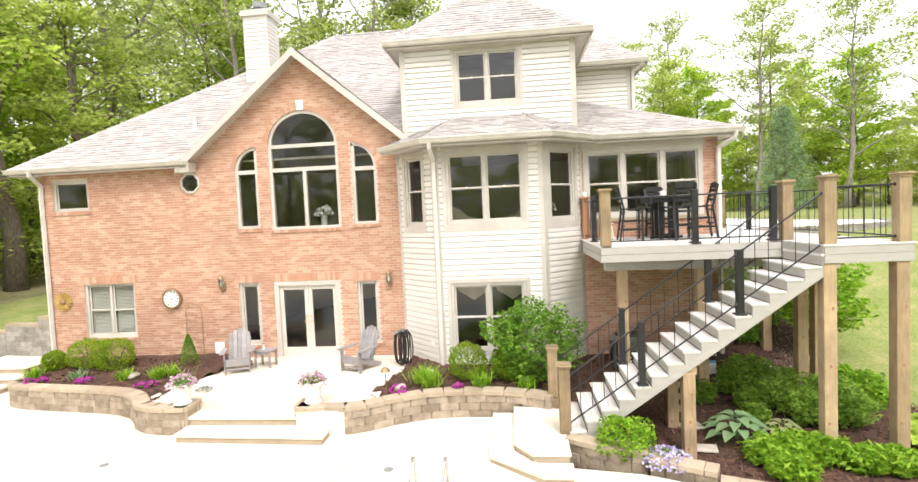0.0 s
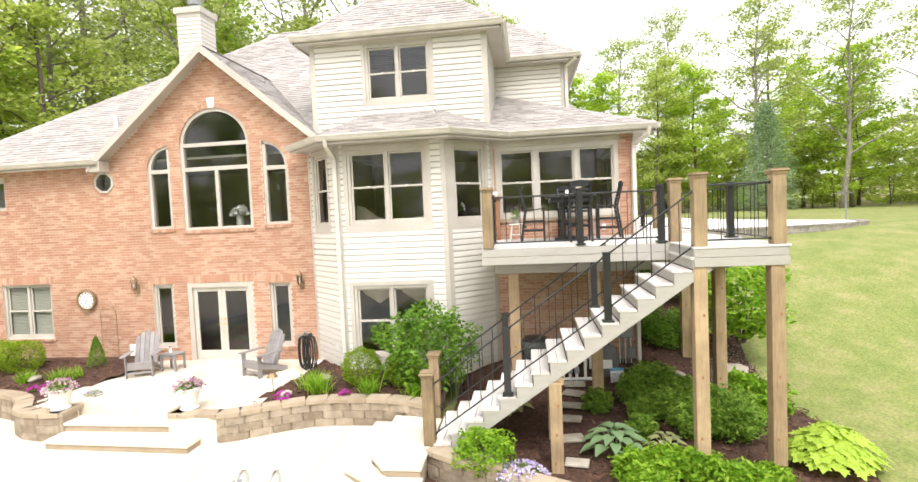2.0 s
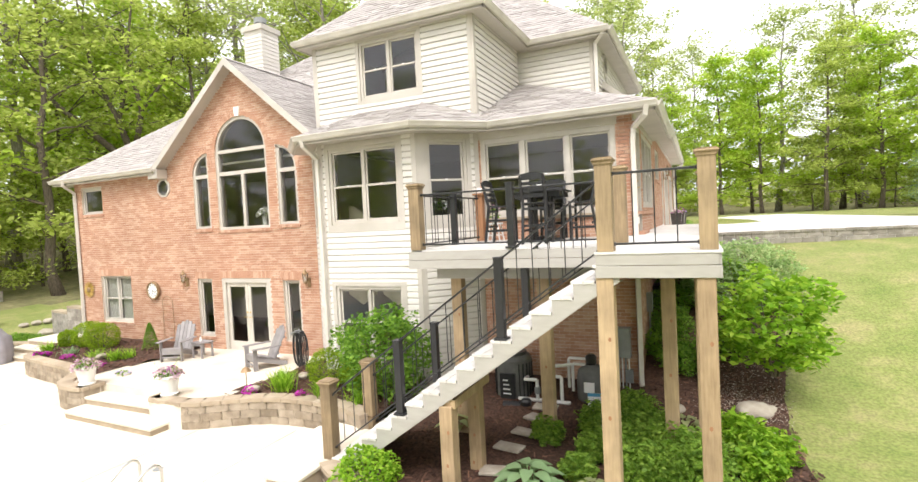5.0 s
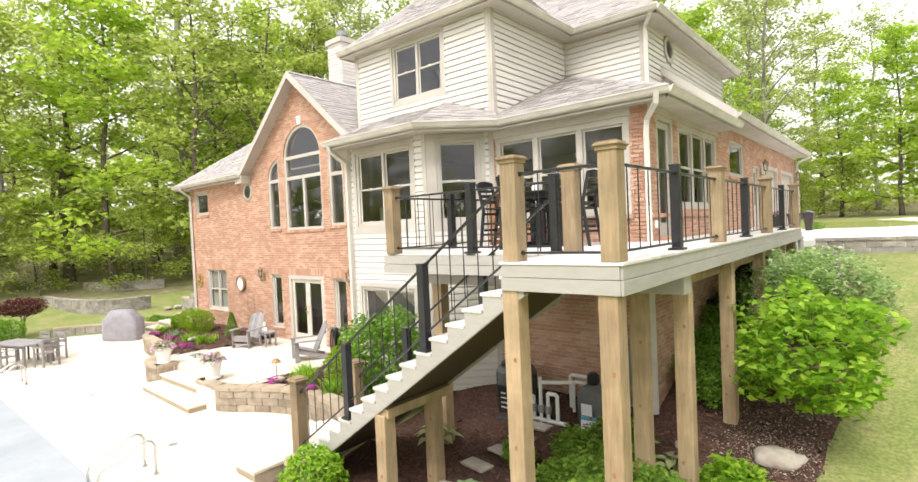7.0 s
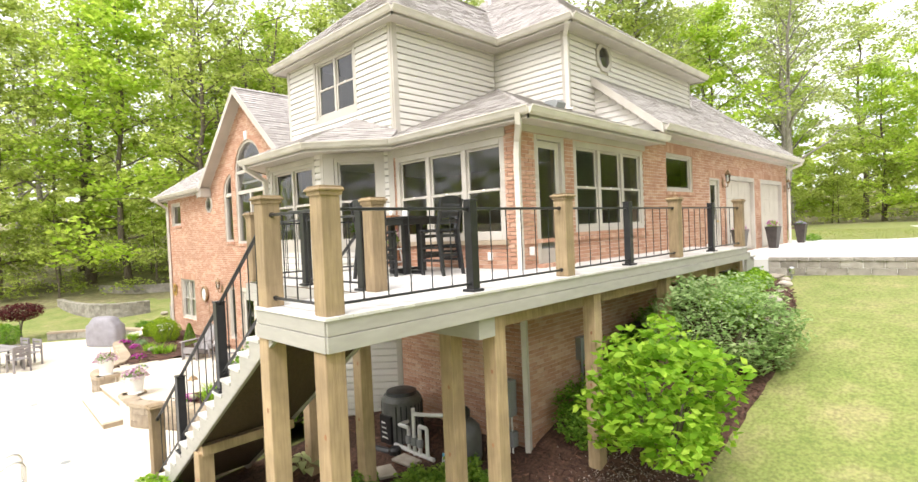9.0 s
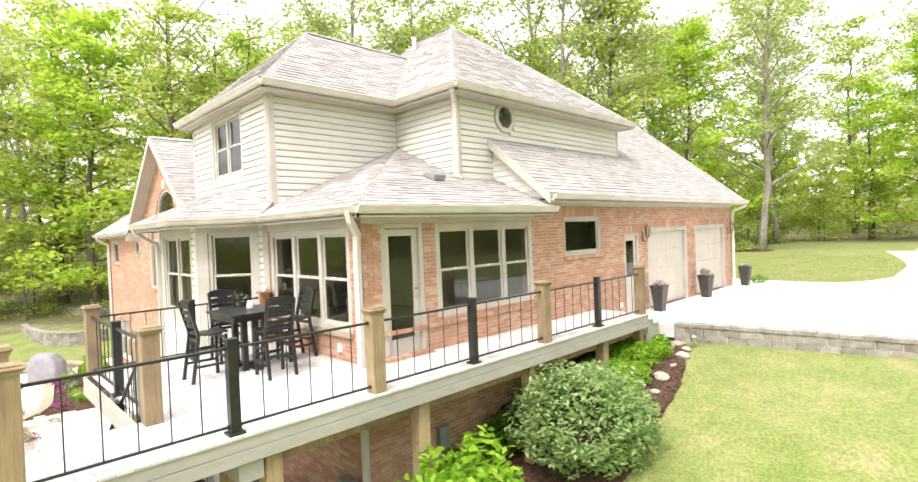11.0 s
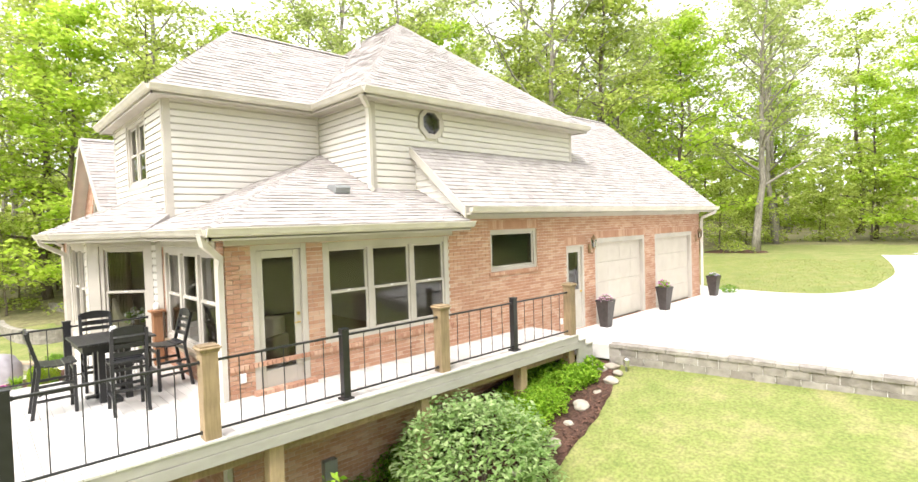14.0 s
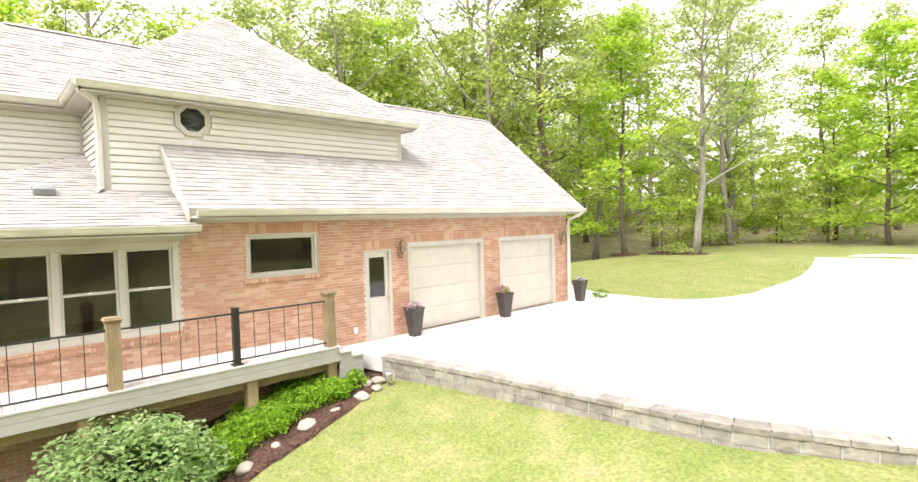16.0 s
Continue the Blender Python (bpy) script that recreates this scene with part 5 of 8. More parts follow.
ys = [9.63, 11.5, 13.39, 15.28, 17.18, 19.06, 20.94]
for i, (ya, yb) in enumerate(zip(ys, ys[1:])):
    railing((6.56, ya), (6.56, yb), DZ, DZ, 5, 0.08 if i % 2 == 0 else 0.042, 0.042 if i % 2 == 0 else 0.08)
    if i % 2 == 0:
        black_post(6.56, yb, DZ)
railing(PA, PB, DZ, DZ, 3)
railing(P1, (3.74, 10.98), DZ, DZ, 5, 0.08, 0.042)
railing((3.74, 10.98), (5.18, 10.98), DZ, DZ, 4, 0.042, 0.042)
black_post(3.74, 10.98, DZ)
black_post(5.18, 10.96, DZ)
railing(P1, (2.03, 12.5), DZ, DZ, 5, 0.08, 0.042)
black_post(2.03, 12.5, DZ)
railing((2.03, 12.5), (2.03, 13.82), DZ, DZ, 4, 0.042, 0.07)
cp = thing("cedar_post", "reddish cedar rail post against the house", "post", pose(2.03, 13.9, DZ))
part("shaft", Mesh().box(-0.08, 0.08, -0.08, 0.08, 0, 1.02), CEDAR, cp, bevel=0.008)
part("cap", Mesh().box(-0.13, 0.13, -0.13, 0.13, 1.02, 1.06), CEDAR, cp, bevel=0.008)
cd = thing("candle_jar", "small white candle jar on the cedar post", "candle", pose(2.03, 13.9, DZ + 1.06))
part("jar", Mesh().lathe([(0.05, 0), (0.058, 0.03), (0.055, 0.11), (0.04, 0.12)], 14), WHITE, cd, smooth=True)

# stairs
STEPS, RUN, RISE, SX, SZ = 16, 0.2793, 0.2, 1.1, -0.16
stairs = thing("deck_stairs", "straight deck stairs with pale treads and a grey stringer", "stairs")
for i in range(STEPS):
    x, z = SX + i * RUN, SZ + i * RISE
    for k in range(2):
        part("tread", Mesh().box(x - 0.03 + k * 0.15, x + 0.112 + k * 0.15, 9.53, 11.0, z - 0.035, z), DECKING, stairs)
    part("riser", Mesh().box(x, x + 0.02, 9.585, 10.96, z - RISE, z - 0.037), DECK_PAINT, stairs)
for y0 in (9.54, 10.945):
    saw = []
    for i in range(STEPS):
        x, z = SX + i * RUN, SZ + i * RISE - 0.037
        saw += [(x, z - RISE + (0.0 if i else 0.0)), (x, z)]
    saw += [(SX + STEPS * RUN, SZ + (STEPS - 1) * RISE - 0.037), (SX + STEPS * RUN, SZ + (STEPS - 1) * RISE - 0.2)]
    saw += [(5.62, 2.66), (5.3, 2.46), (1.32, -0.4), (1.1, -0.4)]
    part("stringer", Mesh().prism(saw, "y", y0, y0 + 0.045), DECK_PAINT, stairs)
    part("stringer_trim", Mesh().prism([(1.25, -0.33), (1.32, -0.385), (5.3, 2.475), (5.22, 2.53)], "y", y0 - 0.004, y0), DECK_PAINT, stairs)


def nose(x):
    return SZ + (x - SX) * RISE / RUN


for yr, xs in ((9.62, [1.0, 2.35, 4.0, 5.42]), (10.93, [0.9, 2.28, 3.95, 5.18])):
    for i, (xa, xb) in enumerate(zip(xs, xs[1:])):
        railing((xa, yr), (xb, yr), nose(xa) + 0.02, nose(xb) + 0.02, 5, 0.09 if i == 0 else 0.05, 0.1 if i == 2 else 0.05, low=0.12, high=0.97)
    for x in xs[1:3]:
        i = int((x - SX) / RUN)
        black_post(x, yr, SZ + i * RISE, 1.10)
# board added below the treads, coloured dark for the shade under the stairs
part("soffit_board", Mesh().prism([(1.42, -0.28), (1.34, -0.18), (5.3, 2.66), (5.5, 2.66), (5.3, 2.50)], "y", 9.59, 10.94), STAIR_SHADE, stairs)
part("stair_beam", Mesh().box(2.98, 3.26, 9.58, 10.9, 0.82, 0.95), WOOD_POST, stairs)

# steps from the deck to the driveway
ds = thing("deck_steps", "three grey painted steps from deck to driveway", "steps")
for i in range(2):
    part("tread", Mesh().box(5.34, 6.70, 21.1 + i * 0.28, 21.39 + i * 0.28, DZ - 0.13 - 0.125 * i - 0.03, DZ - 0.13 - 0.125 * i), DECKING, ds)
    part("side_panel", Mesh().box(6.60, 6.66, 21.1 + i * 0.28, 21.38 + i * 0.28, 2.15, DZ - 0.165 - 0.125 * i), DECK_PAINT, ds)

# ---- doors ----
def door_leaf(parent, u0, u1, z0, z1, glass, y=0.06, handle=1, bottom=0.25):
    lf = part("door_leaf", Mesh().box(u0, u0 + 0.11, y, y + 0.045, z0, z1).box(u1 - 0.11, u1, y, y + 0.045, z0, z1).box(u0 + 0.11, u1 - 0.11, y, y + 0.045, z1 - 0.12, z1).box(u0 + 0.11, u1 - 0.11, y, y + 0.045, z0, z0 + bottom), DOOR_PAINT, parent, bevel=0.004)
    p = part("pane", Mesh().pane(u0 + 0.105, u1 - 0.105, y + 0.023, z0 + bottom - 0.005, z1 - 0.115), GLASS, lf)
    p.visible_shadow = False
    hu = u1 - 0.055 if handle > 0 else u0 + 0.055
    part("handle", Mesh().tube([(hu, y - 0.055, z0 + 0.98), (hu - 0.1 * handle, y - 0.055, z0 + 0.98)], 0.009, 8).tube([(hu, y, z0 + 0.98), (hu, y - 0.055, z0 + 0.98)], 0.011, 8).lathe([(0.028, 0), (0.028, 0.004)], 12, (hu, y - 0.01, z0 + 0.98)), BRASS, lf, "brass lever handle")
    part("deadbolt", Mesh().tube([(hu, y, z0 + 1.12), (hu, y - 0.02, z0 + 1.12)], 0.027, 12), BRASS, lf)
    return lf


def door_frame(nm, m, w, h, label, t=0.06, cat="door"):
    d = thing(nm, label, cat, m, kind="structure")
    part("door_frame", Mesh().box(0, t, 0.0, 0.16, 0, h).box(w - t, w, 0.0, 0.16, 0, h).box(t, w - t, 0.0, 0.16, h - t, h).box(t, w - t, 0.0, 0.18, 0, 0.03), TRIM, d, bevel=0.005)
    return d


fd = door_frame("door_1", fm @ pose(fu(-6.497), 0, -0.02), 1.90, 2.15, "pair of closed cream french doors with full glass", 0.13)
door_leaf(fd, 0.13, 0.948, 0.03, 2.02, True, handle=1)
door_leaf(fd, 0.953, 1.77, 0.03, 2.02, True, handle=-1)
sd = door_frame("door_2", dm @ pose(du(14.45), 0, 3.0), 0.91, 2.3, "closed cream glazed sunroom door", 0.09)
door_leaf(sd, 0.09, 0.82, 0.03, 2.2, True, handle=1, bottom=0.28)
gd = door_frame("door_3", dm @ pose(du(22.62), 0, 2.62), 0.80, 2.26, "closed cream side door with a half window", 0.07)
lf = part("door_leaf", Mesh().box(0.07, 0.73, 0.06, 0.105, 0.03, 1.05).box(0.07, 0.17, 0.06, 0.105, 1.05, 2.19).box(0.63, 0.73, 0.06, 0.105, 1.05, 2.19).box(0.17, 0.63, 0.06, 0.105, 2.05, 2.19), DOOR_PAINT, gd, bevel=0.004)
pp = part("pane", Mesh().pane(0.165, 0.635, 0.083, 1.045, 2.055), GLASS, lf)
for a in (0.15, 0.42):
    part("door_panel", Mesh().box(a, a + 0.23, 0.052, 0.062, 0.2, 0.9), DOOR_PAINT, lf, bevel=0.004)
part("handle", Mesh().lathe([(0.03, 0), (0.03, 0.03), (0.01, 0.05)], 12, (0.68, 0.03, 0.98)), BRASS, lf)
for k, (y0, y1) in enumerate(((23.96, 26.78), (27.48, 30.26))):
    g = thing("garage_door_%d" % (k + 1), "closed cream sectional garage door", "garage door", dm @ pose(du(y0), 0, 2.62), kind="structure")
    w = y1 - y0
    part("door_frame", Mesh().box(0, 0.11, -0.01, 0.14, 0, 2.38).box(w - 0.11, w, -0.01, 0.14, 0, 2.38).box(0.11, w - 0.11, -0.01, 0.14, 2.25, 2.38), TRIM, g, bevel=0.006)
    for i in range(4):
        s = part("door_panel", Mesh().box(0.11, w - 0.11, 0.10, 0.145, 0.015 + i * 0.558, 0.567 + i * 0.558), GARAGE_DOOR, g, bevel=0.006)
        for j in range(4):
            pw = (w - 0.22) / 4
            part("raised_field", Mesh().box(0.11 + j * pw + 0.08, 0.11 + (j + 1) * pw - 0.08, 0.094, 0.101, 0.1 + i * 0.558, 0.49 + i * 0.558), GARAGE_DOOR, s, bevel=0.005)

# ---- downspouts, chimney and roof vents ----
def downspout(points, label="cream metal downspout"):
    d = thing("downspout", label, "downspout", kind="structure")
    part("pipe", Mesh().tube(points, 0.064, 4), GUTTER, d)


downspout([(-13.25, 13.72, 5.5), (-13.25, 13.72, 5.38), (-13.3, 14.1, 5.12), (-13.32, 14.11, 4.9), (-13.32, 14.11, -0.1)])
downspout([(-1.68, 12.46, 5.5), (-1.68, 12.5, 5.36), (-1.66, 12.93, 5.1), (-1.66, 12.95, 4.9), (-1.66, 12.95, 0.0)])
downspout([(5.62, 13.66, 5.5), (5.6, 13.7, 5.34), (5.34, 13.98, 5.14), (5.32, 13.98, 4.9), (5.32, 13.98, -0.5)])
downspout([(4.35, 17.16, 8.3), (4.33, 17.2, 8.16), (4.1, 17.48, 8.02), (4.1, 17.5, 7.8), (4.1, 17.5, 6.35), (4.3, 17.4, 6.3)])
downspout([(5.8, 31.25, 5.78), (5.78, 31.2, 5.66), (5.42, 31.0, 5.48), (5.4, 30.98, 5.3), (5.4, 30.98, 2.62)])

ch = thing("chimney", "white boarded chimney with a metal cap", "chimney", pose(-8.4, 18.35, -0.18))
part("shaft", Mesh().box(-0.42, 0.42, -0.42, 0.42, 8.2, 11.25), SIDING, ch)
for k in range(18):
    z = 8.6 + k * 0.14
    part("siding_board", Mesh().box(-0.445, 0.445, -0.445, 0.445, z, z + 0.012).box(-0.43, 0.43, -0.43, 0.43, z + 0.012, z + 0.135), SIDING, ch)
part("crown", Mesh().box(-0.5, 0.5, -0.5, 0.5, 11.1, 11.3), TRIM, ch, bevel=0.01)
part("flue", Mesh().lathe([(0.16, 11.3), (0.16, 11.5), (0.23, 11.5), (0.23, 11.68), (0.05, 11.72)], 18), GREY_METAL, ch, "dark metal flue cap")
vp = thing("vent_pipe", "white plumbing vent pipe on the roof", "vent pipe", pose(-0.55, 20.35, 0))
part("pipe", Mesh().lathe([(0.06, 10.6), (0.06, 11.35), (0.09, 11.36), (0.09, 11.4), (0.02, 11.42)], 12), PVC, vp)
vp2 = thing("vent_pipe", "short grey vent pipe on the front roof", "vent pipe", pose(-9.2, 15.3, 0))
part("pipe", Mesh().lathe([(0.06, 6.6), (0.05, 7.05), (0.01, 7.06)], 10), PVC, vp2)
rv = thing("roof_vent", "small dark metal roof vent", "roof vent", pose(4.3, 16.6, EZ + SS * (5.78 - 4.3) + 0.02, 0, 23.6, 0))
part("hood", Mesh().prism([(-0.16, 0.0), (0.18, 0.0), (0.18, 0.12), (0.1, 0.15), (-0.14, 0.06)], "y", -0.16, 0.16), GREY_METAL, rv, bevel=0.01)
rv2 = thing("roof_vent", "small pale roof vent on the tower roof", "roof vent", pose(0.25, 17.3, UZ + 0.83 * (2.32 - 0.25) + 0.02, 0, 39.7, 0))
part("hood", Mesh().prism([(-0.13, 0.0), (0.13, 0.0), (0.13, 0.09), (-0.1, 0.05)], "y", -0.13, 0.13), WHITE, rv2, bevel=0.01)

# ---- fixtures on the walls ----
def wall_lamp(m):
    l = thing("wall_lamp", "bronze carriage lamp with glass sides on the brick", "wall lamp", m, group="wall lamps")
    part("back_plate", Mesh().prism([(-0.05, -0.14), (0.05, -0.14), (0.065, 0), (0.05, 0.12), (-0.05, 0.12), (-0.065, 0)], "y", -0.03, 0.0), BRONZE, l, bevel=0.005)
    part("arm", Mesh().tube([(0, -0.02, -0.08), (0, -0.09, -0.14), (0, -0.15, -0.12), (0, -0.16, -0.03)], 0.012, 8), BRONZE, l)
    part("lantern_base", Mesh().lathe([(0.03, -0.03), (0.055, 0.0), (0.06, 0.02)], 8, (0, -0.16, 0)), BRONZE, l)
    part("lantern_roof", Mesh().lathe([(0.085, 0.24), (0.09, 0.255), (0.03, 0.33), (0.012, 0.37)], 8, (0, -0.16, 0)), BRONZE, l)
    g = part("glass_shade", Mesh().lathe([(0.058, 0.02), (0.078, 0.24)], 8, (0, -0.16, 0)), GLASS, l)
    g.visible_shadow = False
    part("lamp_bulb", Mesh().lathe([(0.012, 0.03), (0.02, 0.1), (0.008, 0.16)], 10, (0, -0.16, 0)), WHITE, l)
    for i in range(4):
        a = math.pi / 4 + i * math.pi / 2
        part("bar", Mesh().tube([(0.058 * math.cos(a), -0.16 + 0.058 * math.sin(a), 0.02), (0.08 * math.cos(a), -0.16 + 0.08 * math.sin(a), 0.24)], 0.005, 5), BRONZE, l)


for x in (-7.96, -3.19):
    wall_lamp(pose(x, FRONT_Y, 2.03))
for y in (23.68, 30.62):
    wall_lamp(pose(SIDE_X, y, 4.75, 0, 0, 90))
ck = thing("wall_clock", "round outdoor clock with pale face and bronze rim", "clock", pose(-9.52, FRONT_Y - 0.02, 1.75, 90, 0, 0))
part("rim", Mesh().lathe([(0.28, 0), (0.30, 0.04), (0.29, 0.09), (0.25, 0.10), (0.235, 0.06)], 40), BRONZE, ck, smooth=False)
part("face", Mesh().lathe([(0.236, 0.066), (0.0, 0.068)], 40), WHITE, ck)
for i in range(12):
    a = i * math.pi / 6
    part("hour_mark", Mesh().box(-0.012, 0.012, 0.165, 0.215, 0.068, 0.071, Matrix.Rotation(a, 4, "Z")), BLACK, ck)
part("pointer", Mesh().box(-0.007, 0.007, -0.03, 0.12, 0.072, 0.075, Matrix.Rotation(2.9, 4, "Z")), BLACK, ck)
part("pointer", Mesh().box(-0.006, 0.006, -0.03, 0.17, 0.076, 0.079, Matrix.Rotation(-1.9, 4, "Z")), BLACK, ck)
wr = thing("wall_ornament", "round metal flower ornament in yellow and brown", "wall ornament", pose(-12.92, FRONT_Y - 0.02, 1.75, 90, 0, 0))
for i in range(14):
    a = i * 2 * math.pi / 14
    part("petal", Mesh().add([Matrix.Rotation(a, 4, "Z") @ Vector(p) for p in ((0.07, -0.02, 0.03), (0.16, -0.055, 0.05), (0.27, -0.03, 0.02), (0.29, 0.0, 0.03), (0.27, 0.03, 0.02), (0.16, 0.055, 0.05), (0.07, 0.02, 0.03), (0.17, 0, 0.02))], [(0, 1, 7), (1, 2, 7), (2, 3, 7), (3, 4, 7), (4, 5, 7), (5, 6, 7), (6, 0, 7)]), PETAL_YELLOW, wr)
part("centre", Mesh().lathe([(0.085, 0.02), (0.08, 0.06), (0.03, 0.08)], 18), BRONZE, wr)
tr = thing("garden_trellis", "thin rusty metal garden trellis against the wall", "trellis", pose(-8.9, FRONT_Y - 0.06, 0.1))
part("frame", Mesh().tube([(-0.24, 0, 0), (-0.24, 0, 1.25)] + [(0.24 * math.cos(a), 0, 1.25 + 0.22 * math.sin(a)) for a in np.linspace(math.pi, 0, 12)] + [(0.24, 0, 1.25), (0.24, 0, 0)], 0.008, 6), BRONZE, tr)
for k in range(5):
    part("rod", Mesh().tube([(-0.24, 0, 0.15 + k * 0.26), (0.24, 0, 0.35 + k * 0.22)], 0.004, 5), BRONZE, tr)
    part("rod", Mesh().tube([(0.24, 0, 0.15 + k * 0.26), (-0.24, 0, 0.35 + k * 0.22)], 0.004, 5), BRONZE, tr)
fv = thing("foundation_vent", "pale metal vent plate low on the brick", "vent", pose(-8.2, FRONT_Y - 0.012, 0.3))
part("plate", Mesh().box(-0.14, 0.14, -0.02, 0, -0.17, 0.17), WHITE, fv)
for k in range(7):
    part("louvre", Mesh().box(-0.12, 0.12, -0.03, -0.02, -0.14 + k * 0.042, -0.12 + k * 0.042), WHITE, fv)
for x, y, m in ((-1.85, 13.2, pose(-1.92, 13.28, 0.55, 0, 0, -45)), (5.33, 14.2, pose(SIDE_X, 14.25, 3.3, 0, 0, 90)), (5.3, 22.2, pose(SIDE_X, 22.3, 2.95, 0, 0, 90)), (3.4, 14.0, pose(4.6, 14.06, 3.22))):
    o = thing("outlet_box", "small pale weatherproof outlet box", "outlet", m)
    part("cover", Mesh().box(-0.045, 0.045, -0.05, 0, -0.07, 0.07), WHITE, o, bevel=0.006)

# ---- garden furniture ----
def adirondack(m):
    c = thing("adirondack_chair", "grey slatted adirondack chair on the patio", "chair", m, group="adirondack chairs")
    for i in range(6):
        z0 = 0.36 - i * 0.032
        part("seat_slat", Mesh().box(-0.27, 0.27, -0.30 + i * 0.092, -0.215 + i * 0.092, z0 - 0.01, z0 + 0.012), ADIRONDACK, c, bevel=0.004)
    tilt = pose(0, 0.2, 0.2, -24, 0, 0)
    for i in range(5):
        h = [0.76, 0.84, 0.88, 0.84, 0.76][i]
        x = (i - 2) * 0.108
        ob = part("back_slat", Mesh().prism([(x - 0.05, 0), (x + 0.05, 0), (x + 0.05, h - 0.03), (x + 0.03, h), (x - 0.03, h), (x - 0.05, h - 0.03)], "y", 0, 0.022), ADIRONDACK, c, bevel=0.004)
        ob.matrix_basis = tilt
    for z in (0.12, 0.55):
        ob = part("back_rail", Mesh().box(-0.28, 0.28, 0.022, 0.05, z, z + 0.07), ADIRONDACK, c)
        ob.matrix_basis = tilt
    for s in (-1, 1):
        part("arm", Mesh().prism([(s * 0.27, -0.38), (s * 0.40, -0.38), (s * 0.42, -0.1), (s * 0.38, 0.35), (s * 0.30, 0.35), (s * 0.27, 0)], "z", 0.535, 0.56), ADIRONDACK, c, bevel=0.006)
        part("front_leg", Mesh().box(s * 0.29 - 0.012, s * 0.29 + 0.012, -0.36, -0.25, 0.0, 0.535), ADIRONDACK, c, bevel=0.004)
        part("side_rail", Mesh().prism([(-0.30, 0.24), (-0.30, 0.34), (0.1, 0.22), (0.52, 0.09), (0.52, 0.0), (0.42, 0.0)], "x", s * 0.262 - 0.012, s * 0.262 + 0.012), ADIRONDACK, c)
    part("front_apron", Mesh().box(-0.27, 0.27, -0.325, -0.3, 0.2, 0.36), ADIRONDACK, c)
    part("stretcher", Mesh().box(-0.28, 0.28, -0.31, -0.29, 0.1, 0.14), ADIRONDACK, c)


adirondack(pose(-6.98, 12.95, 0, 0, 0, 22))
adirondack(pose(-3.78, 12.95, 0, 0, 0, -24))
st = thing("side_table", "small grey slatted patio side table", "table", pose(-6.42, 13.3, 0, 0, 0, -5))
for i in range(4):
    part("top_slat", Mesh().box(-0.24, 0.24, -0.2 + i * 0.102, -0.105 + i * 0.102, 0.42, 0.445), ADIRONDACK, st, bevel=0.004)
for x in (-0.2, 0.2):
    for y in (-0.16, 0.16):
        part("leg", Mesh().box(x - 0.022, x + 0.022, y - 0.022, y + 0.022, 0, 0.42), ADIRONDACK, st)
part("apron", Mesh().box(-0.21, 0.21, -0.175, -0.155, 0.35, 0.42).box(-0.21, 0.21, 0.155, 0.175, 0.35, 0.42), ADIRONDACK, st)
sp = thing("spray_bottle", "small white bottle on the side table", "bottle", pose(-6.45, 13.28, 0.445))
part("bottle", Mesh().lathe([(0.03, 0), (0.034, 0.02), (0.032, 0.09), (0.012, 0.12), (0.012, 0.15)], 12), WHITE, sp, smooth=True)
part("nozzle", Mesh().box(-0.035, 0.012, -0.01, 0.01, 0.145, 0.17), BLACK, sp)

hr = thing("hose_reel", "coiled dark garden hose on a stand", "hose", pose(-2.72, 13.1, 0.03, 0, 0, 20))
part("stand", Mesh().tube([(0, 0.05, 0), (0, 0.05, 0.95)], 0.016, 8).tube([(-0.14, 0.05, 0.8), (0.14, 0.05, 0.8)], 0.016, 8), GREY_METAL, hr)
for k in range(9):
    part("hose_coil", Mesh().tube([(0.035 * (k - 3) + 0.07 * math.cos(a) * (1 + 0.2 * (k % 3)), -0.02 * k + 0.06, 0.46 + (0.40 + 0.02 * (k % 4)) * math.sin(a)) for a in np.linspace(0, 2 * math.pi, 22)], 0.016, 6), BLACK, hr)
part("hose_bundle", Mesh().tube([(-0.16, -0.05, 0.82), (0.0, -0.14, 0.95), (0.16, -0.06, 0.9), (0.22, 0.0, 0.7), (0.2, 0.05, 0.4)], 0.016, 6).tube([(-0.2, 0, 0.86), (0, -0.1, 0.9), (0.2, -0.02, 0.83)], 0.016, 6), GREY_METAL, hr)
pl = thing("path_light", "small copper mushroom path light in the bed", "path light", pose(-2.72, 11.4, 0.02))
part("stem", Mesh().tube([(0, 0, 0), (0, 0, 0.42)], 0.01, 6), BRONZE, pl)
part("shade", Mesh().lathe([(0.12, 0.38), (0.06, 0.46), (0.01, 0.48)], 16), BRONZE, pl)


def white_pot(m):
    p = thing("planter", "large white square-shouldered planter on the wall end", "planter", m, group="white planters")
    pot = part("pot", Mesh().lathe([(0.17, 0.0), (0.18, 0.03), (0.15, 0.05), (0.21, 0.38), (0.24, 0.38), (0.24, 0.43), (0.2, 0.43), (0.19, 0.37)], 28), WHITE, p)
    part("soil", Mesh().lathe([(0.2, 0.36), (0.0, 0.39)], 20), MULCH, p)


white_pot(pose(-6.85, 10.45, 0.06))
white_pot(pose(-4.02, 10.5, 0.06))


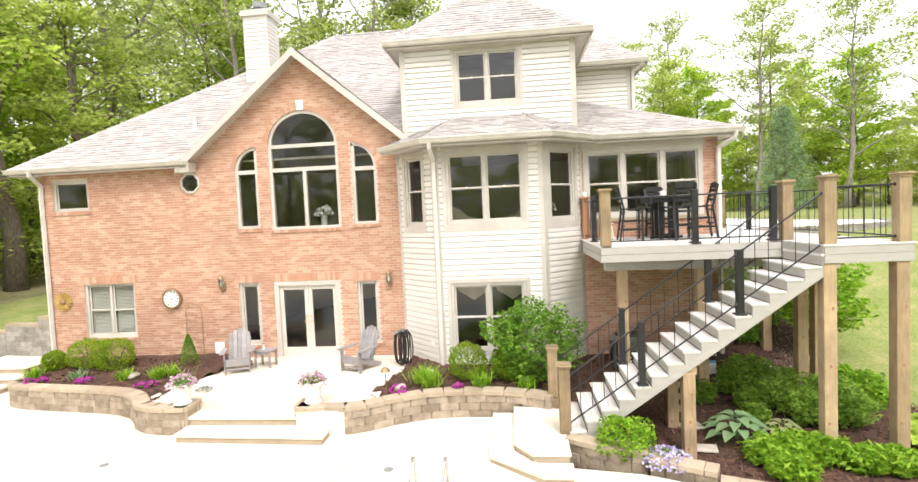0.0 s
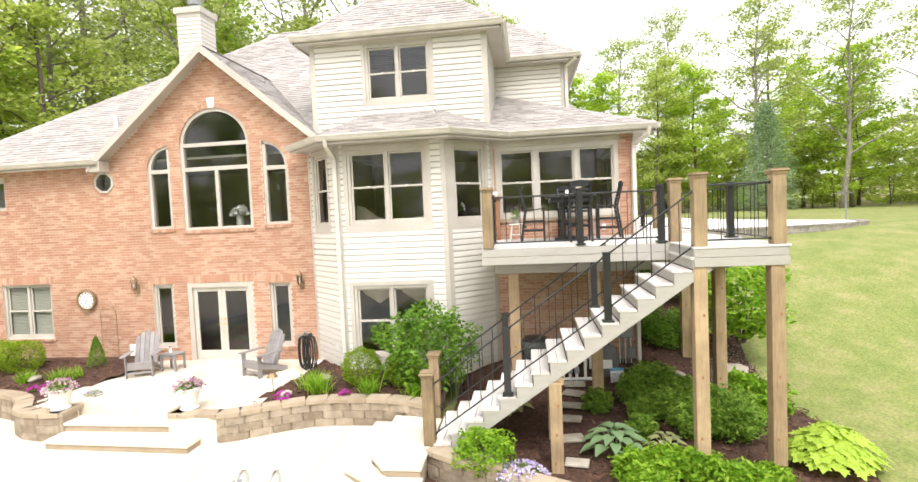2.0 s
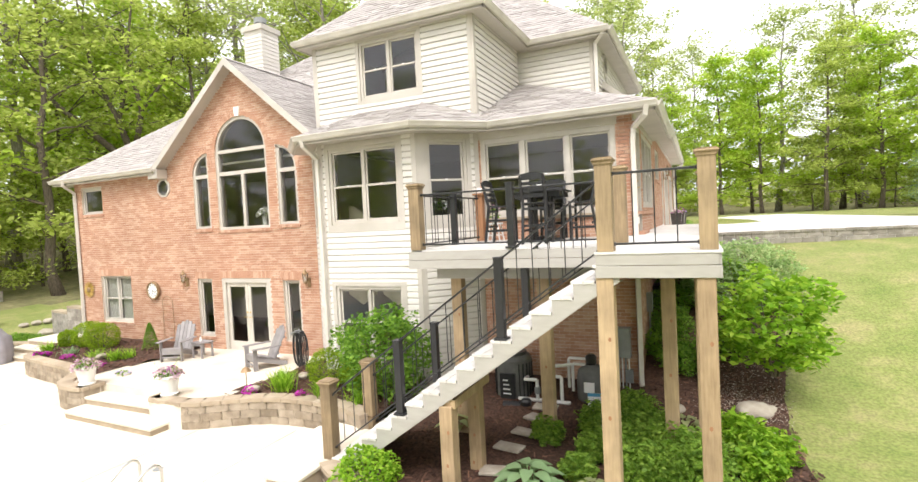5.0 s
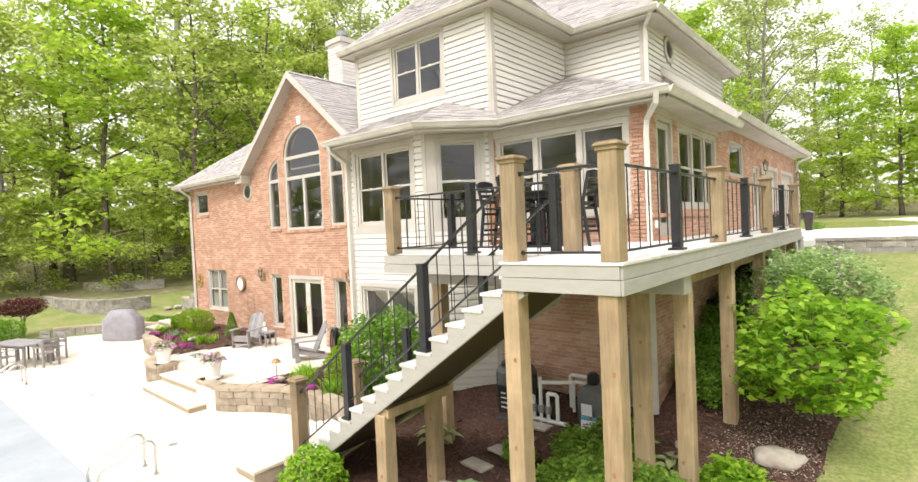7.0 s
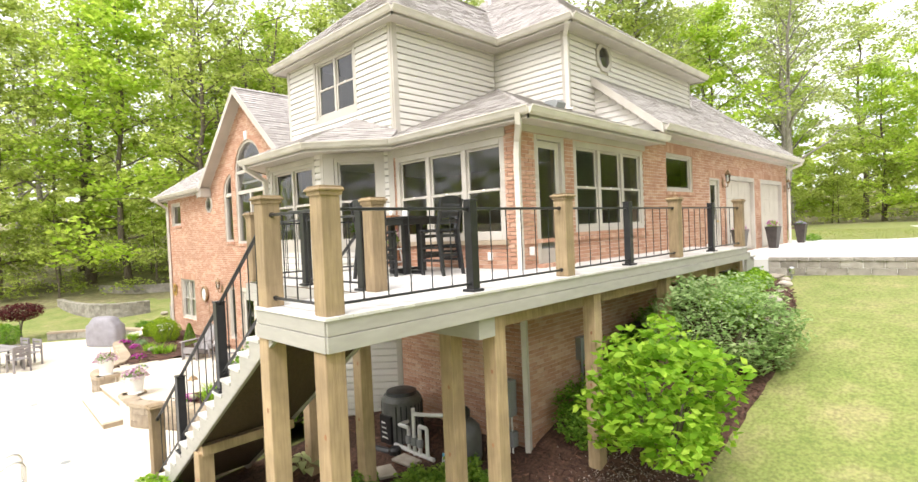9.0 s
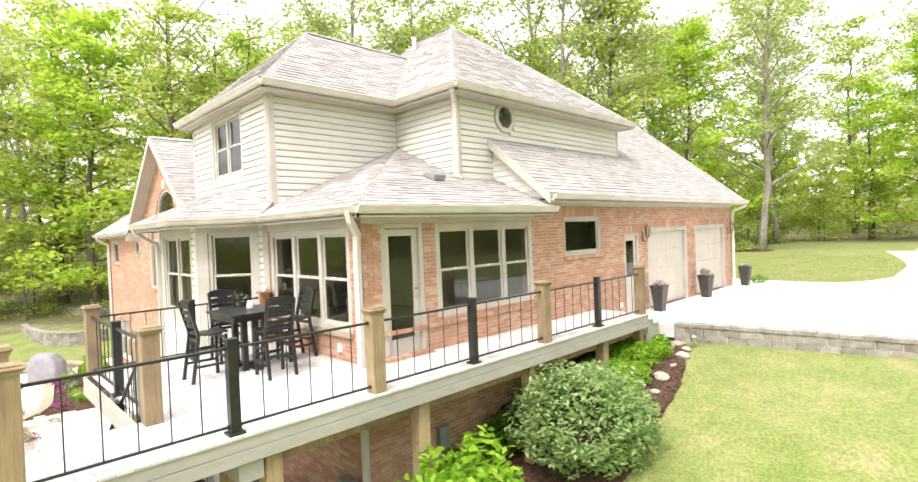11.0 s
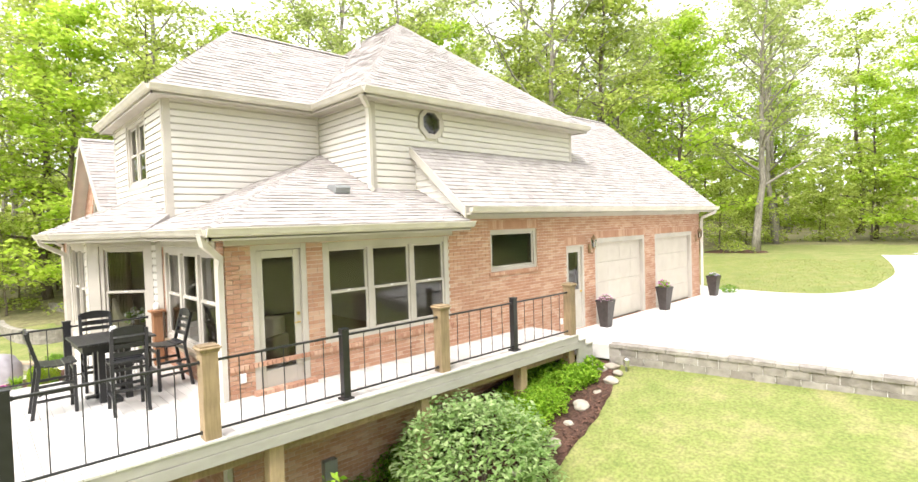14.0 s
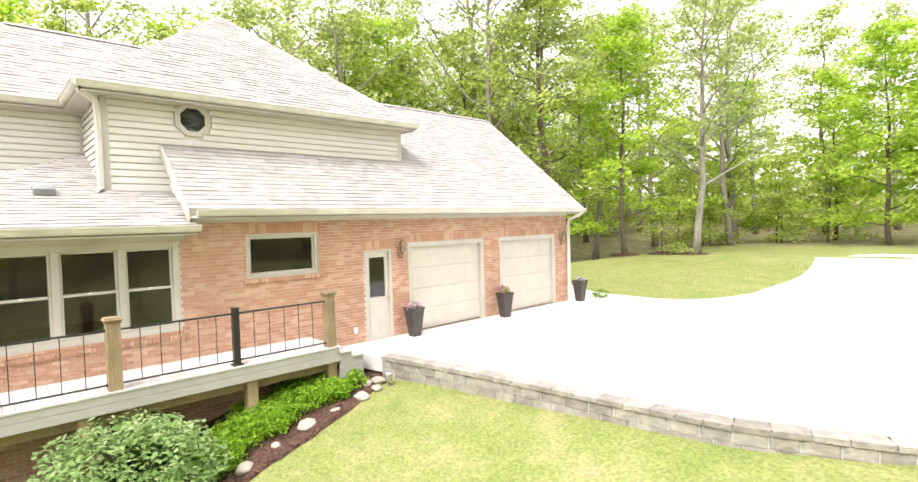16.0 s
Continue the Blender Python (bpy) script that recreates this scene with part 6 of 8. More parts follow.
def dark_pot(m, label):
    p = thing("tall_planter", label, "planter", m, group="tall dark planters")
    me = Mesh()
    for (w0, z0), (w1, z1) in zip([(0.15, 0), (0.25, 0.74), (0.265, 0.74)], [(0.25, 0.74), (0.265, 0.74), (0.265, 0.80)]):
        me.add([(sx * w, sy * w, z) for w, z in ((w0, z0), (w1, z1)) for sx, sy in ((-1, -1), (1, -1), (1, 1), (-1, 1))], [(0, 1, 5, 4), (1, 2, 6, 5), (2, 3, 7, 6), (3, 0, 4, 7)])
    me.add([(-0.265, -0.265, 0.8), (0.265, -0.265, 0.8), (0.265, 0.265, 0.8), (-0.265, 0.265, 0.8), (-0.22, -0.22, 0.8), (0.22, -0.22, 0.8), (0.22, 0.22, 0.8), (-0.22, 0.22, 0.8)], [(0, 1, 5, 4), (1, 2, 6, 5), (2, 3, 7, 6), (3, 0, 4, 7)])
    part("pot", me, POT_DARK, p)
    part("soil", Mesh().box(-0.225, 0.225, -0.225, 0.225, 0.7, 0.76), MULCH, p)


DARK_POTS = [(5.72, 23.8), (5.75, 27.2), (5.75, 31.1)]
for (x, y), lb in zip(DARK_POTS, ("tall tapered black planter with pink and lilac flowers", "tall tapered black planter with leafy flowers", "tall tapered black planter with purple flowers")):
    dark_pot(pose(x, y, 2.62, 0, 0, rng.uniform(-8, 8)) @ Matrix.Diagonal((0.74, 0.74, 0.92, 1)), lb)

# bar-height table and chairs on the deck
tb = thing("bar_table", "square black bar-height patio table", "table", pose(3.72, 12.87, DZ, 0, 0, 2))
for i in range(8):
    part("top_slat", Mesh().box(-0.5, 0.5, -0.5 + i * 0.125, -0.379 + i * 0.125, 0.93, 0.96), BLACK, tb, bevel=0.004)
part("apron", Mesh().box(-0.44, 0.44, -0.44, -0.41, 0.83, 0.93).box(-0.44, 0.44, 0.41, 0.44, 0.83, 0.93).box(-0.44, -0.41, -0.41, 0.41, 0.83, 0.93).box(0.41, 0.44, -0.41, 0.41, 0.83, 0.93), BLACK, tb)
for x in (-0.17, 0.17):
    for y in (-0.17, 0.17):
        part("leg", Mesh().box(x - 0.045, x + 0.045, y - 0.045, y + 0.045, 0.0, 0.93), BLACK, tb, bevel=0.005)
part("foot_frame", Mesh().box(-0.36, 0.36, -0.05, 0.05, 0.0, 0.06).box(-0.05, 0.05, -0.36, 0.36, 0.06, 0.1), BLACK, tb)
tc = thing("candle_jar", "small glass candle jar on the bar table", "candle", pose(3.68, 12.92, DZ + 0.96))
part("jar", Mesh().lathe([(0.05, 0), (0.06, 0.03), (0.06, 0.1), (0.045, 0.12), (0.05, 0.14)], 14), WHITE, tc, smooth=True)


def bar_chair(m):
    c = thing("bar_chair", "black slatted bar-height chair with a ladder back", "chair", m, group="chairs round the bar table")
    for i in range(6):
        dip = 0.012 * abs(i - 2.5)
        part("seat_slat", Mesh().box(-0.235, 0.235, -0.22 + i * 0.075, -0.151 + i * 0.075, 0.68 + dip, 0.705 + dip), BLACK, c, bevel=0.004)
    for s in (-1, 1):
        part("front_leg", Mesh().box(s * 0.21 - 0.022, s * 0.21 + 0.022, -0.21, -0.166, 0, 0.68), BLACK, c)
        part("back_leg", Mesh().add([(s * 0.21 + a, b + o, z) for z, o in ((0, 0.10), (0.66, 0.0), (0.72, 0.0), (1.2, 0.12)) for a, b in ((-0.022, 0.19), (0.022, 0.19), (0.022, 0.235), (-0.022, 0.235))],
                                     [(0, 1, 2, 3), (15, 14, 13, 12)] + [(4 * k + i, 4 * k + (i + 1) % 4, 4 * k + 4 + (i + 1) % 4, 4 * k + 4 + i) for k in range(3) for i in range(4)]), BLACK, c)
        for z in (0.22, 0.42):
            part("side_stretcher", Mesh().box(s * 0.21 - 0.012, s * 0.21 + 0.012, -0.18, 0.25, z, z + 0.04), BLACK, c)
    for z in (0.3, 0.6):
        part("front_stretcher", Mesh().box(-0.2, 0.2, -0.2, -0.175, z, z + 0.045), BLACK, c)
        part("back_stretcher", Mesh().box(-0.2, 0.2, 0.2, 0.225, z, z + 0.045), BLACK, c)
    for z, h in ((0.82, 0.06), (0.93, 0.06), (1.03, 0.06), (1.12, 0.10)):
        o = 0.12 * (z - 0.72) / 0.48
        part("back_slat", Mesh().add([(x, 0.2 + o + d + 0.03 * (1 - (x / 0.21) ** 2), zz + (0.03 * (1 - (x / 0.21) ** 2) if z > 1.1 and zz > z else 0)) for x in (-0.21, -0.1, 0, 0.1, 0.21) for d, zz in ((0, z), (0.02, z), (0.02, z + h), (0, z + h))],
                                      [(0, 1, 2, 3), (19, 18, 17, 16)] + [(4 * k + i, 4 * k + (i + 1) % 4, 4 * k + 4 + (i + 1) % 4, 4 * k + 4 + i) for k in range(4) for i in range(4)]), BLACK, c)
    return c


bc = bar_chair(pose(3.85, 12.17, DZ, 0, 0, 180))
copy_thing(bc, pose(4.5, 12.92, DZ, 0, 0, -92))
copy_thing(bc, pose(3.75, 13.62, DZ, 0, 0, 4))
copy_thing(bc, pose(2.95, 12.82, DZ, 0, 0, 88))
sl = thing("plant_stool", "small white wooden plant stool on the deck", "stool", pose(2.5, 13.55, DZ))
part("seat", Mesh().lathe([(0.16, 0.36), (0.17, 0.375), (0.16, 0.39)], 20), WHITE, sl)
for i in range(4):
    a = math.pi / 4 + i * math.pi / 2
    part("leg", Mesh().tube([(0.2 * math.cos(a), 0.2 * math.sin(a), 0), (0.12 * math.cos(a), 0.12 * math.sin(a), 0.36)], 0.016, 8), WHITE, sl)
    b = a + math.pi / 2
    part("rung", Mesh().tube([(0.175 * math.cos(a), 0.175 * math.sin(a), 0.13), (0.175 * math.cos(b), 0.175 * math.sin(b), 0.13)], 0.009, 6), WHITE, sl)
fp = thing("flower_pot", "small patterned pot with a flowering plant on the stool", "plant pot", pose(2.5, 13.55, DZ + 0.39))
part("pot", Mesh().lathe([(0.06, 0), (0.09, 0.12), (0.1, 0.13), (0.09, 0.13)], 16), BLOCK_GREY, fp)

# ---- pool equipment under the deck ----
def pipe(th, path, r=0.03, mat_=None):
    part("pipe", Mesh().tube(path, r, 10), mat_ or PVC, th)


gz = -0.38
flt = thing("pool_filter", "large grey pool filter tank with a label", "pool filter", pose(4.45, 13.35, gz))
part("tank", Mesh().lathe([(0.2, 0), (0.27, 0.04), (0.29, 0.15), (0.29, 0.62), (0.26, 0.78), (0.16, 0.88), (0.1, 0.9)], 28), TANK, flt, smooth=True)
part("valve", Mesh().lathe([(0.09, 0.9), (0.11, 0.95), (0.11, 1.05), (0.06, 1.1)], 14), BLACK, flt)
part("sticker", Mesh().box(-0.10, 0.10, -0.302, -0.295, 0.42, 0.62), WHITE, flt)
pipe(flt, [(-0.1, 0, 1.0), (-0.42, 0, 1.0), (-0.45, 0, 0.97), (-0.45, 0, 0.4)])
pipe(flt, [(-0.1, -0.06, 0.9), (-0.34, -0.06, 0.9), (-0.36, -0.06, 0.87), (-0.36, -0.06, 0.35)])
htr = thing("pool_heater", "round dark grey pool heat pump with side grille", "heat pump", pose(2.85, 13.3, gz))
part("body", Mesh().lathe([(0.36, 0), (0.38, 0.04), (0.38, 0.95), (0.34, 1.02), (0.30, 1.04)], 32), TANK, htr, smooth=False)
part("fan_guard", Mesh().lathe([(0.30, 1.04), (0.28, 1.10), (0.05, 1.12)], 24), BLACK, htr)
for i in range(26):
    a = i * 2 * math.pi / 26
    if not (3.9 < a < 5.2):
        part("grille_fin", Mesh().box(0.375, 0.395, -0.012, 0.012, 0.1, 0.9, Matrix.Rotation(a, 4, "Z")), BLACK, htr)
part("control_panel", Mesh().box(-0.16, 0.16, -0.41, -0.36, 0.18, 0.72), BLACK, htr, "black control panel")
for i in range(4):
    part("marking", Mesh().box(-0.10, 0.07 - 0.02 * i, -0.414, -0.41, 0.3 + i * 0.09, 0.325 + i * 0.09), WHITE, htr)
man = thing("pipe_manifold", "white plastic pool pipes with valves", "pipes", pose(3.6, 12.95, gz))
for x, h in ((-0.15, 0.62), (0.0, 1.0), (0.15, 0.72)):
    pipe(man, [(x, 0, 0), (x, 0, h)], 0.034)
    part("valve_body", Mesh().lathe([(0.05, 0.35), (0.06, 0.38), (0.06, 0.46), (0.05, 0.49)], 12, (x, 0, 0)), GREY_METAL, man)
pipe(man, [(-0.55, 0, 0.22), (0.5, 0, 0.22)], 0.036)
pipe(man, [(0.15, 0, 0.72), (0.32, 0, 0.72), (0.34, 0, 0.7), (0.34, 0, 0.2)], 0.034)
pipe(man, [(-0.15, 0, 0.62), (-0.4, 0, 0.62), (-0.4, 0.2, 0.62)], 0.034)
pipe(man, [(0.0, 0, 0.9), (0.3, 0.15, 0.9), (0.5, 0.3, 0.9)], 0.034)
pm = thing("pool_pump", "black pool pump on the mulch", "pump", pose(3.1, 12.75, gz, 0, 0, 12))
part("motor", Mesh().tube([(-0.3, 0, 0.14), (0.05, 0, 0.14)], 0.09, 14), BLACK, pm)
part("strainer_pot", Mesh().lathe([(0.1, 0), (0.11, 0.24), (0.08, 0.28)], 16, (0.16, 0, 0)), BLACK, pm)
part("foot", Mesh().box(-0.28, 0.2, -0.08, 0.08, 0.0, 0.05), BLACK, pm)
sg = thing("notice_board", "small white notice with a blue heading", "sign", pose(4.62, 12.78, gz, -6, 0, 8))
part("panel", Mesh().box(-0.15, 0.15, 0, 0.008, 0.1, 0.5), WHITE, sg)
part("heading", Mesh().box(-0.15, 0.15, -0.003, 0, 0.44, 0.5), mat("blue_paint", (0.10, 0.35, 0.55), rough=0.5), sg)
for i in range(6):
    part("text_bar", Mesh().box(-0.12, 0.10 - 0.02 * (i % 3), -0.002, 0, 0.15 + i * 0.042, 0.165 + i * 0.042), GREY_METAL, sg)
part("stake", Mesh().box(-0.012, 0.012, 0.008, 0.02, -0.05, 0.45), GREY_METAL, sg)
eb = thing("electric_box", "grey electrical panel box with conduits", "electrical box", pose(4.98, 13.9, gz))
part("cabinet", Mesh().box(-0.17, 0.17, -0.16, 0.02, 0.95, 1.55), GREY_METAL, eb, bevel=0.008)
for i in range(5):
    part("conduit", Mesh().tube([(-0.13 + i * 0.065, -0.08, 0), (-0.13 + i * 0.065, -0.08, 0.95)], 0.014 + 0.006 * (i % 2), 8), GREY_METAL if i % 2 else PVC, eb)
part("junction", Mesh().box(0.06, 0.2, -0.14, -0.02, 0.45, 0.7), GREY_METAL, eb)
mb = thing("meter_box", "small grey meter box on the brick wall", "meter box", pose(SIDE_X, 15.6, 0.9, 0, 0, 90))
part("cabinet", Mesh().box(-0.12, 0.12, -0.13, 0, 0.3, 0.72), GREY_METAL, mb, bevel=0.006)
part("conduit", Mesh().tube([(0, -0.06, 0.3), (0, -0.06, -0.7)], 0.025, 8), GREY_METAL, mb)
for x, y in ((3.67, 12.71), (3.62, 12.3), (3.57, 11.78), (3.43, 11.25), (3.42, 10.55), (3.45, 9.8)):
    s = thing("stepping_stone", "flat weathered stepping stone in the mulch", "stepping stone", pose(x, y, ground_z(x, y) + 0.06, 0, 0, rng.uniform(-25, 25)), group="stepping stones")
    w, d = rng.uniform(0.2, 0.27), rng.uniform(0.13, 0.17)
    part("slab", Mesh().prism([(-w, -d), (w * 0.9, -d * 1.1), (w, d * 0.9), (-w * 0.95, d)], "z", 0, 0.05), ROCK, s, bevel=0.015)


def rock(x, y, z, r, label="pale rounded field stone"):
    bm = bmesh.new()
    bmesh.ops.create_icosphere(bm, subdivisions=3, radius=1)
    s = rng.uniform(0, 50)
    for v in bm.verts:
        k = 1 + 0.28 * noise.noise(v.co * 1.3 + Vector((s, 0, 0))) + 0.08 * noise.noise(v.co * 4 + Vector((s, 0, 0)))
        v.co = Vector((v.co.x * r * 1.25, v.co.y * r, v.co.z * r * 0.62)) * k
    me = bpy.data.meshes.new("rock")
    bm.to_mesh(me)
    bm.free()
    ob = part("rock", me, ROCK, smooth=True)
    ob.matrix_basis = pose(x, y, z, 0, 0, rng.uniform(0, 180))
    tagged(ob, label, "rock", "edging stones")


for x, y, r in ((7.73, 18.7, 0.24), (7.67, 19.25, 0.13), (7.51, 19.9, 0.24), (7.5, 20.5, 0.12), (7.45, 21.1, 0.17), (7.38, 21.5, 0.13), (7.1, 21.75, 0.2), (6.95, 21.55, 0.16), (7.6, 17.9, 0.2), (7.28, 13.4, 0.42), (6.0, 13.2, 0.2), (6.4, 21.5, 0.2), (6.6, 21.3, 0.14)):
    rock(x, y, ground_z(x, y) + 0.05, r * rng.uniform(0.5, 0.85))
for x, y in ((-2.35, 11.2), (-1.9, 12.3), (-9.4, 12.3)):
    rock(x, y, 0.1, 0.12)

# grill, pool rails, dining set beyond the pool
gr = thing("covered_grill", "barbecue grill under a grey fabric cover", "grill", pose(-15.4, 12.1, POOL_DECK, 0, 0, 32))
bm = bmesh.new()
prof = [(0.78, 0.36, 0.02), (0.80, 0.38, 0.35), (0.78, 0.36, 0.85), (0.62, 0.34, 0.95), (0.5, 0.30, 1.12), (0.42, 0.2, 1.2), (0.2, 0.06, 1.22)]
rings = []
for a, b, z in prof:
    ring = []
    for k in range(36):
        t = 2 * math.pi * k / 36
        c, s = math.cos(t), math.sin(t)
        q = (abs(c) ** 4 + abs(s) ** 4) ** -0.25
        f = 1 + 0.03 * math.sin(9 * t + z * 2) * (1.2 - z)
        ring.append(bm.verts.new((a * c * q * f, b * s * q * f, z)))
    rings.append(ring)
for r0, r1 in zip(rings, rings[1:]):
    for k in range(36):
        bm.faces.new((r0[k], r0[(k + 1) % 36], r1[(k + 1) % 36], r1[k]))
bm.faces.new(rings[-1])
gm = bpy.data.meshes.new("cover")
bm.to_mesh(gm)
bm.free()
part("cover", gm, COVER, gr, smooth=True)
for x0 in (-10.9, -1.45):
    lad = thing("pool_handrail", "bent stainless steel pool handrail", "handrail", pose(x0, 7.8, POOL_DECK), group="pool handrails")
    for s in (0, 0.5):
        part("rail", Mesh().tube([(s, 0.3, 0), (s, 0.3, 0.48), (s, 0.26, 0.56), (s, 0.18, 0.6), (s, 0.05, 0.57), (s, -0.1, 0.46), (s, -0.2, 0.4), (s, -0.4, 0.38), (s, -0.5, 0.32), (s, -0.53, 0.2), (s, -0.53, 0.02)], 0.022, 10), METAL, lad, smooth=True)
        part("flange", Mesh().lathe([(0.05, 0), (0.045, 0.02), (0.025, 0.025)], 14, (s, 0.3, 0)), METAL, lad)
dt = thing("dining_table", "long grey outdoor dining table", "table", pose(-13.9, 8.6, POOL_DECK, 0, 0, 20))
for i in range(7):
    part("top_slat", Mesh().box(-0.95, 0.95, -0.46 + i * 0.132, -0.335 + i * 0.132, 0.71, 0.74), ADIRONDACK, dt)
for x in (-0.8, 0.8):
    for y in (-0.36, 0.36):
        part("leg", Mesh().box(x - 0.04, x + 0.04, y - 0.04, y + 0.04, 0, 0.71), ADIRONDACK, dt)
part("apron", Mesh().box(-0.8, 0.8, -0.38, -0.35, 0.62, 0.71).box(-0.8, 0.8, 0.35, 0.38, 0.62, 0.71), ADIRONDACK, dt)


def dining_chair(m):
    c = thing("dining_chair", "grey slatted outdoor dining armchair", "chair", m, group="chairs round the dining table")
    for i in range(5):
        part("seat_slat", Mesh().box(-0.24, 0.24, -0.22 + i * 0.09, -0.14 + i * 0.09, 0.43, 0.45), ADIRONDACK, c)
    for s in (-1, 1):
        part("front_leg", Mesh().box(s * 0.24 - 0.025, s * 0.24 + 0.025, -0.23, -0.18, 0, 0.64), ADIRONDACK, c)
        part("back_leg", Mesh().box(s * 0.24 - 0.025, s * 0.24 + 0.025, 0.2, 0.25, 0, 0.9), ADIRONDACK, c)
        part("arm", Mesh().box(s * 0.24 - 0.035, s * 0.24 + 0.035, -0.25, 0.25, 0.64, 0.665), ADIRONDACK, c)
    for z in (0.55, 0.68, 0.81):
        part("back_slat", Mesh().box(-0.22, 0.22, 0.21, 0.235, z, z + 0.09), ADIRONDACK, c)
    return c


dbase = pose(-13.9, 8.6, POOL_DECK, 0, 0, 20)
dc = dining_chair(dbase @ pose(0.5, -0.75, 0, 0, 0, 180))
for x, y, a in ((-0.3, -0.75, 180), (0.5, 0.75, 0), (-0.3, 0.75, 0), (1.3, 0, -90)):
    copy_thing(dc, dbase @ pose(x, y, 0, 0, 0, a))

# things seen through the windows
vs_ = thing("vase_of_flowers", "white vase with white flowers on the window sill", "vase", pose(-5.12, FRONT_Y + 0.5, 3.62))
part("vase", Mesh().lathe([(0.09, 0), (0.1, 0.05), (0.09, 0.28), (0.11, 0.32)], 18), WHITE, vs_)
cs = thing("window_console", "dark console table behind the arched window", "table", pose(-5.42, FRONT_Y + 0.55, 2.86))
part("tabletop", Mesh().box(-0.8, 0.8, -0.2, 0.2, 0.72, 0.76), FLOORWOOD, cs)
for x in (-0.75, 0.75):
    part("leg", Mesh().box(x - 0.03, x + 0.03, -0.17, 0.17, 0, 0.72), FLOORWOOD, cs)
for x0 in (-1.25, -0.28):
    va = thing("valance", "cream pointed window valance", "curtain", pose(x0, 13.32, 2.02))
    part("cloth", Mesh().prism([(0, 0), (0.8, 0), (0.8, -0.16), (0.4, -0.42), (0, -0.16)], "y", 0, 0.02), CURTAIN, va)
for x0 in (-2.1,):
    cu = thing("curtain", "long beige curtain beside the bay window", "curtain", pose(-1.95, 13.95, 3.4, 0, 0, -45))
    cloth = Mesh()
    for i in range(12):
        cloth.tube([(-0.3 + i * 0.05, 0.03 * (i % 2), 0), (-0.3 + i * 0.05, 0.03 * (i % 2), 1.95)], 0.03, 6)
    part("cloth", cloth, CURTAIN, cu)
bn = thing("banquette", "cream curved seat back inside the bay", "bench", pose(-0.35, 13.75, 2.86))
part("backrest", Mesh().prism([(-1.1, 0.0), (1.1, 0.0), (1.1, 1.15), (0.9, 1.1), (0.6, 0.85), (0.2, 0.75), (-0.2, 0.75), (-0.6, 0.85), (-0.9, 1.1), (-1.1, 1.15)], "y", 0, 0.1), CURTAIN, bn, bevel=0.02)
ac = thing("armchair", "cream upholstered chair inside the sunroom", "chair", pose(3.2, 15.3, 2.86, 0, 0, 30))
part("seat", Mesh().box(-0.4, 0.4, -0.4, 0.4, 0.0, 0.45), CURTAIN, ac, bevel=0.05)
part("backrest", Mesh().box(-0.4, 0.4, 0.28, 0.45, 0.45, 0.95), CURTAIN, ac, bevel=0.06)
for s in (-1, 1):
    part("arm", Mesh().box(s * 0.42 - 0.08, s * 0.42 + 0.08, -0.4, 0.4, 0.0, 0.62), CURTAIN, ac, bevel=0.05)


# ---- plants ----
def leaf_mesh(name, pts, size, material, up=0.6, aspect=0.55, droop=0.15, seed=1, sizes=None):
    """One mesh of small folded leaves at the points given."""
    r = np.random.default_rng(seed)
    p = np.asarray(pts, float)
    n = len(p)
    a = r.uniform(0, 2 * np.pi, n)
    d = np.stack([np.cos(a), np.sin(a), r.normal(-droop, 0.35, n)], 1)
    d /= np.linalg.norm(d, axis=1)[:, None]
    nor = r.normal(0, 1, (n, 3)) * (1 - up)
    nor[:, 2] += up
    s = np.cross(nor, d)
    s /= np.linalg.norm(s, axis=1)[:, None] + 1e-9
    nn = np.cross(d, s)
    l = (size * r.uniform(0.65, 1.25, n) if sizes is None else sizes)[:, None]
    w = l * aspect
    verts = np.stack([p - d * l * 0.5, p - d * l * 0.05 + s * w * 0.5 + nn * l * 0.06, p + d * l * 0.5 - nn * l * 0.08, p - d * l * 0.05 - s * w * 0.5 + nn * l * 0.06], 1).reshape(-1, 3)
    me = bpy.data.meshes.new(name)
    me.vertices.add(4 * n)
    me.vertices.foreach_set("co", verts.ravel())
    me.loops.add(4 * n)
    me.loops.foreach_set("vertex_index", np.arange(4 * n))
    me.polygons.add(n)
    me.polygons.foreach_set("loop_start", np.arange(n) * 4)
    me.update(calc_edges=True)
    me.materials.append(material)
    return me


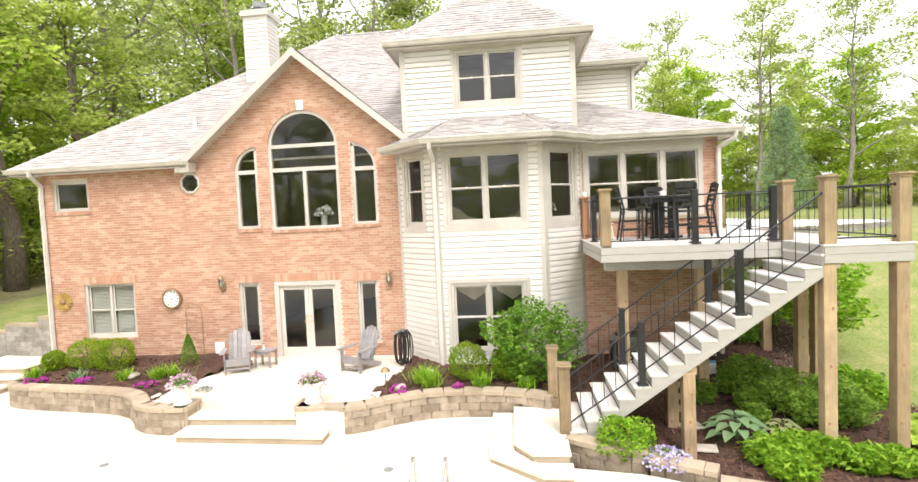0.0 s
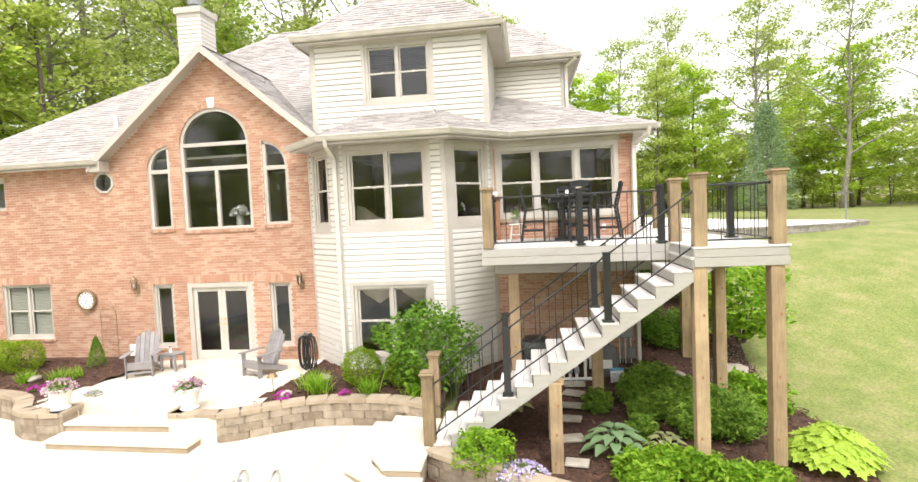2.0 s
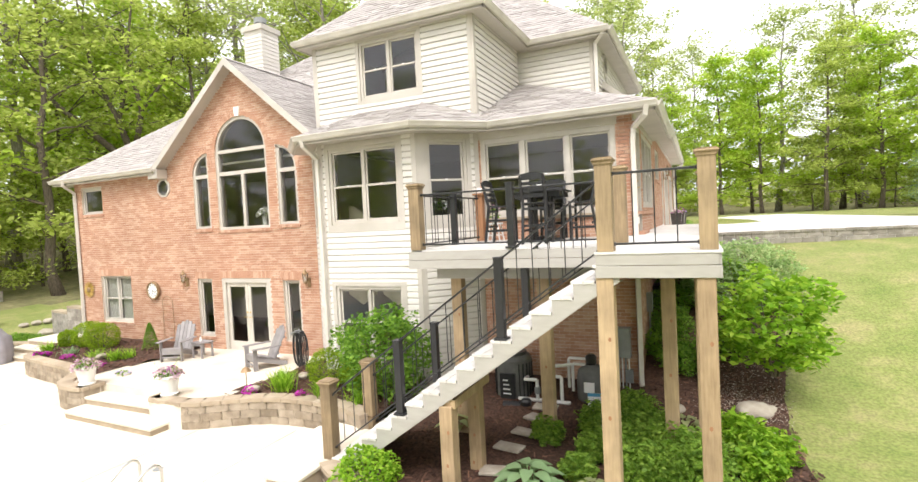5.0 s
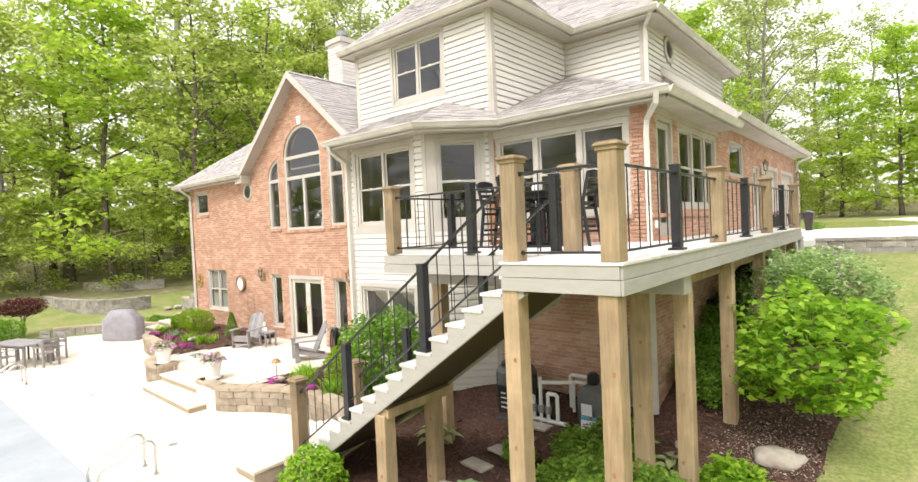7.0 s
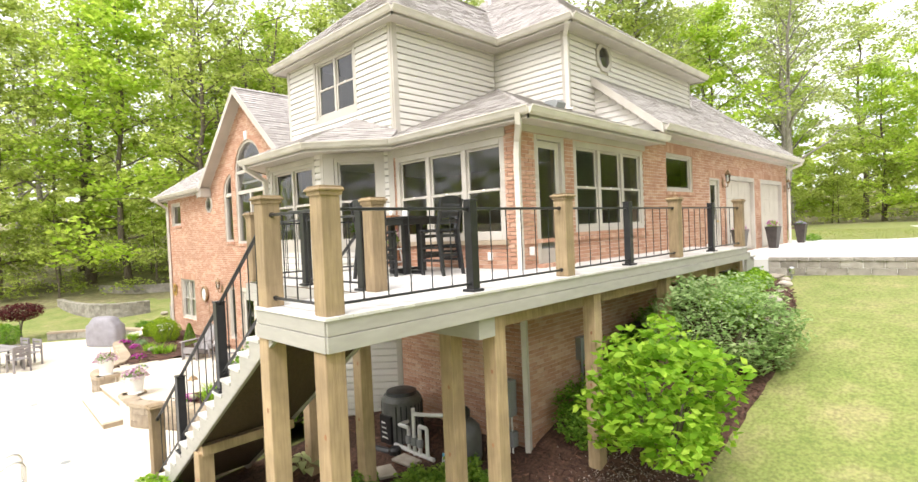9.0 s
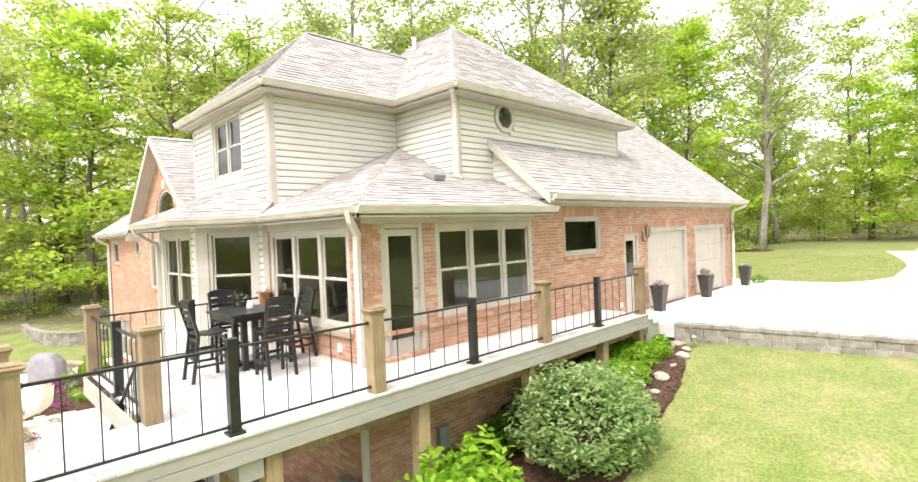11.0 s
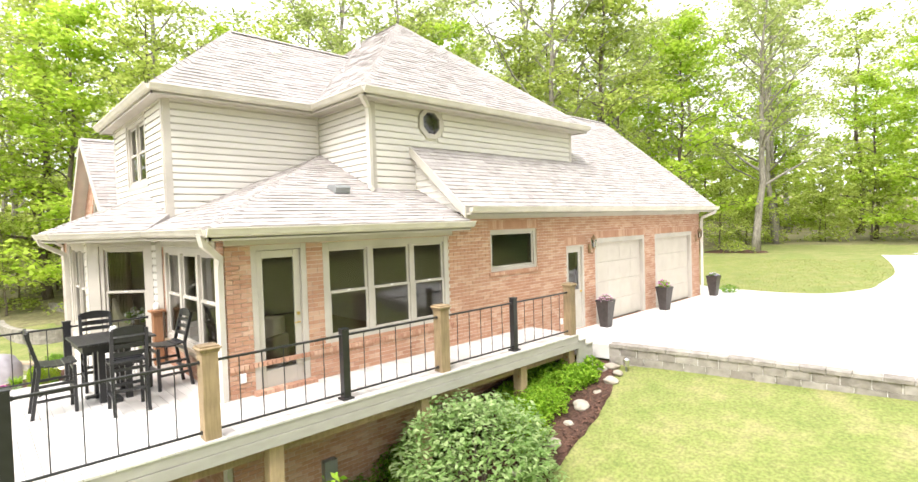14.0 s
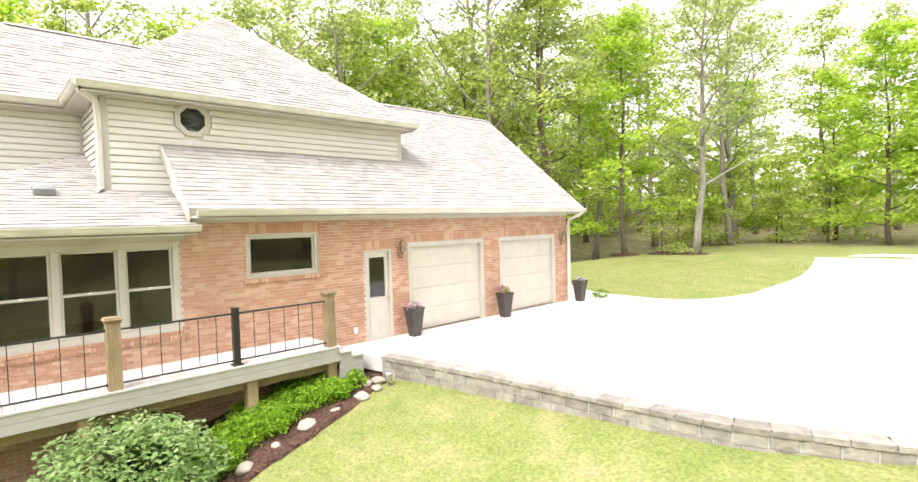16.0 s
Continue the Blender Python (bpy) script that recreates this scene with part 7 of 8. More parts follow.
def make_tree(name, label, height, trunk_r, crown_low, spread, clumps, per, size, material, bark, seed, limb_rise=0.35, sparse=0.0, lean=0.0, flat=0.4, clump_r=1.2):
    """A tapered trunk with limbs and a crown of leaf clumps along them; stands at the origin."""
    r = np.random.default_rng(seed)
    t = thing(name, label, "tree", group="woodland trees")
    wood = Mesh()
    bend = r.normal(0, 0.25, (12, 2)).cumsum(0) * height / 40
    path = [Vector((bend[i][0] + lean * height * (i / 11) ** 1.5, bend[i][1], height * i / 11 - 0.3)) for i in range(12)]
    rad = [trunk_r * (1.35 if i == 0 else 1) * (1 - 0.92 * i / 11) + 0.01 for i in range(12)]
    wood.tube(path, rad, 9)
    pts = []

    def at(k):
        f = min(max(k, 0), 0.999) * 11
        i = int(f)
        return path[i].lerp(path[i + 1], f - i)

    limbs = max(10, clumps // 6)
    for i in range(limbs):
        k = crown_low + (0.98 - crown_low) * ((i + r.random()) / limbs) ** 0.9
        o = at(k)
        a = i * 2.4 + r.uniform(-0.5, 0.5)
        rel = (k - crown_low) / (1 - crown_low)
        reach = spread * (0.55 + 0.45 * math.sin(math.pi * min(1, 0.25 + rel * 0.75))) * (1.0 - 0.55 * rel ** 2) * r.uniform(0.7, 1.15)
        rise = limb_rise + 0.5 * rel
        pts_l = [o]
        for j in range(1, 5):
            f = j / 4
            pts_l.append(o + Vector((math.cos(a + 0.15 * j) * reach * f, math.sin(a + 0.15 * j) * reach * f, reach * rise * f - 0.12 * reach * f * f)) + Vector(r.normal(0, 0.08 * reach / 3, 3)))
        r0 = max(0.02, trunk_r * 0.42 * (1 - 0.75 * rel))
        wood.tube(pts_l, [r0 * (1 - 0.2 * j) for j in range(5)], 5, ends=False)
        for j in range(2, 5):
            q = pts_l[j]
            for c in range(2):
                tw = q + Vector((r.normal(0, 1), r.normal(0, 1), r.normal(0.1, 0.35))) * 0.33 * reach * (0.6 + 0.1 * j)
                wood.tube([q, (q + tw) / 2 + Vector((0, 0, 0.05)), tw], [r0 * 0.3, r0 * 0.2, 0.008], 4, ends=False)
                if r.random() > sparse:
                    pts.append(tw)
            if r.random() > sparse:
                pts.append(q)
    pts.append(path[-1])
    part("trunk", wood, bark, t, smooth=True)
    cloud = []
    for q in pts:
        m = int(per * r.uniform(0.6, 1.4))
        g = r.normal(0, 1, (m, 3))
        g /= np.linalg.norm(g, axis=1)[:, None]
        g *= (r.random(m) ** 0.45)[:, None]
        sc = clump_r * r.uniform(0.6, 1.35)
        cloud.append(np.array(q) + g * np.array([sc, sc, sc * flat]))
    part("crown", leaf_mesh("crown", np.concatenate(cloud), size, material, 0.55, seed=seed + 5), None, t)
    return t


away = pose(0, 0, -200)
T_GREEN = make_tree("tree", "tall woodland tree with layered fresh green leaves", 20, 0.26, 0.10, 4.6, 120, 36, 0.37, LEAF_TREE, BARK, 11, 0.2, clump_r=1.5)
T_LIME = make_tree("tree", "tree with bright lime green spring leaves", 17, 0.2, 0.11, 4.4, 126, 42, 0.37, LEAF_LIME, BARK, 12, 0.3, clump_r=1.35)
T_TALL = make_tree("tree", "tall sparse tree with grey limbs and thin leaves", 25, 0.32, 0.25, 6.0, 108, 36, 0.38, LEAF_OLD, BARK_PALE, 13, 0.75, sparse=0.25, clump_r=1.4)
T_DULL = make_tree("tree", "broad woodland tree with mid green leaves", 22, 0.3, 0.14, 5.2, 120, 36, 0.38, LEAF_TREE, BARK, 14, 0.3, clump_r=1.6)
T_LOW = make_tree("young_tree", "young understorey tree leafy to the ground", 7, 0.07, 0.05, 2.6, 72, 26, 0.27, LEAF_TREE, BARK, 15, 0.3, clump_r=1.1)
KINDS = {"g": T_GREEN, "l": T_LIME, "t": T_TALL, "d": T_DULL, "u": T_LOW}
used = set()


def plant(kind, x, y, scale=1.0, z=None):
    ob = KINDS[kind]
    m = pose(x, y, (ground_z(x, y) if z is None else z) - 0.05, 0, 0, rng.uniform(0, 360))
    if kind not in used:
        used.add(kind)
        ob.matrix_basis = m @ Matrix.Scale(scale, 4)
        return ob
    c = copy_thing(ob, m)
    c.scale = (scale, scale, scale * rng.uniform(0.92, 1.1))
    return c


# trees that stand alone before the wood
for k_, x_, y_, s_ in (("l", -33, 17, 1.25), ("t", -36, 22, 1.3), ("l", -33, 29, 1.25), ("t", -29, 37, 1.3), ("l", -24, 44, 1.25), ("t", -17, 50, 1.3)):
    plant(k_, x_, y_, s_)
for x_, y_, s_ in ((-30, 18, 0.9), (-31.5, 22, 1.0), (-30.5, 28, 1.0), (-27.5, 31, 0.95), (-33, 13, 0.9), (-26, 38, 1.0), (-22, 41, 1.0), (-34, 24, 1.1), (-18, 43, 1.0), (-35, 9, 0.9)):
    plant("u", x_, y_, s_)
plant("l", -4.8, 52.8, 1.05, 2.6)
plant("t", -0.7, 55.5, 0.9, 2.6)
plant("u", -2.8, 54.8, 0.8, 2.6)
plant("t", -3.6, 70.8, 1.1)
plant("l", 9.0, 70.0, 1.0)
plant("d", -27.5, 21, 0.95)
plant("g", -25, 29, 1.0)
plant("t", -19.5, 38, 1.1)
plant("t", -30, 33, 1.0)
plant("g", -23.0, 40, 1.05)
plant("l", -36, 26, 1.0)
plant("g", -36, 10, 1.0)
plant("t", -12, 44, 1.05)
plant("d", -8, 47, 1.0)
for k_, x_, y_, s_ in (("l", 13, 70, 1.0), ("g", 18, 66, 0.9), ("l", 23, 68, 1.1), ("t", 27, 62, 0.9), ("g", 31, 66, 1.05), ("l", 36, 60, 1.0), ("t", 33, 56, 0.85), ("g", 41, 52, 1.0), ("l", 44, 44, 0.9), ("t", 46, 36, 1.0), ("g", 21, 74, 1.1), ("t", 15, 76, 1.0), ("u", -4, 71, 1.2), ("u", 0, 73, 1.1), ("u", 4, 74, 1.2), ("u", 18, 72, 1.1), ("u", 21.5, 70, 1.2), ("u", 25, 71, 1.1), ("u", 29, 69, 1.2), ("u", 33, 68, 1.1), ("u", 37, 65, 1.2), ("u", -8, 69, 1.1)):
    plant(k_, x_, y_, s_)
wood = [(13, 70), (18, 66), (23, 68), (27, 62), (31, 66), (36, 60), (41, 52)]
for i in range(900):
    x, y = rng.uniform(-70, 62), rng.uniform(-48, 95)
    left = x < -37 + 0.2 * (y - 14) and y > -5
    back = y > 60 + 0.15 * abs(x - 10) and x > -25
    backleft = x < -9 + 0.4 * (50 - y) * 0.3 and y > 43 and x > -60
    right = x > 44 + 0.1 * (40 - y) and y > -5
    behind = y < -30 and i % 3 == 0
    if not (left or back or backleft or right or behind):
        continue
    if 0 < x < 17 and 34 < y < 68:
        continue
    if (x * x + (y - 15) ** 2) ** 0.5 > 80 or any((x - a) ** 2 + (y - b) ** 2 < 6.0 ** 2 for a, b in wood):
        continue
    thin = (x > 14 and y > 25) or (y > 50 and x > -25)
    if thin and rng.random() < 0.14:
        continue
    wood.append((x, y))
for i, (x, y) in enumerate(wood[7:]):
    thin = (x > 14 and y > 25) or (y > 50 and x > -25)
    k = rng.choice(["g", "d", "l", "t"], p=[0.14, 0.14, 0.34, 0.38] if thin else [0.36, 0.26, 0.2, 0.18])
    plant(k, x, y, rng.uniform(0.85, 1.15))
under_n = 0
for i in range(600):
    x, y = rng.uniform(-60, 60), rng.uniform(-40, 85)
    edge = (-46 < x < -36 + 0.2 * (y - 14) and y > -5) or (62 < y < 76 and x > -22 and not 1 < x < 16) or (x < -9 and 43 < y < 56 and x > -40) or (44 < x < 54 and y > 0) or (-38 < y < -29)
    if edge and under_n < 60:
        under_n += 1
        plant("u", x, y, rng.uniform(0.6, 1.1))

# old forked tree at the edge of the wood
fk = thing("forked_tree", "large old forked tree with dark leaning limbs", "tree", pose(-27.5, 26.5, ground_z(-27.5, 26.5) - 0.1, 0, 0, 38))
fw = Mesh().tube([(0, 0, -0.2), (0.1, 0, 3.0), (-0.3, 0.1, 6.2), (-0.6, 0.2, 8.2)], [0.62, 0.48, 0.44, 0.38], 10)
limbs = [([(-0.5, 0.2, 7.6), (-2.6, 0.3, 9.6), (-5.0, 0.0, 12.0), (-7.2, -0.4, 15.6), (-8.6, -0.5, 18.6)], 0.27), ([(-0.6, 0.2, 8.0), (-1.5, 0.6, 11.0), (-3.0, 1.0, 14.2), (-3.6, 1.0, 19.0)], 0.25),
         ([(-0.6, 0.2, 8.1), (0.1, 0.2, 11.5), (-0.5, 0.0, 15.0), (0.2, 0.0, 20.0)], 0.24), ([(-1.5, 0.6, 11.0), (-0.8, 1.2, 14.0), (-1.2, 1.5, 18.5)], 0.14), ([(0.1, 0.2, 11.5), (1.8, 0.5, 14.0), (3.0, 0.5, 18.0)], 0.14), ([(-5.0, 0.0, 12.0), (-5.6, 0.6, 15.0), (-5.2, 0.8, 18.0)], 0.12)]
fr_ = np.random.default_rng(31)
cloud = []
for pts_, r0 in limbs:
    fw.tube(pts_, [r0 * (1 - 0.8 * j / (len(pts_) - 1)) for j in range(len(pts_))], 7, ends=False)
    for p_, q_ in zip(pts_[1:], pts_[2:]):
        for f in (0.3, 0.7, 1.0):
            o = Vector(p_).lerp(Vector(q_), f)
            for c_ in range(3):
                e = o + Vector((fr_.normal(0, 1.5), fr_.normal(0, 1.5), fr_.normal(0.6, 0.9)))
                fw.tube([o, (o + e) / 2 + Vector((0, 0, 0.1)), e], [0.05, 0.03, 0.008], 4, ends=False)
                cloud.append(np.array(e) + fr_.normal(0, 0.75, (30, 3)) * np.array([1, 1, 0.5]))
part("trunk", fw, BARK, fk, smooth=True)
part("crown", leaf_mesh("crown", np.concatenate(cloud), 0.34, LEAF_TREE, 0.55, seed=32), None, fk)

# far wood that closes the view
fr = np.random.default_rng(77)
fa = fr.uniform(0, 2 * np.pi, 26000)
fd_ = fr.uniform(78, 105, 26000)
fx, fy = fd_ * np.cos(fa), 15 + fd_ * np.sin(fa)
fz = np.array([ground_z(a, b) for a, b in zip(fx, fy)]) + 17 * fr.random(26000) ** 1.2 * (0.75 + 0.25 * np.sin(fa * 23) * np.cos(fa * 9))
far = new("far_woods", leaf_mesh("far_woods", np.stack([fx, fy, fz], 1), 1.9, LEAF_TREE, 0.35, seed=78))
tagged(far, "distant green woodland behind the trees", "woodland", kind="stuff")

# pine on the lawn
pine = thing("pine_tree", "soft blue-green white pine on the lawn", "tree", pose(18.5, 38, 2.3) @ Matrix.Scale(0.8, 4))
wd = Mesh().tube([(0, 0, -0.3), (0.05, 0, 5), (0, 0, 9.6)], [0.16, 0.09, 0.015], 8)
cloud = []
for i in range(110):
    z = 0.7 + 8.8 * (i / 110)
    a = i * 2.39996
    reach = 2.7 * (1 - (z / 10.2)) ** 0.75 * rng.uniform(0.8, 1.15)
    e = Vector((math.cos(a) * reach, math.sin(a) * reach, z + 0.25 * reach))
    wd.tube([(0, 0, z), e], [0.03, 0.008], 4, ends=False)
    for f in np.linspace(0.35, 1.0, 6):
        c = np.array([e.x * f, e.y * f, z + 0.25 * reach * f])
        cloud.append(c + rng.normal(0, 0.17, (26, 3)))
part("trunk", wd, BARK, pine)
part("crown", leaf_mesh("crown", np.concatenate(cloud), 0.26, LEAF_PINE, 0.25, 0.16, -0.2, 3), None, pine)


def shrub(name, label, x, y, z, rx, ry, rz, n, size, material, cat="shrub", aspect=0.55, up=0.5, lumps=0.22, lump_scale=1.6, seed=1, stems=7, group="", shell=0.35, droop=0.1):
    """A rounded bush: stems from the ground and leaves over an uneven outline."""
    r = np.random.default_rng(seed)
    s = thing(name, label, cat, pose(x, y, z), group=group)
    g = r.normal(0, 1, (n, 3))
    g /= np.linalg.norm(g, axis=1)[:, None]
    k = np.array([1 + lumps * noise.noise(Vector((v[0] * lump_scale + seed, v[1] * lump_scale, v[2] * lump_scale))) * 1.6 for v in g])
    k *= 1 - shell * r.random(n) ** 1.6
    p = g * k[:, None] * np.array([rx, ry, rz]) + np.array([0, 0, rz * 0.96])
    p = p[p[:, 2] > 0.01]
    part("foliage", leaf_mesh("foliage", p, size, material, up, aspect, droop, seed + 2), None, s)
    if stems:
        st = Mesh()
        for i in range(stems):
            a = i * 2.4
            st.tube([(0.08 * math.cos(a), 0.08 * math.sin(a), -0.12), (0.35 * rx * math.cos(a), 0.35 * ry * math.sin(a), rz * 0.8), (0.6 * rx * math.cos(a), 0.6 * ry * math.sin(a), rz * 1.4)], [0.022, 0.015, 0.006], 5)
        part("stem", st, BARK, s)
    return s


shrub("large_leaf_shrub", "tall shrub with large glossy bright green leaves", 7.62, 13.9, 0.5, 0.92, 0.92, 0.9, 2700, 0.165, LEAF_BRIGHT, aspect=0.52, up=0.5, lumps=0.32, lump_scale=2.4, seed=21, stems=9)
shrub("burning_bush", "dense pale green bush with tiered small leaves", 7.3, 17.2, 0.95, 1.28, 1.28, 0.88, 6800, 0.115, LEAF_PALE, aspect=0.5, up=0.9, lumps=0.16, lump_scale=3.5, seed=22)
shrub("leafy_shrub", "round leafy green shrub beside the stairs", 0.55, 11.95, 0.05, 1.0, 0.85, 0.88, 5200, 0.10, LEAF_SHRUB, aspect=0.6, up=0.45, lumps=0.3, lump_scale=2.6, seed=23)
shrub("stair_shrub", "low light green shrub at the foot of the stairs", 1.95, 9.22, -0.45, 0.48, 0.42, 0.34, 2200, 0.075, LEAF_BRIGHT, seed=24, lumps=0.25)
for i, (x, y, r_, h) in enumerate(((-11.35, 13.15, 0.55, 0.44), (-10.55, 13.05, 0.56, 0.45), (-12.2, 12.95, 0.3, 0.3), (-0.95, 12.0, 0.46, 0.42), (0.02, 11.9, 0.42, 0.40))):
    shrub("boxwood", "clipped rounded yellow-green boxwood", x, y, 0.03, r_, r_ * 0.85, h, 5200, 0.042, LEAF_BOX, "boxwood", 0.6, 0.4, 0.12, 2.5, 30 + i, 4, "boxwoods", 0.25)
cn = thing("dwarf_conifer", "small cone-shaped green conifer", "conifer", pose(-8.5, 13.2, 0.1))
r_ = np.random.default_rng(3)
hh = r_.random(4200) ** 0.7
aa = r_.uniform(0, 6.28, 4200)
rr = (0.24 * (1 - (1 - hh) * 0 - hh) ** 0.8 + 0.02) * (0.75 + 0.25 * r_.random(4200))
part("foliage", leaf_mesh("foliage", np.stack([rr * np.cos(aa), rr * np.sin(aa), 0.04 + hh * 0.78], 1), 0.04, LEAF_SHRUB, 0.2, 0.3, -0.8, 4), None, cn)


def blades(name, label, x, y, z, n, length, width, material, seed, cat="daylily", spread=0.16, group="daylily clumps"):
    """A clump of arching strap leaves."""
    r = np.random.default_rng(seed)
    t = thing(name, label, cat, pose(x, y, z), group=group)
    vs, fs = [], []
    for i in range(n):
        a = r.uniform(0, 6.283)
        l = length * r.uniform(0.6, 1.15)
        o = Vector((r.normal(0, spread * 0.5), r.normal(0, spread * 0.5), 0))
        d = Vector((math.cos(a), math.sin(a), 0))
        s = Vector((-d.y, d.x, 0))
        out, b = r.uniform(0.35, 0.8), len(vs)
        for j in range(5):
            f = j / 4
            c = o + d * (out * l * f) + Vector((0, 0, l * (1.05 * f - 0.75 * out * f * f)))
            w = width * (0.55 + 0.45 * math.sin(math.pi * min(1, f + 0.2))) * (1 - 0.9 * f ** 3)
            vs += [c - s * w / 2, c + s * w / 2]
        for j in range(4):
            k = b + 2 * j
            fs.append((k, k + 1, k + 3, k + 2))
    raw("leaves", vs, fs, material, t)
    return t


for i, (x, y, n, l) in enumerate(((-12.3, 12.4, 120, 0.45), (-11.0, 12.35, 70, 0.35), (-9.62, 12.25, 90, 0.42), (-8.75, 12.3, 110, 0.45), (-1.75, 11.5, 170, 0.62), (-0.62, 11.45, 120, 0.5), (0.35, 11.3, 90, 0.42), (-2.0, 11.7, 90, 0.5), (-8.55, 12.55, 60, 0.42))):
    blades("daylily", "arching clump of narrow bright green leaves", x, y, 0.03, n, l, 0.022, LEAF_BRIGHT if i != 1 else LEAF_BLUE, 50 + i)


def flowers(name, label, x, y, z, r0, h, petals, n_leaf, n_petal, seed, material=None, psize=0.05, cat="flowers", group="bedding flowers"):
    r = np.random.default_rng(seed)
    t = thing(name, label, cat, pose(x, y, z), group=group)
    g = r.normal(0, 1, (n_leaf, 3))
    g /= np.linalg.norm(g, axis=1)[:, None]
    g[:, 2] = abs(g[:, 2])
    part("leaves", leaf_mesh("leaves", g * np.array([r0, r0, h]) * r.uniform(0.5, 0.95, (n_leaf, 1)), 0.06, material or LEAF_SHRUB, 0.5, seed=seed), None, t)
    g = r.normal(0, 1, (n_petal, 3))
    g /= np.linalg.norm(g, axis=1)[:, None]
    g[:, 2] = abs(g[:, 2])
    c = g * np.array([r0, r0, h]) * r.uniform(0.85, 1.05, (n_petal, 1))
    c = np.repeat(c, 4, 0) + r.normal(0, psize * 0.22, (n_petal * 4, 3))
    part("blossom", leaf_mesh("blossom", c, psize, petals, 0.6, 0.9, 0, seed + 1), None, t)
    return t


for i, (x, y) in enumerate(((-12.0, 11.98), (-11.75, 12.1), (-10.6, 12.0), (-10.45, 12.08), (-8.72, 11.62), (-8.5, 11.72), (-2.45, 11.2), (-2.3, 11.1), (-1.1, 11.3))):
    flowers("petunias", "low mound of magenta petunias in the mulch", x, y, 0.04, 0.125, 0.11, PETAL_PINK, 80, 40, 70 + i)
flowers("petunia_pot", "mixed pale and purple petunias spilling from the planter", -6.85, 10.45, 0.44, 0.3, 0.24, PETAL_MIX, 260, 120, 90)
flowers("petunia_pot", "mixed pale and purple petunias spilling from the planter", -4.02, 10.5, 0.44, 0.3, 0.24, PETAL_MIX, 260, 120, 91)
blades("spike_grass", "upright spiky leaves in the planter", -6.8, 10.45, 0.46, 14, 0.6, 0.012, LEAF_OLD, 92, "grass", group="planter grasses")
blades("spike_grass", "upright spiky leaves in the planter", -4.0, 10.5, 0.46, 14, 0.6, 0.012, LEAF_OLD, 93, "grass", group="planter grasses")
for i, (x, y) in enumerate(DARK_POTS):
    flowers("pot_flowers", ("pink and lilac flowers in the tall planter", "green leaves with red flowers in the tall planter", "purple flowers in the tall planter")[i], x, y, 3.3, 0.2, (0.2, 0.3, 0.15)[i], (PETAL_MIX, PETAL_PINK, PETAL_LILAC)[i], 260, (90, 25, 60)[i], 100 + i, LEAF_BRIGHT if i == 1 else LEAF_SHRUB)
flowers("phlox", "carpet of pale lilac creeping flowers", 2.55, 8.95, -0.42, 0.42, 0.2, PETAL_LILAC, 260, 260, 110, psize=0.04)
flowers("stool_flowers", "small leafy plant with pale flowers in the pot", 2.5, 13.55, DZ + 0.5, 0.13, 0.3, PETAL_MIX, 130, 26, 111, psize=0.035)
flowers("vase_bouquet", "white flowers and leaves in the vase", -5.12, FRONT_Y + 0.5, 3.92, 0.24, 0.26, WHITE, 60, 90, 112, psize=0.08)
flowers("indoor_bouquet", "white flowers inside the bay window", 1.05, 13.75, 3.75, 0.25, 0.3, WHITE, 160, 30, 113, psize=0.05)
flowers("alyssum", "small lilac flowers by the garden wall", -6.95, 11.35, 0.03, 0.2, 0.1, PETAL_LILAC, 80, 60, 114, psize=0.03)


def hosta(x, y, n, length, material, seed, label):
    r = np.random.default_rng(seed)
    t = thing("hosta", label, "hosta", pose(x, y, ground_z(x, y) + 0.04), group="hostas")
    for i in range(n):
        f = (i + 0.5) / n
        a = i * 2.39996
        reach = length * (0.25 + 0.75 * math.sqrt(f))
        h = length * (0.95 - 0.6 * f)
        d = Vector((math.cos(a), math.sin(a), 0))
        s = Vector((-d.y, d.x, 0))
        l, w = length * 0.62 * r.uniform(0.85, 1.1), length * 0.4 * r.uniform(0.85, 1.1)
        c0 = d * (reach - l * 0.5) + Vector((0, 0, h))
        vs, fs = [], []
        for j in range(6):
            k = j / 5
            half = w * 0.5 * math.sin(math.pi * min(0.97, 0.12 + 0.88 * k) ** 0.8) + 0.002
            m = c0 + d * (l * k) + Vector((0, 0, l * (0.12 * k - 0.35 * k * k)))
            vs += [m - s * half + Vector((0, 0, half * 0.35)), m, m + s * half + Vector((0, 0, half * 0.35))]
        for j in range(5):
            k = 3 * j
            fs += [(k, k + 1, k + 4, k + 3), (k + 1, k + 2, k + 5, k + 4)]
        raw("leaf", vs, fs, material, t, smooth=True)
        if i < 10:
            part("stalk", Mesh().tube([(0, 0, 0), c0 * 0.6, c0], 0.008, 4), material, t)


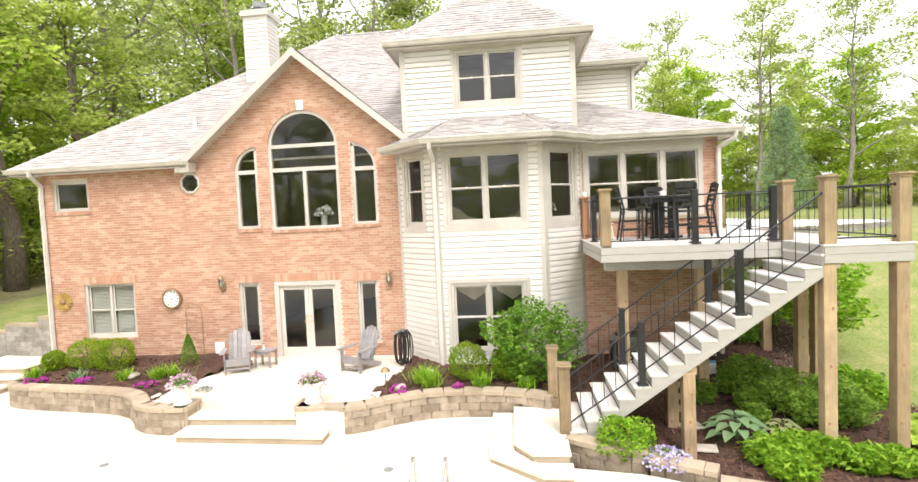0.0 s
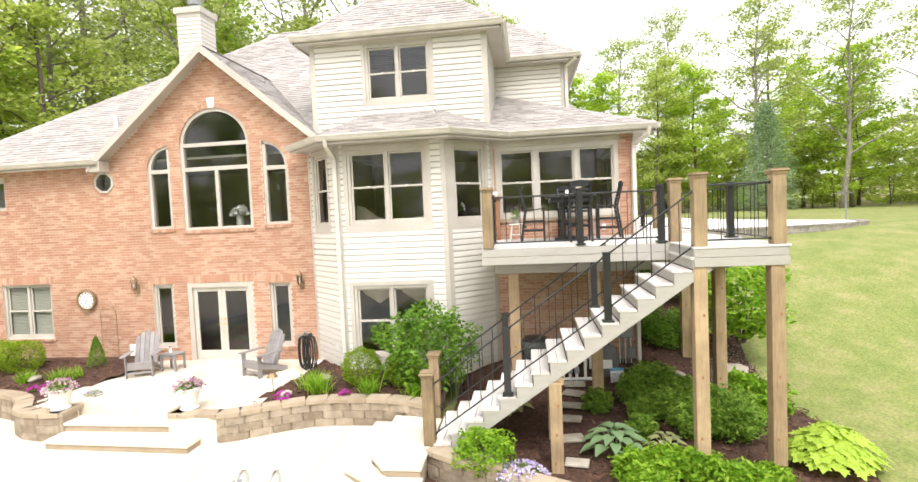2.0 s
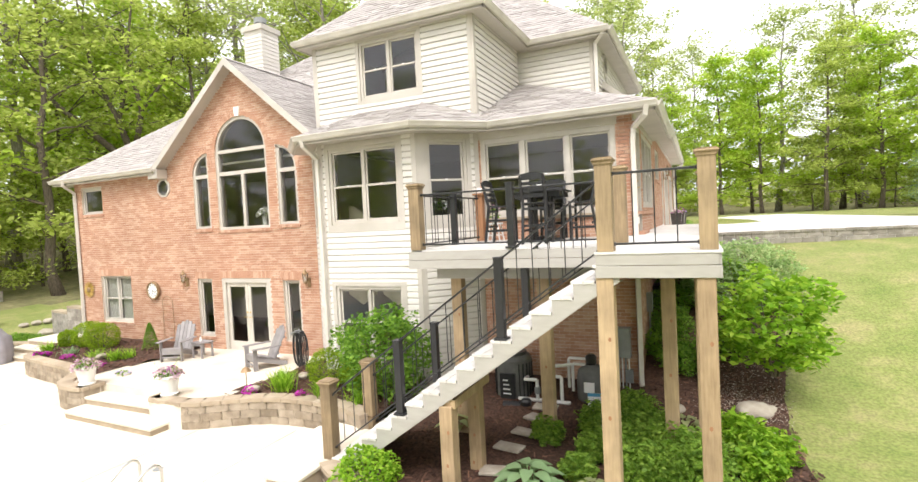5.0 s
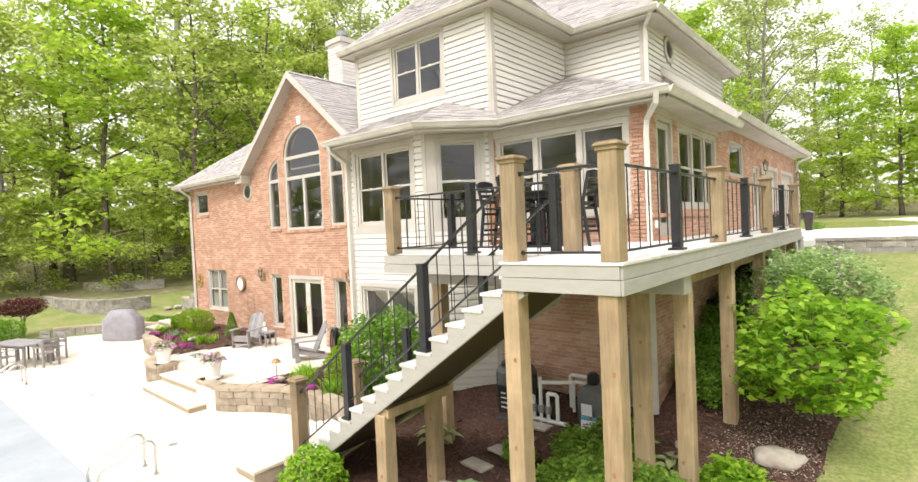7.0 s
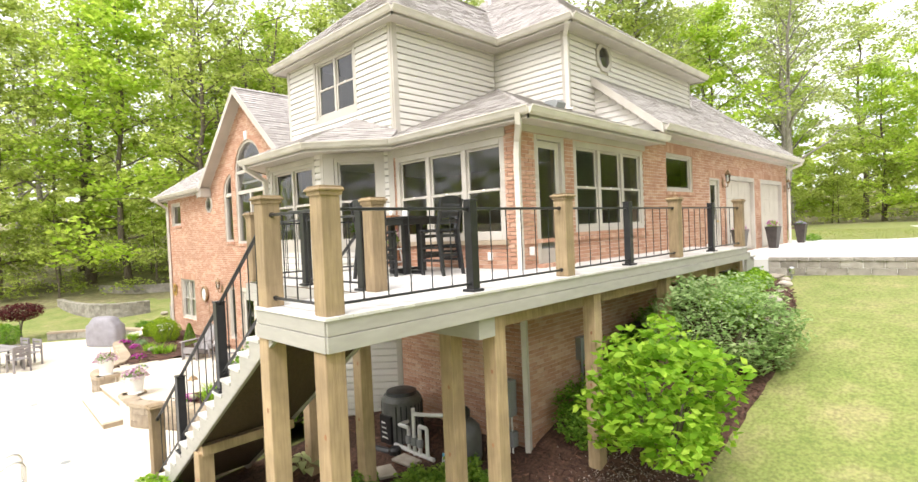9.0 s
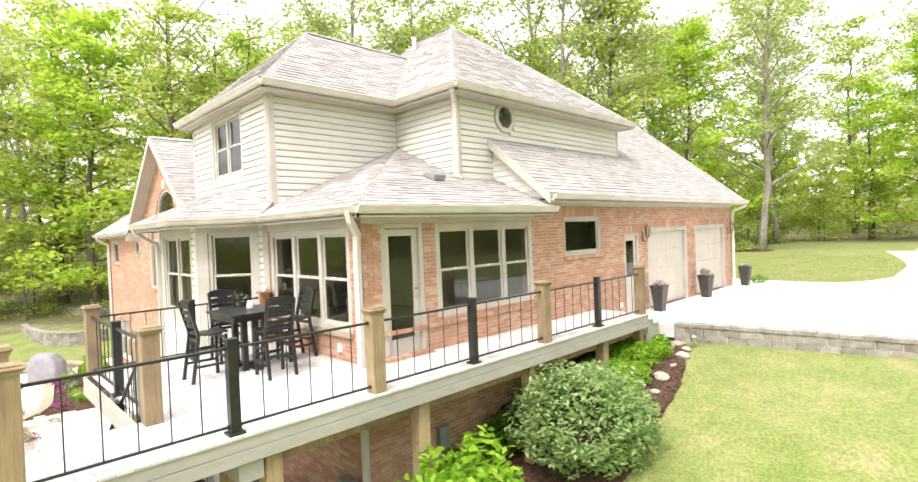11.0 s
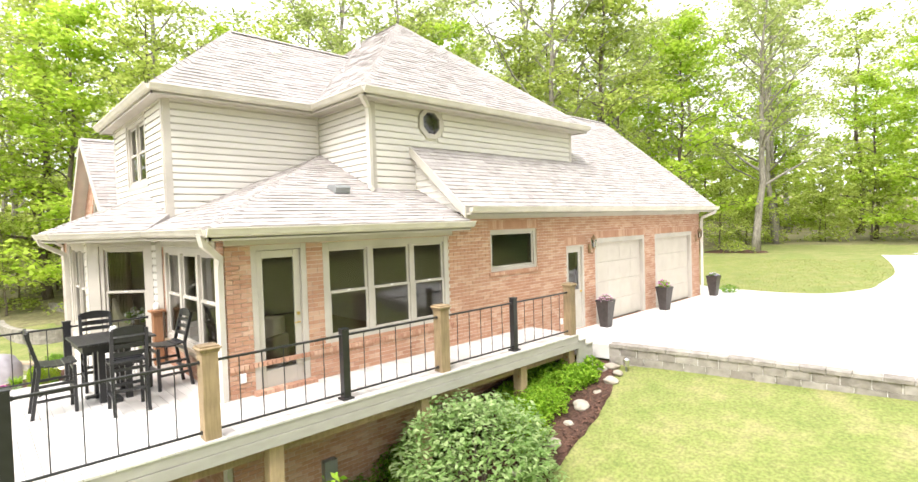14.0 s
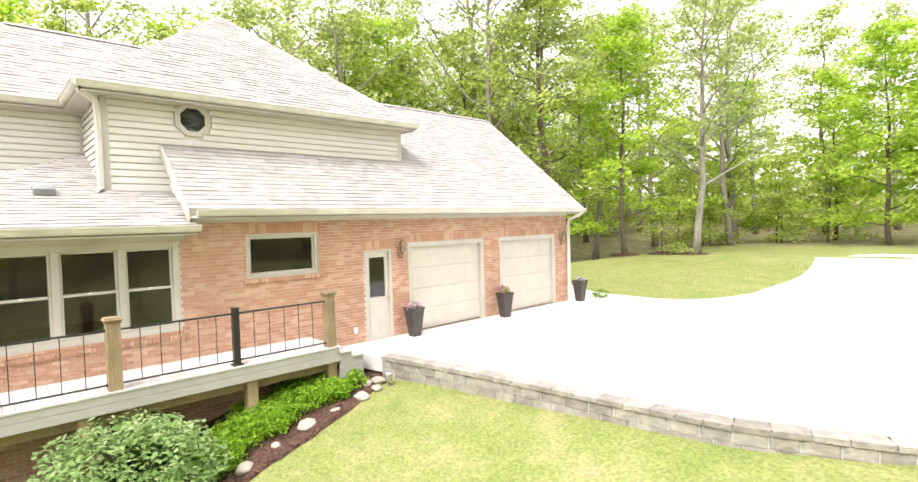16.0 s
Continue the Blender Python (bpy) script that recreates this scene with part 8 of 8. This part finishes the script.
hosta(4.13, 10.15, 26, 0.5, LEAF_BLUE, 1, "large hosta with blue-green pale-edged leaves")
hosta(5.0, 10.3, 18, 0.3, LEAF_CREAM, 2, "small hosta with cream-edged leaves")
hosta(6.15, 12.3, 18, 0.34, LEAF_CREAM, 3, "small hosta with cream-edged leaves")
hosta(2.35, 11.5, 18, 0.36, LEAF_CREAM, 4, "small hosta with cream-edged leaves")
for i, (x, y, r_, h) in enumerate(((4.85, 12.0, 0.42, 0.3), (5.25, 12.45, 0.5, 0.32), (5.55, 11.9, 0.5, 0.32), (5.35, 11.35, 0.45, 0.32), (5.9, 11.4, 0.55, 0.34), (5.7, 10.75, 0.5, 0.34), (6.25, 10.7, 0.55, 0.36), (6.35, 11.25, 0.5, 0.34), (4.85, 11.3, 0.3, 0.22), (4.02, 11.6, 0.26, 0.26), (4.7, 10.75, 0.28, 0.2))):
    shrub("ground_cover", "spreading leafy green ground cover under the deck", x, y, ground_z(x, y) + 0.02, r_, r_ * 0.85, h, 2300, 0.085, LEAF_COVER, "ground cover", 0.5, 0.6, 0.3, 2.6, 120 + i, 0, "ground cover", 0.5)
for i, (x, y, r_, h) in enumerate(((4.35, 9.45, 0.36, 0.24), (4.8, 9.55, 0.4, 0.26), (5.25, 9.5, 0.38, 0.25), (5.75, 9.25, 0.36, 0.22), (6.2, 9.2, 0.34, 0.22), (4.5, 9.0, 0.35, 0.22), (6.95, 12.2, 0.4, 0.28), (7.3, 11.75, 0.38, 0.28), (7.15, 11.35, 0.34, 0.26))):
    shrub("leafy_perennial", "clump of broad light green perennial leaves", x, y, ground_z(x, y) + 0.02, r_, r_ * 0.85, h, 1100, 0.14, LEAF_BRIGHT, "perennial", 0.36, 0.4, 0.3, 3, 140 + i, 0, "light green perennials", 0.5, -0.35)


def lobed_plant(x, y, rx, ry, h, n, size, seed):
    """A mound of broad leaves with pointed lobes, each on its stalk."""
    r = np.random.default_rng(seed)
    t = thing("lobed_leaf_plant", "mound of large lobed lime green leaves beside the lawn", "perennial", pose(x, y, ground_z(x, y)))
    outline = [(0.0, -0.42), (0.16, -0.5), (0.34, -0.36), (0.30, -0.18), (0.56, -0.1), (0.40, 0.06), (0.52, 0.28), (0.26, 0.24), (0.16, 0.42), (0.0, 0.66), (-0.16, 0.42), (-0.26, 0.24), (-0.52, 0.28), (-0.40, 0.06), (-0.56, -0.1), (-0.30, -0.18), (-0.34, -0.36), (-0.16, -0.5)]
    stalks = Mesh()
    for i in range(n):
        a, f = i * 2.39996, math.sqrt((i + 0.5) / n)
        c = Vector((math.cos(a) * rx * f, math.sin(a) * ry * f, h * (1.0 - 0.72 * f * f) * r.uniform(0.85, 1.1)))
        out = Vector((math.cos(a), math.sin(a), -0.15 - 0.55 * f + r.normal(0, 0.12))).normalized()
        side = Vector((-math.sin(a), math.cos(a), r.normal(0, 0.2))).normalized()
        nor = side.cross(out)
        k = size * r.uniform(0.75, 1.2)
        vs = [c] + [c + side * (u * k) + out * (v * k) - nor * (0.35 * k * (u * u + 0.4 * v * v)) for u, v in outline]
        m = len(outline)
        raw("leaf", vs, [(0, j + 1, (j + 1) % m + 1) for j in range(m)], LEAF_LOBED, t)
        if i % 3 == 0:
            stalks.tube([(c.x * 0.3, c.y * 0.3, 0), c], 0.006, 4)
    part("stalks", stalks, LEAF_LOBED, t)


lobed_plant(7.5, 10.0, 0.72, 0.62, 0.6, 150, 0.2, 5)
for i, (x, y, r_, h) in enumerate(((6.55, 20.8, 0.5, 0.2), (6.7, 20.2, 0.55, 0.22), (6.4, 19.5, 0.6, 0.22), (6.95, 19.45, 0.5, 0.22), (6.9, 18.95, 0.55, 0.24), (6.05, 20.4, 0.5, 0.2), (7.3, 18.45, 0.4, 0.3), (6.95, 20.75, 0.35, 0.2))):
    shrub("ground_cover", "dense bright green ground cover beside the deck", x, y, ground_z(x, y) + 0.02, r_, r_, h, 2600, 0.06, LEAF_BRIGHT, "ground cover", 0.6, 0.65, 0.25, 3, 160 + i, 0, "ground cover", 0.5)
for i, (x, y, r_, h) in enumerate(((5.75, 15.0, 0.5, 0.35), (5.8, 15.9, 0.5, 0.35), (5.8, 16.9, 0.55, 0.35), (6.1, 14.6, 0.5, 0.3), (6.8, 15.3, 0.6, 0.3), (5.9, 17.9, 0.55, 0.35))):
    shrub("ivy", "dark green ivy at the foot of the brick wall", x, y, ground_z(x, y), r_, r_, h, 2200, 0.06, LEAF_SHRUB, "ivy", 0.7, 0.5, 0.3, 3, 180 + i, 0, "ivy patches", 0.5)
shrub("perennial", "small yellow-green plant by the steps", 6.85, 21.35, 2.0, 0.22, 0.22, 0.24, 260, 0.12, LEAF_BRIGHT, "perennial", 0.45, 0.4, 0.3, 3, 190, 0)
shrub("perennial", "low plant at the garage corner", 5.9, 32.2, 2.6, 0.3, 0.3, 0.16, 300, 0.09, LEAF_SHRUB, "perennial", 0.45, 0.4, 0.3, 3, 191, 0)
# small maple and round bushes beyond the pool
jm = thing("red_maple", "small dark red japanese maple", "tree", pose(-20.3, 9.8, ground_z(-20.3, 9.8)))
part("trunk", Mesh().tube([(0, 0, -0.1), (0.05, 0, 0.5), (0, 0.1, 1.1)], [0.05, 0.04, 0.02], 7).tube([(0.03, 0, 0.5), (0.4, 0.1, 1.0)], [0.03, 0.012], 6).tube([(0.03, 0, 0.5), (-0.4, 0.0, 1.0)], [0.03, 0.012], 6), BARK, jm)
g = rng.normal(0, 1, (2600, 3))
g /= np.linalg.norm(g, axis=1)[:, None]
part("crown", leaf_mesh("crown", g * np.array([0.95, 0.95, 0.42]) * (1 - 0.5 * rng.random((2600, 1))) + np.array([0, 0, 1.3]), 0.1, LEAF_RED, 0.5, seed=8), None, jm)
for i, (x, y) in enumerate(((-19.2, 9.2), (-19.8, 8.4), (-18.9, 7.6), (-20.6, 8.9))):
    shrub("boxwood", "round green bush beyond the pool deck", x, y, -0.4, 0.6, 0.55, 0.45, 2600, 0.07, LEAF_BOX if i % 2 else LEAF_SHRUB, "boxwood", 0.6, 0.4, 0.15, 2.5, 200 + i, 3, "boxwoods")
for i in range(12):
    f = i / 11
    x, y = -17.5 + 3.2 * f, 14.0 + 0.5 * f
    shrub("ground_cover", "green creeping plants along the low stone wall", x, y, ground_z(x, y) + 0.1, 0.4, 0.35, 0.2, 500, 0.08, LEAF_SHRUB, "ground cover", 0.6, 0.5, 0.3, 3, 220 + i, 0, "wall plants", 0.5)
for i in range(16):
    a = i * 0.2
    rock(-19.8 + 1.2 * math.cos(a), 16.6 + 2.3 * math.sin(a) - 1, ground_z(-19.8 + 1.2 * math.cos(a), 15.6 + 2.3 * math.sin(a)) + 0.1, rng.uniform(0.16, 0.26), "pale round stone edging a terrace bed")
for x, y in ((-4.8, 52.8), (-0.7, 55.5), (-2.8, 54.8)):
    ring = part("mulch_ring", Mesh().lathe([(1.3, -0.05), (1.0, 0.1), (0.2, 0.22)], 22, (x, y, 2.6)), MULCH)
    tagged(ring, "round mulch mound at the foot of a tree", "mulch", "tree mulch rings")
bb = thing("satellite_dish", "small grey satellite dish on a pole", "satellite dish", pose(17.5, 27.6, 2.3))
part("pole", Mesh().tube([(0, 0, 0), (0, 0, 1.5)], 0.03, 8), GREY_METAL, bb)
part("dish", Mesh().lathe([(0.36, 0), (0.3, -0.05), (0.0, -0.09)], 20, (0, 0, 1.6)), GREY_METAL, bb)
ww = thing("foundation_hatch", "black window well cover low on the brick", "hatch", pose(SIDE_X, 17.75, 0.9, 0, 0, 90))
part("hood", Mesh().box(-0.5, 0.5, -0.45, 0.0, 0.0, 0.65), BLACK, ww, bevel=0.03)
lt = thing("path_light", "small glass garden light by the low wall", "path light", pose(7.45, 21.75, ground_z(7.45, 21.75)))
part("stem", Mesh().tube([(0, 0, 0), (0, 0, 0.12)], 0.02, 6), GREY_METAL, lt)
part("shade", Mesh().lathe([(0.07, 0.12), (0.08, 0.26), (0.03, 0.3)], 14), METAL, lt)


# ---- grass and bark chips ----
def scatter_grass(name, n, box, inside, length, seed):
    r = np.random.default_rng(seed)
    vs, fs = [], []
    for i in range(n):
        x, y = r.uniform(box[0], box[1]), r.uniform(box[2], box[3])
        if not inside(x, y):
            continue
        z = ground_z(x, y)
        a, l = r.uniform(0, 6.283), length * r.uniform(0.5, 1.3)
        dx, dy = math.cos(a), math.sin(a)
        b = len(vs)
        lean = r.uniform(1.2, 2.6) * l
        w = 0.012
        vs += [(x - dy * w, y + dx * w, z - 0.01), (x + dy * w, y - dx * w, z - 0.01), (x + dx * lean, y + dy * lean, z + l)]
        fs.append((b, b + 1, b + 2))
    tagged(raw(name, vs, fs, GRASS), "short mown grass blades", "grass", kind="stuff")


scatter_grass("grass", 14000, (-3, 9.6, 33.4, 50), lambda x, y: in_poly(isl, x, y), 0.06, 5)
r_ = np.random.default_rng(9)
vs, fs = [], []
for i in range(16000):
    if i < 11000:
        x, y = r_.uniform(1.2, 8.2), r_.uniform(8.3, 21.8)
        if not in_poly(MULCH_POLY, x, y):
            continue
        z = ground_z(x, y) + 0.05 + 0.05 * noise.noise((x * 1.3, y * 1.3, 5))
    elif i < 14000:
        x, y = r_.uniform(-13, -6.5), r_.uniform(10.4, 13.9)
        if not in_poly(BED_LEFT, x, y):
            continue
        z = 0.12 * smooth(11.3, 13.9, y) + 0.05 * noise.noise((x * 1.5, y * 1.5, 2))
    else:
        x, y = r_.uniform(-3, 1), r_.uniform(10.4, 13.9)
        if not in_poly(BED_RIGHT, x, y):
            continue
        z = 0.08 * smooth(11.3, 13.5, y) + 0.04 * noise.noise((x * 1.5, y * 1.5, 2))
    a, l = r_.uniform(0, 6.283), r_.uniform(0.02, 0.07)
    d = Vector((math.cos(a), math.sin(a), r_.normal(0, 0.3))) * l
    s = Vector((-math.sin(a), math.cos(a), r_.normal(0, 0.4))) * 0.012
    c = Vector((x, y, z + 0.012))
    b = len(vs)
    vs += [c - d - s, c + d - s, c + d + s, c - d + s]
    fs.append((b, b + 1, b + 2, b + 3))
tagged(raw("bark_chips", vs, fs, CHIP), "loose shredded bark chips", "mulch", kind="stuff")

r_ = np.random.default_rng(19)
vs, fs = [], []
for i in range(2600):
    x, y = r_.normal(7.15, 0.42), r_.normal(13.7, 0.75)
    if x > float(np.interp(y, edge_y, edge_x)) + 0.1 or x < 5.6:
        continue
    a, l = r_.uniform(0, 6.283), r_.uniform(0.008, 0.02)
    d = Vector((math.cos(a), math.sin(a), r_.normal(0, 0.35))) * l
    q = Vector((-math.sin(a), math.cos(a), r_.normal(0, 0.35))) * l * 0.6
    c = Vector((x, y, ground_z(x, y) + 0.075 + 0.05 * noise.noise((x * 1.3, y * 1.3, 5))))
    b = len(vs)
    vs += [c - d, c - q, c + d, c + q]
    fs.append((b, b + 1, b + 2, b + 3))
tagged(raw("leaf_litter", vs, fs, LITTER), "pale dry leaf litter on the mulch under the shrub", "leaf litter", kind="stuff")

# ---- single bricks by the sunroom ----
for wall, p, q, lo, hi, y in SINGLE_BRICKS:
    key = (round(q - p, 3), round(hi - lo, 3))
    if key not in BRICK_MESHES:
        w, h = key
        me = Mesh().add([(0, 0, 0), (w, 0, 0), (w, 0, h), (0, 0, h), (0, 0.012, 0), (w, 0.012, 0), (w, 0.012, h), (0, 0.012, h)], [(0, 1, 2, 3), (0, 4, 5, 1), (1, 5, 6, 2), (2, 6, 7, 3), (3, 7, 4, 0)]).data("brick")
        me.materials.append(BRICK_ONE)
        BRICK_MESHES[key] = me
    b = part("brick", BRICK_MESHES[key], None, wall)
    b.matrix_basis = pose(p, y, lo)
